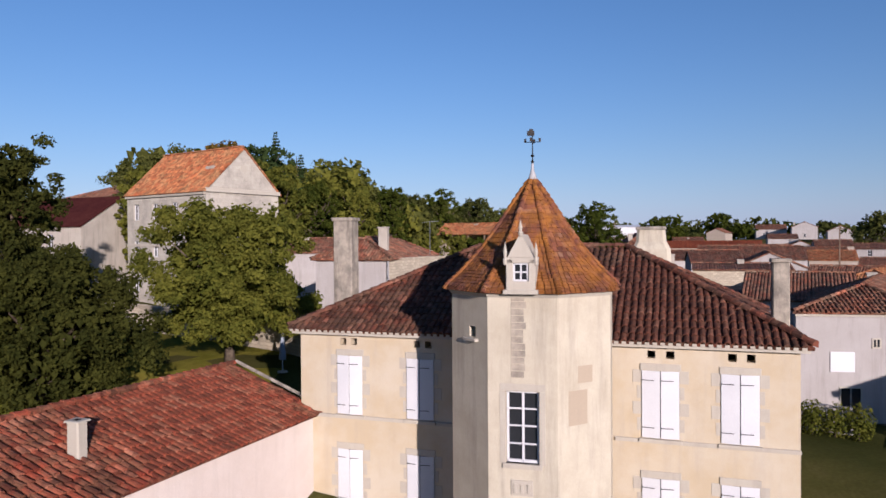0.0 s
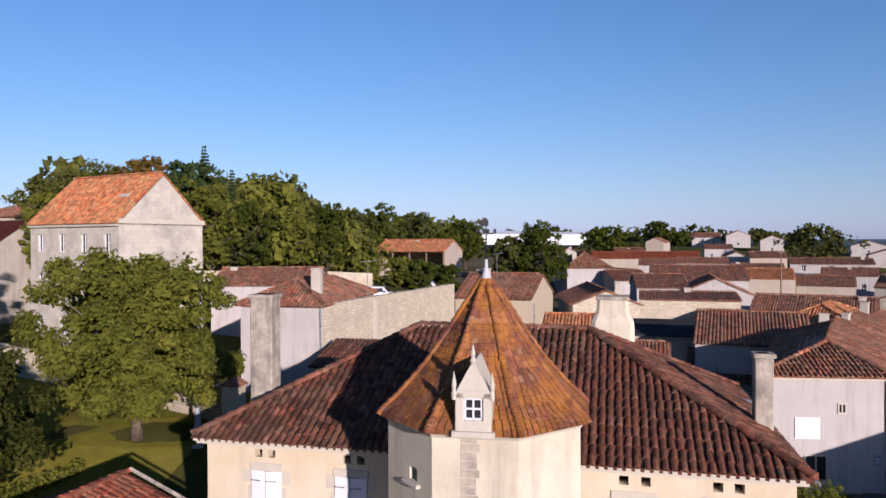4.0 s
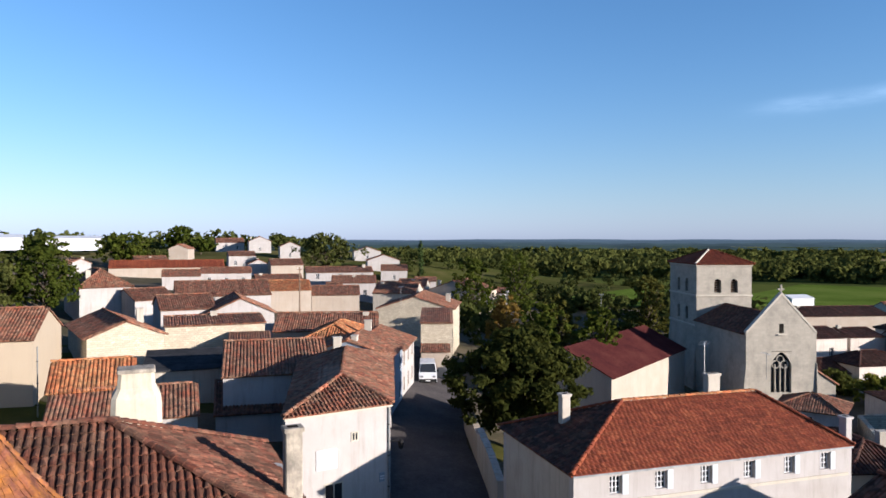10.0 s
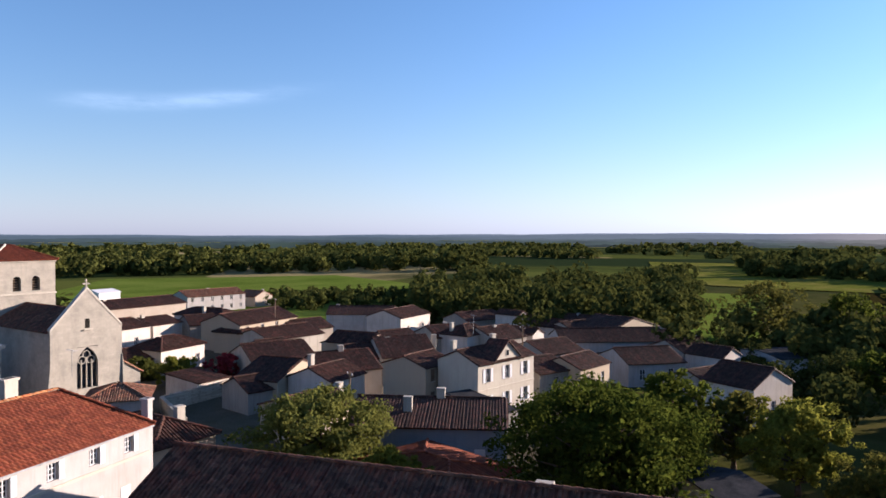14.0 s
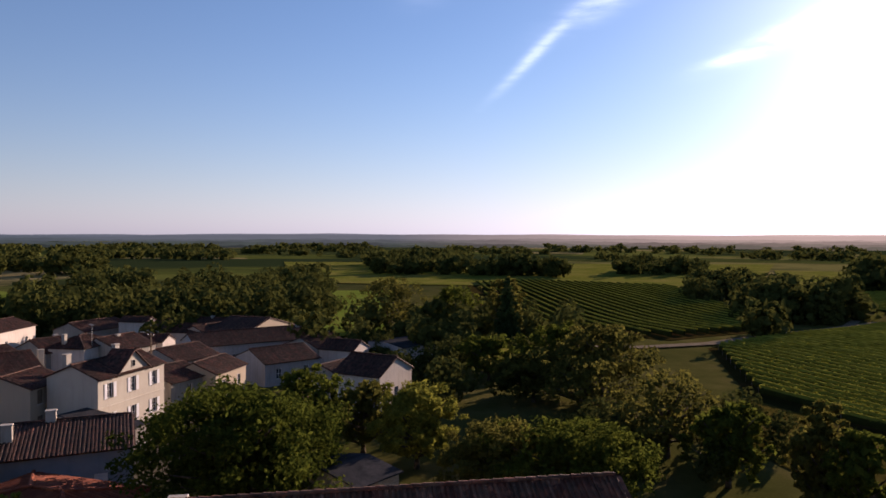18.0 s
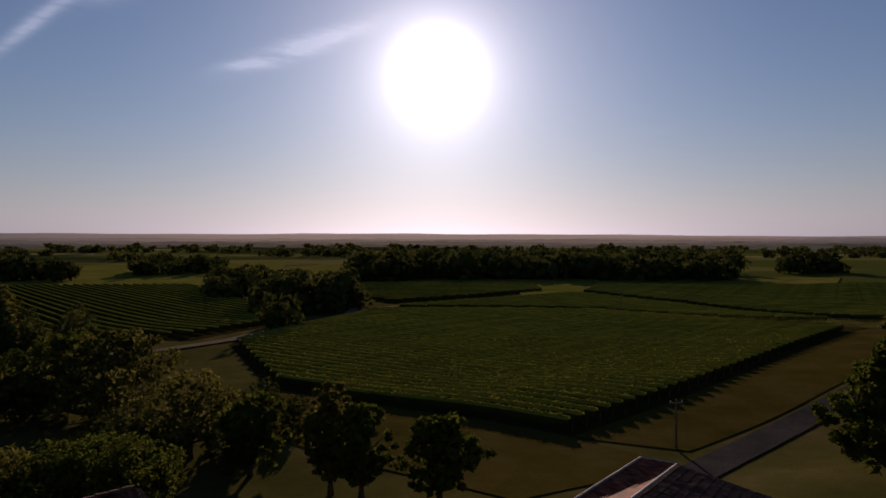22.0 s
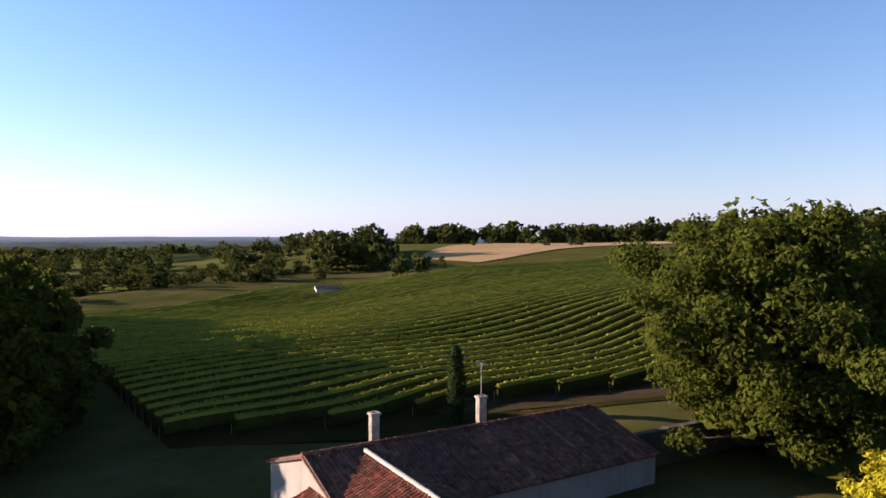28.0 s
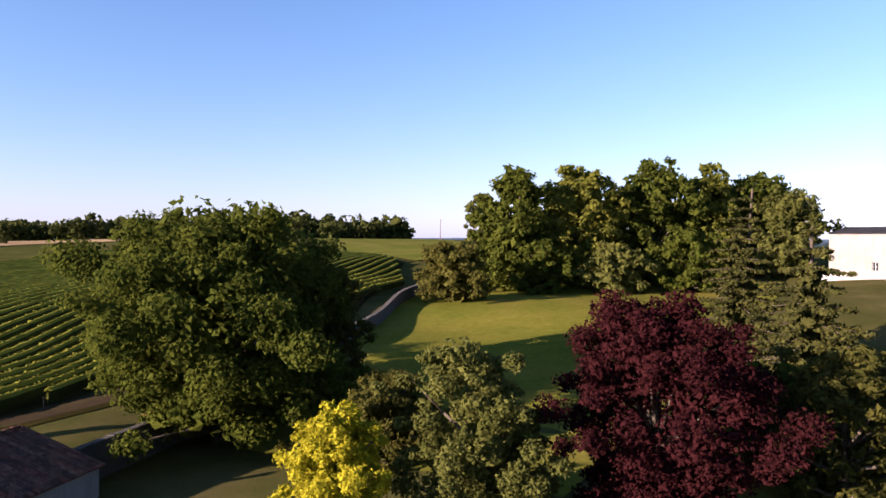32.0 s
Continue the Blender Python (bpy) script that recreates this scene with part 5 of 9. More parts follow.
house("low porch roof of brown tiles on the street", 53.7, 63.3, -0.06, -42.0, 3.3, 2.3, 2.6, 0.5, "m", BEIGE, TILE_BROWN, 0, 1)
house("white house flank with a sloping brown roof", 34.2, 102.5, 3.10, -0.0, 5.8, 9.0, 4.0, 1.29, "g", WHITEWALL, TILE_BROWN, 1, 1)
house("house with a low brown roof behind the barn", 68.9, 112.2, 1.53, -33.5, 8.7, 9.0, 4.0, 1.28, "g", BEIGE, TILE_BROWN, 0, 1)
house("grey house with a long brown roof", 87.1, 118.0, -0.32, -50.3, 8.9, 10.0, 5.0, 1.97, "g", GREYWALL, TILE_BROWN, 0, 1)
house("white house with a dark red roof in the village", 66.1, 128.4, 3.00, -24.2, 9.2, 9.0, 4.0, 1.41, "g", WHITEWALL, TILE_BROWN, 0, 1)
house("white house with a brown roof mid village", 87.6, 134.2, 1.99, -35.0, 9.9, 8.0, 4.0, 1.32, "g", WHITEWALL, TILE_BROWN, 2, 1)
house("white house below the skyline trees", 69.8, 208.4, 5.04, -11.7, 8.9, 9.0, 4.0, 1.68, "g", WHITEWALL, TILE_BROWN, 1, 1)
house("beige house below the skyline", 101.9, 188.4, 4.16, -21.7, 9.5, 9.0, 4.0, 1.60, "g", BEIGE, TILE_BROWN, 0, 1)
house("white house with a low roof near the field", 139.1, 183.9, 1.68, -38.2, 8.6, 9.0, 4.0, 1.64, "g", WHITEWALL, TILE_BROWN, 1, 1)
house("grey outbuilding with a brown roof", 105.1, 132.7, 0.65, -47.6, 6.9, 9.0, 4.0, 1.32, "g", GREYWALL, TILE_BROWN, 0, 1)
# east village: roof shade is painted in through TILE_DARK
house("white rendered house with a shade-dark hipped roof", 136.8, 30.8, -4.29, -30.0, 5.4, 12.6, 4.2, 1.30, "h", LIMEWHITE, TILE_DARK, 2, 1)
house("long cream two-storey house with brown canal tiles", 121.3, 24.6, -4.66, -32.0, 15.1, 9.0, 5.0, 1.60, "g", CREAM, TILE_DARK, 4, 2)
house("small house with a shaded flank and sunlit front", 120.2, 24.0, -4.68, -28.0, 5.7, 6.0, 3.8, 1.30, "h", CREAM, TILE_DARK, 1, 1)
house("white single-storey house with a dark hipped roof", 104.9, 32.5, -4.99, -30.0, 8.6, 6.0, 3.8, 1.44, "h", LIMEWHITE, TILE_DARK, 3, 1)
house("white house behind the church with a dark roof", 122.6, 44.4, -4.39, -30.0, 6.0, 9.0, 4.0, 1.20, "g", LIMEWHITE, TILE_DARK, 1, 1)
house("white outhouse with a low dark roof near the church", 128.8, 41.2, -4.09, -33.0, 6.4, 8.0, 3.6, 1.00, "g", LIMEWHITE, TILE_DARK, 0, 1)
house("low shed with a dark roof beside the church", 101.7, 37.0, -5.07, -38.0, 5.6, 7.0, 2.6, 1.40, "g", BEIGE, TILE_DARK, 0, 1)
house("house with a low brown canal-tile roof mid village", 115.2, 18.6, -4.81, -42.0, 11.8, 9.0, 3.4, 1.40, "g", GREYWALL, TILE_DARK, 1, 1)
house("grey house below a broad shade-dark roof", 95.4, 17.7, -4.78, -62.0, 9.1, 10.0, 3.4, 1.70, "g", GREYWALL, TILE_DARK, 1, 1)
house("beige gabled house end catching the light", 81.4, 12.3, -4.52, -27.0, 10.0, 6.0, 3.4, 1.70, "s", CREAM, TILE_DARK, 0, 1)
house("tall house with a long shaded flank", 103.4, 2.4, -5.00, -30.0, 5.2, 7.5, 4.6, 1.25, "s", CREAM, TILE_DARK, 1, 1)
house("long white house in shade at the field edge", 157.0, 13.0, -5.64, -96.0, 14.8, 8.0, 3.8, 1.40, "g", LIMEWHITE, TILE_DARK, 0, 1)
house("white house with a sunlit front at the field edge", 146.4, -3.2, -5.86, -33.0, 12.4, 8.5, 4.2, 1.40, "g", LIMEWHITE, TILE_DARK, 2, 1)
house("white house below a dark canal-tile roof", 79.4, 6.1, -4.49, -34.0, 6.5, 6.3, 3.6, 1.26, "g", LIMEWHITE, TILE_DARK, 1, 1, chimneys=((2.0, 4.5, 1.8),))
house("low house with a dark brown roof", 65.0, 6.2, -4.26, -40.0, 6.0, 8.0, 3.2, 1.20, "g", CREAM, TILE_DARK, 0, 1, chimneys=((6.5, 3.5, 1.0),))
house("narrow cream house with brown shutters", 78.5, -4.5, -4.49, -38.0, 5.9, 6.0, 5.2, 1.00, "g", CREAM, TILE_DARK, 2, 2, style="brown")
house("house with a broad shade-dark roof mid village", 94.4, 0.3, -4.61, -74.0, 7.8, 10.0, 3.8, 2.00, "g", GREYWALL, TILE_DARK, 1, 1, chimneys=((2.0, 5.0, 1.0), (9.0, 5.0, 1.0)))
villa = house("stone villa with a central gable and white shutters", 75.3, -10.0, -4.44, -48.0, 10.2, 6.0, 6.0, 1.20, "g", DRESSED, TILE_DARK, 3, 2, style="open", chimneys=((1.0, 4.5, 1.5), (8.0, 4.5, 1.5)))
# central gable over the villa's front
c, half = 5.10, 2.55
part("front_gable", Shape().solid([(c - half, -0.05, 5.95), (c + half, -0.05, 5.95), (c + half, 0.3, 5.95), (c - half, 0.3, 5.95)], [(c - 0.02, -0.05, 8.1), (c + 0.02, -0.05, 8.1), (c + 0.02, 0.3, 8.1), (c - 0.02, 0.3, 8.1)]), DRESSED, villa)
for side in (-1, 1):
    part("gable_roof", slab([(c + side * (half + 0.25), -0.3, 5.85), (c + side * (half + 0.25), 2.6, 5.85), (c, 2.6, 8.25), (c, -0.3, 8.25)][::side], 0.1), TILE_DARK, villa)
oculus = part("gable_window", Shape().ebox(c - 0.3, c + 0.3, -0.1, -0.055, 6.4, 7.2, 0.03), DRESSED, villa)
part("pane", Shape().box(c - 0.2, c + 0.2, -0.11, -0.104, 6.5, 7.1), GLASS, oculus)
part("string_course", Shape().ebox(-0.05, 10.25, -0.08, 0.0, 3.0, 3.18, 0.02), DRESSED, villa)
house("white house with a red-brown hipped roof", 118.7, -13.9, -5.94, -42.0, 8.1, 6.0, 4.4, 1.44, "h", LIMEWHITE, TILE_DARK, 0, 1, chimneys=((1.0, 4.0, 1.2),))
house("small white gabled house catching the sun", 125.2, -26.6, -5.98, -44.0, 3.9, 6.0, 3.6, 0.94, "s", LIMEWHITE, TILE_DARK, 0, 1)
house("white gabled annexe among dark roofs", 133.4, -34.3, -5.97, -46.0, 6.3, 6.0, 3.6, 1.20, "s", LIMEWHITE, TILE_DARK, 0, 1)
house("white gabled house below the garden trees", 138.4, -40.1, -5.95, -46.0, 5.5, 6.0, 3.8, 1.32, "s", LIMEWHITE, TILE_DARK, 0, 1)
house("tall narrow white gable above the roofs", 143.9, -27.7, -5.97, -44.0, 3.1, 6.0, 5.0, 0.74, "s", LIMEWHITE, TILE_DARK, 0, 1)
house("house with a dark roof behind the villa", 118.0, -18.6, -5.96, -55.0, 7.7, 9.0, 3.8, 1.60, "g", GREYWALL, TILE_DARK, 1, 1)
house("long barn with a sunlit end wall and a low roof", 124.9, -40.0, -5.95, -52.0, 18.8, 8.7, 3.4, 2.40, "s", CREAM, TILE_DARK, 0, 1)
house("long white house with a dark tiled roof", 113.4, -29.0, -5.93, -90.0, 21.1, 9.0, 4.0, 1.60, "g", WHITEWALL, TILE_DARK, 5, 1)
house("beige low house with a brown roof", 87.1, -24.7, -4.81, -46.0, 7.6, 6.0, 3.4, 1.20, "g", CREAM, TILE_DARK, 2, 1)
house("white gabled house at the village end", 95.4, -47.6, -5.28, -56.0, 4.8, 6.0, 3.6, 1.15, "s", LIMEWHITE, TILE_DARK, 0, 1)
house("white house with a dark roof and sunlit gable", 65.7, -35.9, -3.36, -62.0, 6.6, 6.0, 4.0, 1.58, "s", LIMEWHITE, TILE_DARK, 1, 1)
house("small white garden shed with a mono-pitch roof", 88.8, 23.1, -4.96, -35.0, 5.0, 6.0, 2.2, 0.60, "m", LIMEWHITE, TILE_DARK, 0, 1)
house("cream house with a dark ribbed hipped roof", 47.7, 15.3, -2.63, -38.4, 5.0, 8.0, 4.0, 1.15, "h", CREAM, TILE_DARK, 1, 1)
house("low house with a red tiled hipped roof", 42.3, -3.8, -2.83, -51.0, 6.5, 9.0, 2.6, 0.54, "h", BEIGE, TILE_RED, 0, 1)
house("lean-to with a pale sheet roof", 67.6, -10.7, -4.14, -58.9, 2.9, 8.0, 2.4, 0.50, "m", GREYWALL, SLATE, 0, 1, pitch=0)
house("small stone shed in the garden", 39.7, -20.0, -2.88, -72.4, 4.0, 6.0, 2.6, 0.50, "g", RUBBLE, SLATE, 0, 1, pitch=0)
house("long white two-storey house with a row of windows", 212.2, 58.1, -7.66, -44.9, 19.8, 9.0, 5.0, 1.63, "g", WHITEWALL, TILE_BROWN, 6, 2)
house("long barn with a dark tiled roof", 147.2, 56.1, -3.52, -35.9, 19.2, 10.0, 4.0, 1.37, "g", BEIGE, TILE_DARK, 0, 1)
house("small beige gabled outbuilding among roofs", 232.0, 42.1, -7.93, -34.4, 7.9, 8.0, 3.5, 1.77, "s", BEIGE, TILE_BROWN, 0, 1)
house("white shed at the edge of the fields", 230.7, 90.5, -6.23, -33.3, 7.7, 8.0, 3.5, 0.83, "g", WHITEPAINT, WHITEPAINT, 0, 1, pitch=0)
house("small white annexe with a low tiled roof", 76.5, 31.8, -5.03, -77.6, 6.3, 6.0, 3.0, 1.21, "h", WHITEWALL, TILE_BROWN, 1, 1)
house("modern white bungalow with a grey roof", 94.2, -55.4, -4.92, -82.0, 13.5, 9.0, 3.2, 0.50, "g", WHITEWALL, SLATE, 4, 1, pitch=0)
# blue render stands in for shade on this white house's walls
house("long white house with shade painted as blue walls and a dark tiled roof", 55.3, 3.0, -3.32, -99.2, 12.5, 10.0, 4.0, 1.10, "g", BLUEWALL, TILE_DARK, 3, 1, style="shut", chimneys=((7.0, 5, 1.4), (4.5, 2.5, 1.2)))
house("house under a big shade-dark roof with an aerial", 85.8, 7.8, -4.51, -68.0, 7.9, 9.0, 3.4, 1.70, "g", BEIGE, TILE_DARK, 1, 1, chimneys=((4.0, 4.5, 1.6),))
house("stone house with painted-shade walls and a low dark roof", 113.3, -1.3, -5.63, -60.0, 6.1, 10.0, 3.6, 1.60, "g", SHADEWASH, TILE_DARK, 1, 1)
house("low stone house with a dark roof beside the lane", 105.0, -24.5, -5.79, -60.0, 8.2, 9.0, 3.2, 1.50, "g", SHADEWASH, TILE_DARK, 1, 1)
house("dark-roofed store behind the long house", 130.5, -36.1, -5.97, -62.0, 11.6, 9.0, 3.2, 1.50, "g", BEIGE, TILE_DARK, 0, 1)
house("dark-roofed barn among the roofs", 122.1, -9.1, -5.93, -66.0, 5.0, 9.0, 3.6, 1.60, "g", SHADEWASH, TILE_DARK, 0, 1)
house("grey outhouse with a shade-dark tiled roof", 132.0, 35.7, -4.14, -60.0, 5.6, 8.0, 3.2, 1.40, "g", SHADEWASH, TILE_DARK, 0, 1)
house("stone outhouse with a dark tiled roof", 105.6, 17.2, -4.79, -50.0, 5.1, 8.0, 3.0, 1.30, "g", SHADEWASH, TILE_DARK, 0, 1)
house("low stone shed with a dark roof in the yard", 79.7, 15.3, -4.58, -50.0, 3.4, 6.0, 2.6, 1.20, "g", SHADEWASH, TILE_DARK, 0, 1)
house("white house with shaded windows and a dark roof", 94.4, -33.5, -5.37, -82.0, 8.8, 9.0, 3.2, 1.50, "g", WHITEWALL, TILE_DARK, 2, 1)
house("dark-roofed lean house above the white house", 103.3, -45.3, -5.63, -70.0, 7.2, 8.0, 3.4, 1.40, "g", SHADEWASH, TILE_DARK, 0, 1)
house("low wing with a dark roof beside the white gable", 77.2, -37.3, -4.19, -62.0, 7.4, 7.0, 2.6, 1.20, "g", SHADEWASH, TILE_DARK, 0, 1)
house("stone house with a shade-dark roof beside the villa", 85.7, -19.1, -4.63, -58.0, 6.1, 8.0, 3.0, 1.30, "g", SHADEWASH, TILE_DARK, 1, 1)
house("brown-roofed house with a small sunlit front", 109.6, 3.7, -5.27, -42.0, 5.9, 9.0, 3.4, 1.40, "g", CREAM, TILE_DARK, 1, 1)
house("dark-roofed house between lanes", 94.7, 3.5, -4.60, -58.0, 5.0, 8.0, 3.4, 1.50, "g", SHADEWASH, TILE_DARK, 1, 1)
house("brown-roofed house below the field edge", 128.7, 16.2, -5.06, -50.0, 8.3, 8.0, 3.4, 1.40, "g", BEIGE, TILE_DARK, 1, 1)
house("dark-roofed house behind the red-brown roof", 145.9, -17.2, -5.96, -55.0, 11.1, 8.0, 3.6, 1.40, "g", SHADEWASH, TILE_DARK, 0, 1)
house("small stone house with a dark roof in the gardens", 140.2, -30.2, -5.97, -55.0, 7.9, 8.0, 3.4, 1.40, "g", SHADEWASH, TILE_DARK, 0, 1)
house("white greenhouse shed beyond the vineyard", -116.4, -115.2, 1.69, 138.8, 5.2, 8.0, 2.2, 0.4, "g", GREYWALL, SLATE, 0, 1, pitch=0)


# ---- trees ----
def leaf_cloud(spots, count, size, rng, flat=0.0):
    """Small bent leaves scattered over clumps (centre, radii), thicker towards their skins."""
    g = np.random.default_rng(rng)
    spots = np.array(spots, float)
    vol = spots[:, 3] * spots[:, 4]
    pick = g.choice(len(spots), count, p=vol / vol.sum())
    d = g.normal(size=(count, 3))
    d /= np.linalg.norm(d, axis=1)[:, None]
    r = 1.02 - 0.7 * g.random(count) ** 1.1
    rad = np.stack([spots[pick, 3], spots[pick, 3], spots[pick, 4]], 1)
    c = spots[pick, :3] + d * rad * r[:, None]
    nrm = d + g.normal(size=(count, 3)) * 0.6 + np.array([0, 0, 0.35])
    nrm /= np.linalg.norm(nrm, axis=1)[:, None]
    a = np.cross(nrm, g.normal(size=(count, 3)))
    a /= np.linalg.norm(a, axis=1)[:, None]
    b = np.cross(nrm, a)
    s = (size * (0.6 + 0.8 * g.random(count)))[:, None]
    bend = nrm * s * 0.25
    v = np.stack([c - a * s, c - b * s * 0.62 - bend, c + a * s, c + b * s * 0.62 - bend], 1).reshape(-1, 3)
    me = Shape()
    me.v = v.tolist()
    me.f = [(4 * i, 4 * i + 1, 4 * i + 2, 4 * i + 3) for i in range(count)]
    return me


def tree_parts(tall, wide, base, clumps, leaves, size, seed, form="round", trunk=0.22):
    """Trunk with limbs, and crown, of a tree standing at the origin."""
    r = random.Random(seed)
    wood = Shape()
    lean = Vector((r.uniform(-0.05, 0.05), r.uniform(-0.05, 0.05), 1))
    top = lean * tall * (0.6 if form != "cone" else 0.97)
    steps = 5
    for i in range(steps):
        a, b = top * (i / steps), top * ((i + 1) / steps)
        wood.tube(a, b, trunk * (1 - 0.75 * i / steps) * (1.25 if i == 0 else 1), trunk * (1 - 0.75 * (i + 1) / steps), 7)
    spots, inner = [], []

    def limb(x, y, z):
        h = min(z * 0.6, top.z * 0.9)
        p = top * (h / top.z)
        q = p.lerp(Vector((x, y, z)), 0.55) - Vector((0, 0, 0.02 * wide))
        w = trunk * (0.55 - 0.3 * h / tall)
        wood.tube(p, q, w, w * 0.7, 5).tube(q, (x, y, z), w * 0.7, w * 0.25, 4)

    if form in ("round", "bush"):
        # clumps over an uneven envelope, with darker mass inside and limbs to some of them
        count = clumps
        for i in range(count):
            f = (i + r.random()) / count
            ang = i * 2.39996 + r.uniform(-0.3, 0.3)
            bulge = noise.noise(Vector((1.5 * math.cos(ang), 1.5 * math.sin(ang), 2.6 * f + seed * 7.3)))
            fine = noise.noise(Vector((4 * math.cos(ang), 4 * math.sin(ang), 7 * f + seed * 3.1)))
            lim = wide * math.sqrt(max(0.05, 1 - ((f - 0.4) / 0.64) ** 2)) * (0.97 + 0.7 * bulge + 0.3 * fine)
            cr = wide * r.uniform(0.11, 0.2)
            out = max(0.0, lim - cr * 0.6) * (r.uniform(0.76, 1.03) if i % 5 else r.uniform(0.3, 0.7))
            z = base + cr * 0.6 + (tall - base - 1.2 * cr) * f * (0.94 + 0.16 * bulge)
            x, y = lean.x * z + out * math.cos(ang), lean.y * z + out * math.sin(ang)
            spots.append((x, y, max(0.2, z), cr, cr * r.uniform(0.6, 0.85)))
            if i % 4 == 0:
                inner.append((x * 0.5, y * 0.5, max(0.2, z), lim * 0.42, lim * 0.3))
            if i % max(1, count // 26) == 0 and f < 0.9:
                limb(x * 0.9, y * 0.9, z)
    elif form == "cone":
        tiers = max(9, int((tall - base) / max(0.35, 0.16 * wide)))
        for k in range(tiers):
            t = (k + 0.4) / tiers
            z = base + (tall - base) * t
            lim = wide * (1 - t) ** 0.82 + 0.12
            arms = 9 if t < 0.6 else 6
            for i in range(arms):
                ang = 2 * math.pi * (i + r.uniform(-0.3, 0.3)) / arms + k * 1.3
                ln = lim * r.uniform(0.72, 1.12)
                tip = Vector((ln * math.cos(ang), ln * math.sin(ang), z - ln * 0.16))
                wood.tube((0, 0, z), tip, 0.05, 0.015, 4)
                for q in (0.35, 0.58, 0.78, 0.95):
                    sag = z - ln * (0.34 * q - 0.18 * q * q)
                    cr = ln * (0.2 - 0.06 * q) + 0.1
                    spots.append((ln * q * math.cos(ang), ln * q * math.sin(ang), sag, cr, 0.1 + 0.03 * ln))
        inner = [(0, 0, base + (tall - base) * q, wide * (1 - q) * 0.45 + 0.1, (tall - base) * 0.1) for q in (0.1, 0.25, 0.4, 0.55, 0.7)]
    else:
        for i in range(clumps):
            t = (i + 0.5) / clumps
            ang = i * 2.4 + r.uniform(-0.5, 0.5)
            z = base + (tall - base) * t
            lim = wide * math.sin(math.pi * min(1, 0.14 + 0.84 * t)) ** 0.45 + 0.04
            rad = lim * r.uniform(0.1, 0.5)
            spots.append((rad * math.cos(ang), rad * math.sin(ang), z, lim * 0.75 + 0.08, (tall - base) / clumps * 2.4))
    crown = leaf_cloud(spots, leaves, size, seed)
    if inner:
        crown.add(leaf_cloud(inner, leaves // 6, size * 1.7, seed + 1))
    return wood, crown


def tree(label, x, y, tall, wide, base, leaf, clumps=40, leaves=6000, size=0.16, seed=1, form="round", trunk=0.22, name="tree", group="", z=None):
    t = thing(name, label, name.replace("_", " "), pose(x, y, gz(x, y) - 0.1 if z is None else z, 0, 0, seed * 37 % 360), group)
    wood, crown = tree_parts(tall, wide, base, clumps, leaves, size, seed, form, trunk)
    part("trunk", wood, BARK, t, smooth=True)
    part("crown", crown, leaf, t)
    return t


tree("broad old oak with dense green foliage beside the lodge", -49.4, -7.9, 16.2, 9.6, 1.4, LEAF_OAK, clumps=190, leaves=62200, size=0.177, seed=3, trunk=0.5)
tree("dark leafy tree behind the broad oak", -57.0, -1.0, 12.1, 3.90, 0.6, LEAF_DARK, clumps=100, leaves=5600, size=0.2, seed=140)
tree("dark laurel thicket below the lawn", -38.6, 2.6, 5.6, 3.2, 0.2, LEAF_DARK, clumps=90, leaves=9000, size=0.14, seed=141)
tree("leafy yellow-green tree below the conifers", -30.8, 20.6, 5.8, 2.53, 0.5, LEAF_OAK, clumps=90, leaves=4800, size=0.14, seed=142)
tree("golden-leaved rounded shrub on the lawn", -27.0, -0.1, 6.2, 2.34, 0.4, LEAF_GOLD, clumps=190, leaves=25200, size=0.0824, seed=4, form='round', trunk=0.12, name='shrub')
tree("grey-green leafy tree in the garden", -26.4, 5.7, 8.1, 3.15, 0.4, LEAF_OLIVE, clumps=120, leaves=25200, size=0.0916, seed=5, trunk=0.2)
tree("copper beech with deep purple foliage", -27.0, 13.1, 10.0, 4.58, 0.2, LEAF_PURPLE, clumps=150, leaves=42900, size=0.0893, seed=6, trunk=0.3)
tree("tall conifer with drooping tan-green branches", -35.5, 26.0, 13.0, 5.84, 1.0, LEAF_CONIFER, clumps=180, leaves=19500, size=0.148, seed=7, form='cone', trunk=0.3)
tree("tall conifer with tan-green branches", -52.9, 32.4, 16.2, 4.74, 2.0, LEAF_CONIFER, clumps=165, leaves=15000, size=0.15, seed=8, form='cone', trunk=0.3)
tree("dark leafy tree behind the garden", -26.6, 21.2, 7.8, 3.28, 0.2, LEAF_DARK, clumps=90, leaves=6700, size=0.14, seed=9)
tree("bushy tree in front of the park trees", -115.6, 23.7, 16.7, 3.32, 0.1, LEAF_OLIVE, clumps=90, leaves=4000, size=0.347, seed=150)
tree("bushy tree in front of the park trees", -101.7, 29.9, 8.5, 4.69, 0.1, LEAF_OAK, clumps=90, leaves=4000, size=0.347, seed=151)
tree("bushy tree in front of the park trees", -99.9, 41.1, 7.5, 5.21, 0.1, LEAF_OLIVE, clumps=90, leaves=4000, size=0.347, seed=152)
tree("bushy tree in front of the park trees", -99.0, 52.4, 10.0, 5.40, 0.1, LEAF_OAK, clumps=90, leaves=4000, size=0.347, seed=153)
tree("bushy tree in front of the park trees", -103.4, 70.2, 14.6, 7.03, 0.1, LEAF_OLIVE, clumps=90, leaves=4000, size=0.347, seed=154)
tree("tall leafy park tree at the lawn's end", -108.7, 26.9, 20.4, 7.20, 0.2, LEAF_OAK, clumps=150, leaves=8400, size=0.372, seed=20, trunk=0.4)
tree("tall leafy park tree at the lawn's end", -110.0, 39.9, 20.8, 7.34, 0.2, LEAF_BRIGHT, clumps=150, leaves=8400, size=0.372, seed=21, trunk=0.4)
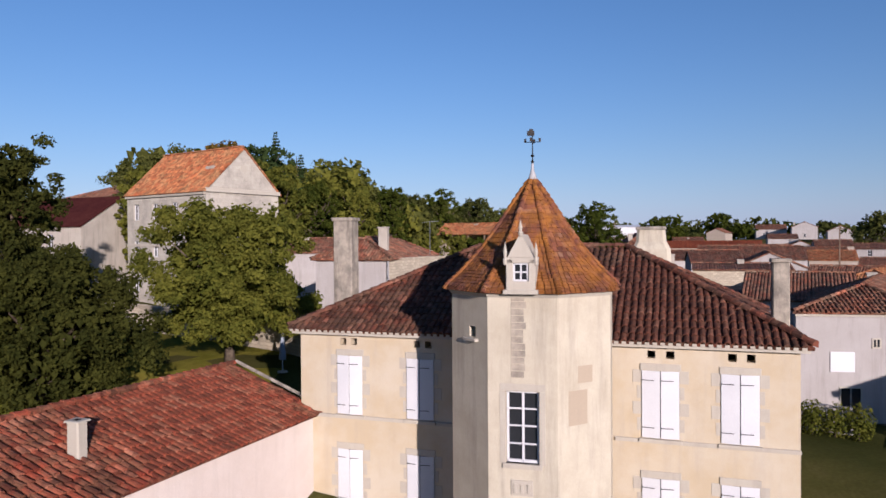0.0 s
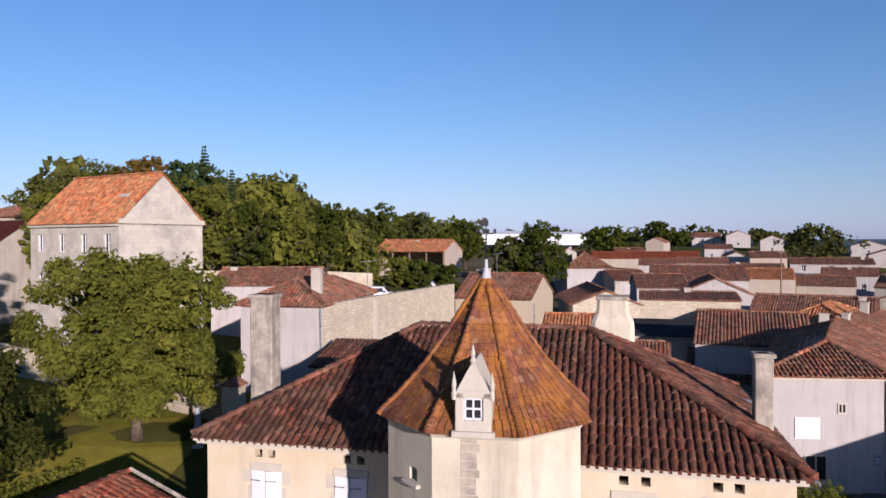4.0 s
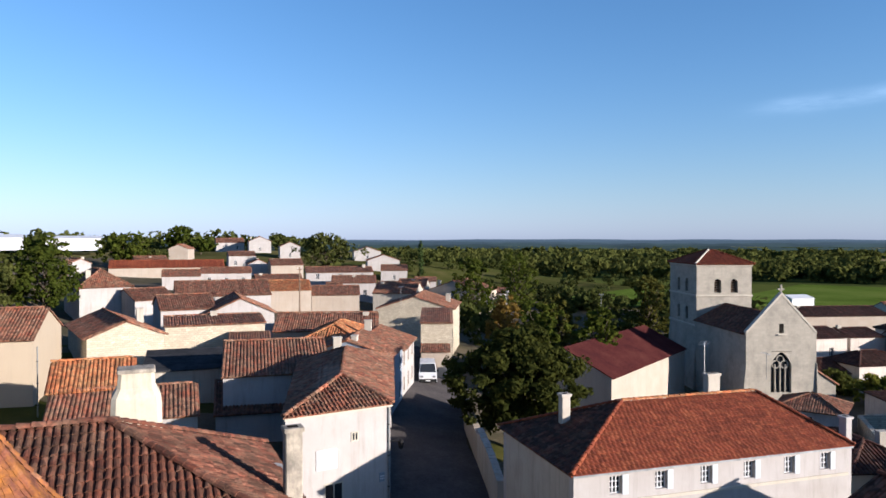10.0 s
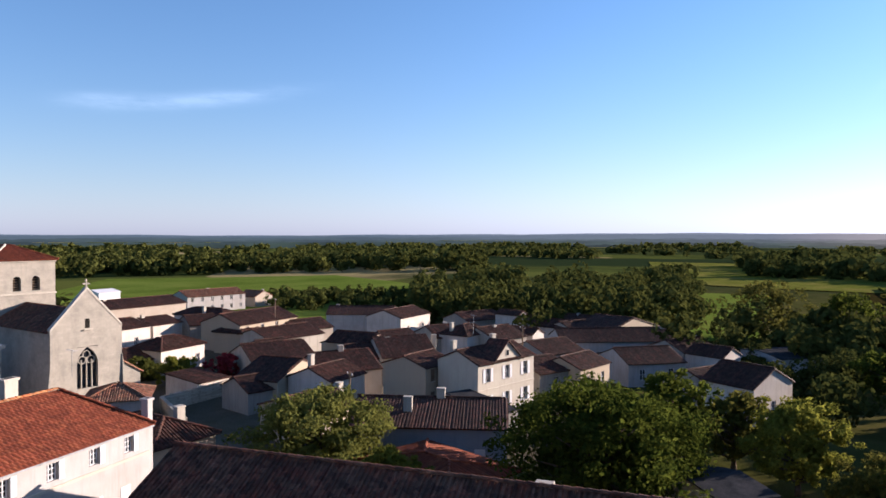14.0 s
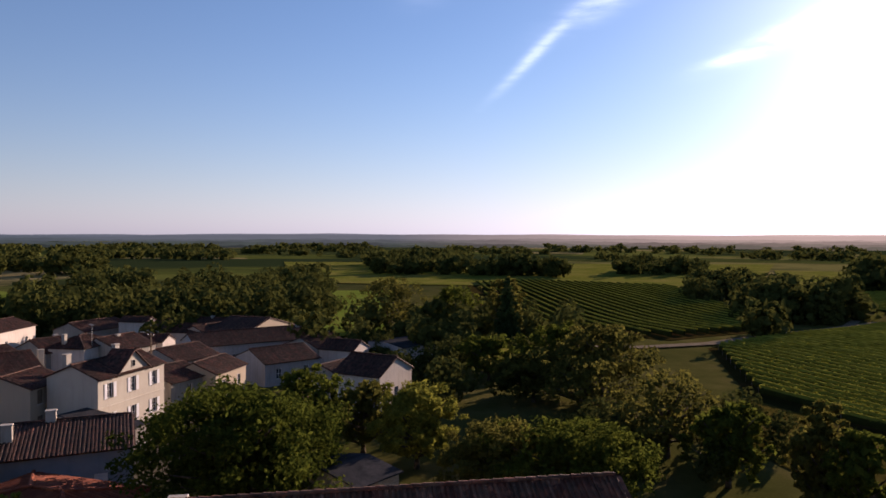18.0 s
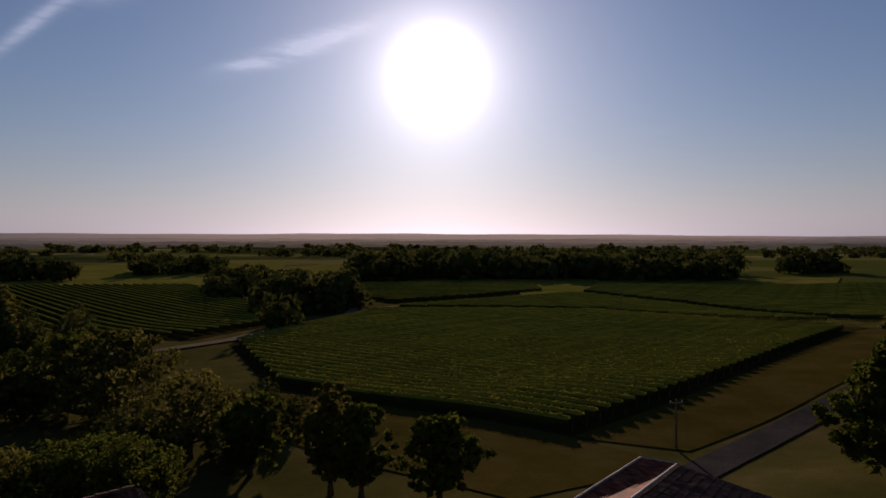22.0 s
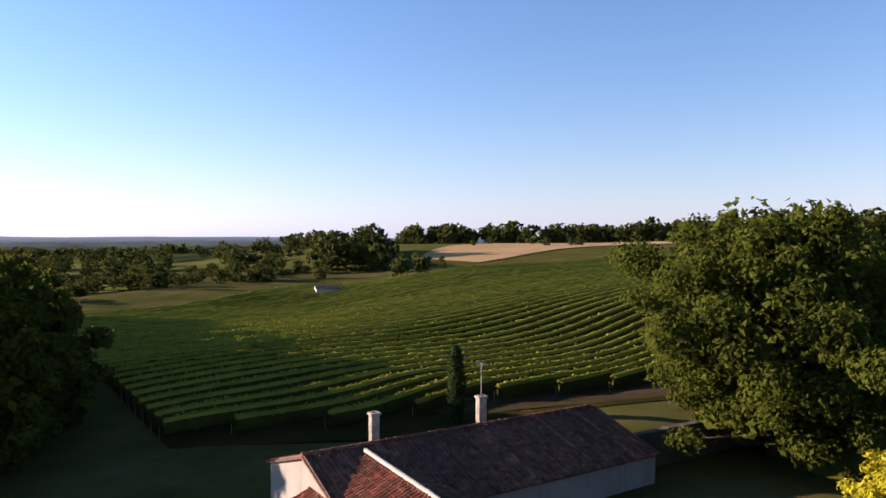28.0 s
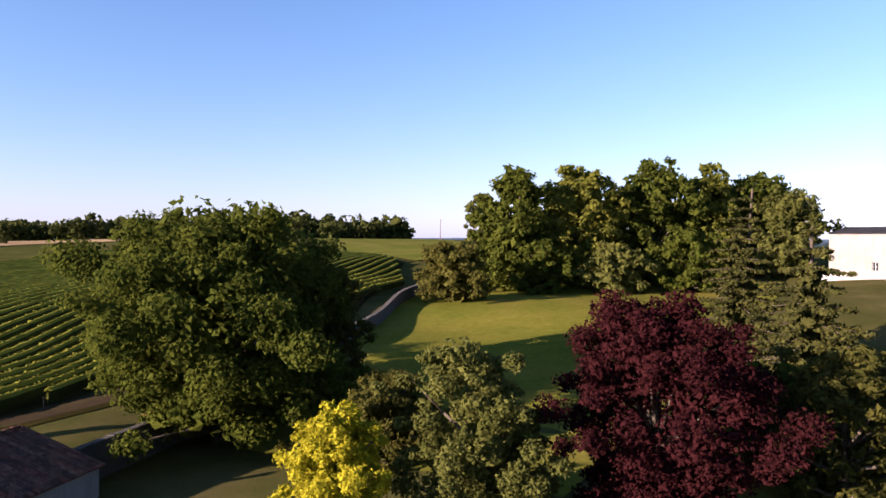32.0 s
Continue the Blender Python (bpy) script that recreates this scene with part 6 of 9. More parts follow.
tree("tall leafy park tree at the lawn's end", -110.6, 51.5, 22.2, 8.04, 0.2, LEAF_OAK, clumps=150, leaves=8400, size=0.372, seed=22, trunk=0.4)
tree("tall leafy park tree at the lawn's end", -110.3, 62.9, 19.8, 6.33, 0.2, LEAF_BRIGHT, clumps=150, leaves=8400, size=0.372, seed=23, trunk=0.4)
tree("tall leafy park tree at the lawn's end", -110.7, 71.9, 18.2, 9.02, 0.2, LEAF_OAK, clumps=150, leaves=8400, size=0.372, seed=24, trunk=0.4)
tree("tall leafy tree at the back of the park", -126.9, 36.2, 18.0, 9.02, 0.2, LEAF_OAK, clumps=120, leaves=4600, size=0.471, seed=200, trunk=0.4)
tree("tall leafy tree at the back of the park", -128.1, 42.6, 16.5, 8.68, 0.2, LEAF_BRIGHT, clumps=120, leaves=4600, size=0.471, seed=201, trunk=0.4)
tree("tall leafy tree at the back of the park", -127.4, 53.0, 17.4, 9.43, 0.2, LEAF_OAK, clumps=120, leaves=4600, size=0.471, seed=202, trunk=0.4)
tree("tall leafy tree at the back of the park", -125.4, 64.6, 14.8, 9.64, 0.2, LEAF_BRIGHT, clumps=120, leaves=4600, size=0.471, seed=203, trunk=0.4)
tree("tall leafy tree at the back of the park", -123.8, 73.5, 15.3, 8.68, 0.2, LEAF_OAK, clumps=120, leaves=4600, size=0.471, seed=204, trunk=0.4)
tree("tall leafy tree at the back of the park", -121.9, 82.1, 14.4, 6.50, 0.2, LEAF_BRIGHT, clumps=120, leaves=4600, size=0.471, seed=205, trunk=0.4)
tree("dark rounded evergreen at the end of the wall", -94.7, 15.5, 8.8, 6.0, 0.1, LEAF_DARK, clumps=110, leaves=7400, size=0.248, seed=30)
tree("dark cypress beside the lodge", -48.4, -31.9, 6.6, 0.72, 0.2, LEAF_CYPRESS, clumps=60, leaves=11200, size=0.1, seed=31, form='column', trunk=0.15, name='cypress')
tree("large dark oak standing by the lane", -21.3, -52.9, 15.8, 5.73, 1.0, LEAF_OAK, clumps=160, leaves=19500, size=0.228, seed=33, trunk=0.5)
tree("leafy dark tree by the lane", -14.8, -54.6, 10.4, 4.4, 1.4, LEAF_OAK, clumps=150, leaves=18000, size=0.228, seed=34, trunk=0.4)
tree("dark tree in deep shade by the lane", -25.5, -58.0, 15.6, 5.0, 0.8, LEAF_OAK, clumps=120, leaves=12000, size=0.25, seed=35, trunk=0.4)
tree("tall dark tree in the row along the lane", -22, -60, 13.5, 7.2, 0.5, LEAF_DARK, group="trees along the lane", clumps=90, leaves=7000, size=0.36, seed=160, trunk=0.4)
tree("tall dark tree in the row along the lane", -32, -75, 14, 7.2, 0.5, LEAF_DARK, group="trees along the lane", clumps=90, leaves=4300, size=0.446, seed=161, trunk=0.4)
tree("tall dark tree in the row along the lane", -29, -88, 13.5, 7.2, 0.5, LEAF_DARK, group="trees along the lane", clumps=90, leaves=4300, size=0.446, seed=162, trunk=0.4)
tree("tall dark tree in the row along the lane", -38, -90, 14.6, 7.2, 0.5, LEAF_DARK, group="trees along the lane", clumps=90, leaves=4300, size=0.446, seed=163, trunk=0.4)
tree("tall dark tree in the row along the lane", -43, -103, 14.8, 7.2, 0.5, LEAF_DARK, group="trees along the lane", clumps=90, leaves=4300, size=0.446, seed=164, trunk=0.4)
tree("tall dark tree in the row along the lane", -48, -116, 14.8, 7.2, 0.5, LEAF_DARK, group="trees along the lane", clumps=90, leaves=4300, size=0.446, seed=165, trunk=0.4)
tree("tall dark tree in the row along the lane", -54, -129, 14.5, 7.2, 0.5, LEAF_DARK, group="trees along the lane", clumps=90, leaves=4300, size=0.446, seed=166, trunk=0.4)
tree("tall dark tree in the row along the lane", -60, -143, 14, 7.2, 0.5, LEAF_DARK, group="trees along the lane", clumps=90, leaves=4300, size=0.446, seed=167, trunk=0.4)
tree("tall dark tree in the row along the lane", -28, -63, 12.5, 7.2, 0.5, LEAF_DARK, group="trees along the lane", clumps=90, leaves=7000, size=0.36, seed=168, trunk=0.4)
tree("broad bright green walnut tree", 45.7, -14.6, 9.2, 7.33, 1.5, LEAF_OAK, clumps=165, leaves=19500, size=0.148, seed=40, trunk=0.4)
tree("leafy tree among the gardens", 57.2, -24.0, 7.6, 3.74, 1.5, LEAF_OAK, clumps=90, leaves=3100, size=0.2, seed=41)
tree("yellow-green garden tree near the lane", 47.6, -29.4, 7.1, 3.83, 1.4, LEAF_BRIGHT, clumps=90, leaves=11000, size=0.125, seed=42)
tree("dense dark garden tree below the village", 53.3, -27.5, 6.6, 3.38, 1.3, LEAF_DARK, clumps=75, leaves=2500, size=0.2, seed=43)
tree("rounded garden tree in shade", 39.2, -31.0, 5.6, 4.82, 1.1, LEAF_DARK, clumps=90, leaves=11000, size=0.125, seed=44)
tree("olive-green bushy garden tree in the sun", 34.2, -33.7, 6.3, 5.40, 1.3, LEAF_OAK, clumps=105, leaves=13000, size=0.125, seed=45)
tree("grey-green willow-like tree by the barn", 49.8, 4.7, 8.2, 5.43, 1.6, LEAF_OLIVE, clumps=120, leaves=13500, size=0.137, seed=46)
tree("bright young tree by the barn", 44.0, -0.2, 5.6, 2.48, 1.1, LEAF_BRIGHT, clumps=60, leaves=6500, size=0.11, seed=47)
tree("tree in the wooded gardens below the village", 130.8, -73.4, 13.3, 7.84, 3.0, LEAF_DARK, clumps=75, leaves=3400, size=0.243, seed=50)
tree("tree in the wooded gardens below the village", 115.1, -79.7, 11.8, 5.63, 2.7, LEAF_OAK, clumps=75, leaves=3400, size=0.243, seed=51)
tree("tree in the wooded gardens below the village", 101.1, -81.8, 13.6, 4.18, 3.1, LEAF_DARK, clumps=75, leaves=3400, size=0.243, seed=52)
tree("tree in the wooded gardens below the village", 65.8, -61.4, 8.6, 5.07, 2.0, LEAF_OAK, clumps=75, leaves=3400, size=0.243, seed=53)
tree("tree in the wooded gardens below the village", 58.3, -61.8, 9.2, 6.15, 2.1, LEAF_DARK, clumps=75, leaves=3400, size=0.243, seed=54)
tree("tree in the wooded gardens below the village", 75.3, -57.9, 6.3, 4.58, 1.4, LEAF_OAK, clumps=75, leaves=3400, size=0.243, seed=55)
tree("tree in the wooded gardens below the village", 60.2, -52.6, 6.0, 5.15, 1.4, LEAF_DARK, clumps=75, leaves=3400, size=0.243, seed=56)
tree("dark tree at the edge of the vineyard", 38.5, -48.6, 7.7, 4.98, 1.5, LEAF_DARK, clumps=75, leaves=2500, size=0.19, seed=60)
tree("dark tree at the edge of the vineyard", 31.3, -46.5, 6.7, 3.15, 1.3, LEAF_OAK, clumps=75, leaves=3700, size=0.19, seed=61)
tree("dark tree at the edge of the vineyard", 23.2, -44.3, 8.0, 2.21, 1.6, LEAF_DARK, clumps=75, leaves=3700, size=0.19, seed=62)
tree("dark tree at the edge of the vineyard", 20.4, -43.4, 7.3, 2.12, 1.5, LEAF_OAK, clumps=75, leaves=3700, size=0.19, seed=63)
tree("dark tree at the edge of the vineyard", 52.4, -53.7, 6.5, 6.03, 1.3, LEAF_DARK, clumps=75, leaves=2000, size=0.21, seed=64)
tree("dark tree at the edge of the vineyard", 14.8, -43.5, 6.2, 2.96, 1.2, LEAF_OAK, clumps=75, leaves=3700, size=0.19, seed=65)
tree("olive-green tree rising behind the tall house", -36.5, 86.4, 14.6, 6.5, 2.6, LEAF_OLIVE, clumps=120, leaves=8700, size=0.211, seed=220)
tree("olive-brown tree rising behind the tall house", -30.5, 90.0, 15.6, 5.5, 3.0, LEAF_RUST, clumps=120, leaves=8700, size=0.211, seed=221)
tree("dark spreading cedar behind the tall house", -25.5, 92.5, 15.5, 4.6, 5.0, LEAF_CYPRESS, clumps=100, leaves=4300, size=0.248, seed=222)
tree("tall pointed spruce above the wooded slope", -24.6, 97.0, 17.5, 2.6, 3.0, LEAF_CYPRESS, clumps=90, leaves=3700, size=0.198, seed=223, form='cone')
tree("tall pointed spruce above the wooded slope", -21.4, 99.0, 14.5, 2.4, 3.0, LEAF_CYPRESS, clumps=90, leaves=4000, size=0.177, seed=224, form='cone')
tree("leafy bush before the open barn", 1.6, 96.0, 4.6, 2.6, 0.2, LEAF_BRIGHT, clumps=60, leaves=4000, size=0.155, seed=225, form='bush', name='shrub')
tree("leafy bush before the open barn", -2.4, 97.5, 4.2, 2.0, 0.2, LEAF_BRIGHT, clumps=60, leaves=3200, size=0.155, seed=226, form='bush', name='shrub')
tree("dark bush before the open barn", 4.3, 94.0, 4.4, 2.3, 0.2, LEAF_OAK, clumps=60, leaves=4000, size=0.155, seed=227, form='bush', name='shrub')
tree("dark bush before the open barn", 8.6, 95.0, 4.0, 2.0, 0.2, LEAF_OAK, clumps=60, leaves=3200, size=0.155, seed=228, form='bush', name='shrub')
tree("round dense dark lime tree by the street", 41.9, 37.4, 10.3, 4.9, 2.0, LEAF_YEW, clumps=150, leaves=16500, size=0.193, seed=70, trunk=0.4)
tree("large leafy fig-like tree by the garden wall", -13.3, 37.1, 9.9, 4.9, 1.6, LEAF_BRIGHT, clumps=130, leaves=41400, size=0.112, seed=71, trunk=0.3)
tree("dark spreading oak on the lawn", -19.9, 29.0, 8.3, 4.5, 0.8, LEAF_YEW, clumps=150, leaves=25200, size=0.12, seed=72, trunk=0.35)
tree("tall dark tree at the lawn's edge", -28.1, 39.1, 14.4, 4.39, 1.5, LEAF_YEW, clumps=150, leaves=15000, size=0.148, seed=73, trunk=0.4)
tree("leafy tree on the wooded slope behind the house", -21.0, 84.7, 12.4, 4.07, 2.5, LEAF_BRIGHT, clumps=75, leaves=5900, size=0.18, seed=80)
tree("leafy tree on the wooded slope behind the house", -17.3, 88.5, 10.5, 4.20, 2.1, LEAF_OAK, clumps=75, leaves=5900, size=0.18, seed=81)
tree("leafy tree on the wooded slope behind the house", -13.2, 94.2, 9.7, 4.02, 1.9, LEAF_BRIGHT, clumps=75, leaves=5900, size=0.18, seed=82)
tree("leafy tree on the wooded slope behind the house", -8.4, 99.7, 10.6, 3.38, 2.1, LEAF_OAK, clumps=75, leaves=5900, size=0.18, seed=83)
tree("leafy tree on the wooded slope behind the house", -26.4, 91.6, 12.6, 4.82, 2.5, LEAF_BRIGHT, clumps=75, leaves=5900, size=0.18, seed=84)
tree("leafy tree on the wooded slope behind the house", -30.6, 77.7, 15.5, 3.18, 3.1, LEAF_OAK, clumps=75, leaves=5900, size=0.18, seed=85)
tree("leafy tree on the wooded slope behind the house", -33.6, 72.2, 13.8, 2.36, 2.8, LEAF_BRIGHT, clumps=75, leaves=5900, size=0.18, seed=86)
tree("leafy tree beyond the village roofs", -11.0, 119.8, 12.5, 4.82, 2.5, LEAF_OAK, clumps=67, leaves=3400, size=0.243, seed=90)
tree("leafy tree beyond the village roofs", -6.7, 125.1, 12.2, 5.02, 2.4, LEAF_WOODS, clumps=67, leaves=3400, size=0.243, seed=91)
tree("leafy tree beyond the village roofs", -0.9, 130.3, 13.1, 5.23, 2.6, LEAF_OAK, clumps=67, leaves=3400, size=0.243, seed=92)
tree("leafy tree beyond the village roofs", 6.6, 135.1, 12.5, 5.43, 2.5, LEAF_WOODS, clumps=67, leaves=3400, size=0.243, seed=93)
tree("leafy tree beyond the village roofs", 17.1, 149.3, 11.6, 5.43, 2.3, LEAF_OAK, clumps=67, leaves=3400, size=0.243, seed=94)
tree("leafy tree beyond the village roofs", -14.7, 114.3, 12.4, 4.16, 2.5, LEAF_WOODS, clumps=67, leaves=3400, size=0.243, seed=95)
tree("leafy tree beyond the village roofs", 24.0, 107.6, 12.7, 5.31, 2.5, LEAF_OAK, clumps=67, leaves=3400, size=0.243, seed=96)
tree("leafy tree beyond the village roofs", 19.1, 108.6, 8.7, 3.54, 1.7, LEAF_WOODS, clumps=67, leaves=3400, size=0.243, seed=97)
tree("leafy tree beyond the village roofs", 70.6, 219.1, 11.9, 8.32, 2.4, LEAF_OAK, clumps=67, leaves=1200, size=0.553, seed=98)
tree("leafy tree beyond the village roofs", 124.3, 193.7, 14.4, 10.17, 2.9, LEAF_WOODS, clumps=67, leaves=1200, size=0.553, seed=99)
tree("leafy tree beyond the village roofs", 5.9, 100.1, 3.6, 2.57, 0.7, LEAF_OAK, clumps=67, leaves=1200, size=0.332, seed=100)
tree("leafy tree beyond the village roofs", 2.7, 98.2, 3.2, 2.21, 0.6, LEAF_WOODS, clumps=67, leaves=1200, size=0.332, seed=101)
tree("leafy tree beyond the village roofs", 121.2, 307.1, 12.4, 7.43, 2.5, LEAF_OAK, clumps=67, leaves=1200, size=0.553, seed=102)
tree("leafy tree beyond the village roofs", 84.3, 235.6, 4.7, 5.02, 0.9, LEAF_WOODS, clumps=67, leaves=1200, size=0.553, seed=103)
tree("leafy tree beyond the village roofs", 118.0, 276.0, 7.3, 4.82, 1.5, LEAF_OAK, clumps=67, leaves=1200, size=0.553, seed=104)
tree("slim dark cypress beyond the village", 148.9, 175.4, 15.0, 1.1, 3.0, LEAF_CYPRESS, clumps=36, leaves=600, size=0.276, seed=110, form='column', name='cypress')
tree("tree in the gardens beside the church", 68.8, 58.1, 12.3, 3.62, 2.5, LEAF_OAK, clumps=75, leaves=3400, size=0.221, seed=120)
tree("tree in the gardens beside the church", 69.7, 64.7, 11.1, 3.06, 2.2, LEAF_RUST, clumps=75, leaves=3400, size=0.221, seed=121)
tree("tree in the gardens beside the church", 69.2, 49.5, 12.8, 3.08, 2.6, LEAF_OAK, clumps=75, leaves=3400, size=0.221, seed=122)
tree("tree in the gardens beside the church", 86.4, 68.2, 12.5, 3.54, 2.5, LEAF_DARK, clumps=75, leaves=3400, size=0.221, seed=123)
tree("tree in the gardens beside the church", 98.1, 100.0, 14.4, 4.50, 2.9, LEAF_OAK, clumps=75, leaves=3400, size=0.221, seed=124)
tree("tree in the gardens beside the church", 102.0, 63.4, 15.6, 3.86, 3.1, LEAF_DARK, clumps=75, leaves=3400, size=0.221, seed=125)
tree("tree in the gardens beside the church", 119.0, 107.0, 15.3, 5.15, 3.1, LEAF_OAK, clumps=75, leaves=3400, size=0.221, seed=126)



# ---- landmark buildings ----
def gable_block(parent, name, w, d, h, rise, wall, tile, base=-2.0, holes=(), over=0.25, drop=0.12):
    """Walls and a roof with its ridge running back from the front gable."""
    part(name + "_front", wall_shape(w, h, 0.6, list(holes), base, rise), wall, parent)
    part(name + "_back", wall_shape(w, h, 0.6, [], base, rise - drop).moved(pose(w, d, 0, 0, 0, 180)), wall, parent)
    for m in (pose(w, 0.6, 0, 0, 0, 90), pose(0, d - 0.6, 0, 0, 0, -90)):
        part(name + "_side", wall_shape(d - 1.2, h, 0.6, [], base).moved(m), wall, parent)
    e, r = h + 0.05, h + rise - drop
    sl = [[(-over, d, e - 0.1), (-over, 0.35, e - 0.1), (w / 2, 0.35, r), (w / 2, d, r)], [(w + over, 0.35, e - 0.1), (w + over, d, e - 0.1), (w / 2, d, r), (w / 2, 0.35, r)]]
    rf = part("roof", slab(sl[0], 0.1), tile, parent)
    part("roof_slope", slab(sl[1], 0.1), tile, rf)
    for s in sl:
        part("canal_tiles", canal_tiles(s, 0.28, 0, 0.03, 3, random.Random(5)), tile, rf, kind="stuff")
    return rf


# church
CH = pose(82.0, 37.5, -5.2, 0, 0, -39.7)
church = thing("church", "limestone village church with a traceried gothic west window", "church", CH)
CW, CHH, CR, CL = 8.5, 9.85, 4.6, 15.0
gable_block(church, "nave", CW, CL, CHH, CR, CHURCHSTONE, TILE_OLD, -3.0, [(CW / 2 - 1.25, CW / 2 + 1.25, 2.9, 7.8)], drop=2.3)
cope = Shape()
for sx in (0, 1):
    a, b = Vector((CW * sx, -0.05, CHH + 0.02)), Vector((CW / 2, -0.05, CHH + CR + 0.1))
    cope.solid([a + Vector((0, 0, 0)), a + Vector((0, 0.65, 0)), a + Vector((0, 0.65, 0.3)), a + Vector((0, 0, 0.3))], [b + Vector((0, 0, -0.1)), b + Vector((0, 0.65, -0.1)), b + Vector((0, 0.65, 0.25)), b + Vector((0, 0, 0.25))])
part("gable_coping", cope, DRESSED, church, "weathered stone gable coping")
part("cross", Shape().box(CW / 2 - 0.09, CW / 2 + 0.09, 0.1, 0.28, CHH + CR, CHH + CR + 1.2).box(CW / 2 - 0.4, CW / 2 + 0.4, 0.12, 0.26, CHH + CR + 0.6, CHH + CR + 0.78), CHURCHSTONE, church, "small stone cross on the gable")
# the window: pointed head filled round a hole, with mullions and tracery
gw = part("gothic_window", Shape().box(CW / 2 - 1.25, CW / 2 + 1.25, 0.42, 0.44, 2.9, 7.8), GLASS, church, "tall pointed window with stone tracery")
for sx in (-1, 1):
    pts = []
    for k in range(7):
        t = math.radians(60 * k / 6)
        pts.append((CW / 2 + sx * (2.5 * math.cos(t) - 1.25), 5.64 + 2.42 * math.sin(t)))
    for (x0, z0), (x1, z1) in zip(pts, pts[1:]):
        q = [(x0, z0), (CW / 2 + sx * 1.26, z0), (CW / 2 + sx * 1.26, z1), (x1, z1)]
        part("arch_stone", Shape().solid([(x, 0.004, z) for x, z in q], [(x, 0.5, z) for x, z in q]), CHURCHSTONE, gw)
for dx in (-0.62, 0.0, 0.62):
    part("mullion", Shape().ebox(CW / 2 + dx - 0.07, CW / 2 + dx + 0.07, 0.2, 0.4, 2.9, 6.2 if dx else 6.4, 0.02), CHURCHSTONE, gw)


def stone_ring(cx, cz, r, w, sides=12):
    s = Shape()
    for k in range(sides):
        t0, t1 = 2 * math.pi * k / sides, 2 * math.pi * (k + 1) / sides
        q = [(cx + (r + dw) * math.cos(t), cz + (r + dw) * math.sin(t)) for t, dw in ((t0, 0), (t1, 0), (t1, w), (t0, w))]
        s.solid([(x, 0.22, z) for x, z in q], [(x, 0.38, z) for x, z in q])
    return s


for cx, cz, r in ((-0.52, 6.2, 0.4), (0.52, 6.2, 0.4), (0, 6.85, 0.38)):
    part("tracery_ring", stone_ring(CW / 2 + cx, cz, r, 0.1), CHURCHSTONE, gw)
# no hole in the gable: the slit's darkness is a painted plate
slit = part("slit_window", Shape().box(CW / 2 - 0.28, CW / 2 + 0.28, -0.006, 0.02, 9.95, 11.05), DARK, church, "small slit window painted as a near-black plate")
part("ledge", Shape().ebox(CW / 2 - 0.5, CW / 2 + 0.6, -0.2, 0.1, 9.7, 9.85), DRESSED, slit)
for sx in (-1, 1):
    x0 = -1.1 if sx < 0 else CW
    b = Shape().solid([(x0, -0.5, -3), (x0 + 1.1, -0.5, -3), (x0 + 1.1, 1.2, -3), (x0, 1.2, -3)], [(x0 + (1.08 if sx < 0 else 0), -0.1, 6.4), (x0 + (1.1 if sx < 0 else 0.02), -0.1, 6.4), (x0 + (1.1 if sx < 0 else 0.02), 1.2, 6.4), (x0 + (1.08 if sx < 0 else 0), 1.2, 6.4)])
    part("buttress", b, CHURCHSTONE, church, "sloping corner buttress")
part("side_chapel", Shape().solid([(CW, 1.3, -3), (CW + 3.2, 1.3, -3), (CW + 3.2, 9, -3), (CW, 9, -3)], [(CW, 1.3, 5.6), (CW + 3.2, 1.3, 3.6), (CW + 3.2, 9, 3.6), (CW, 9, 5.6)]), CHURCHSTONE, church)
chroof = [(CW + 3.5, 1.1, 3.55), (CW + 3.5, 9.2, 3.55), (CW, 9.2, 5.85), (CW, 1.1, 5.85)]
ch = part("chapel_roof", slab(chroof, 0.1), TILE_BROWN, church)
part("canal_tiles", canal_tiles(chroof, 0.28, 0, 0.03, 3, random.Random(2)), TILE_BROWN, ch, kind="stuff")
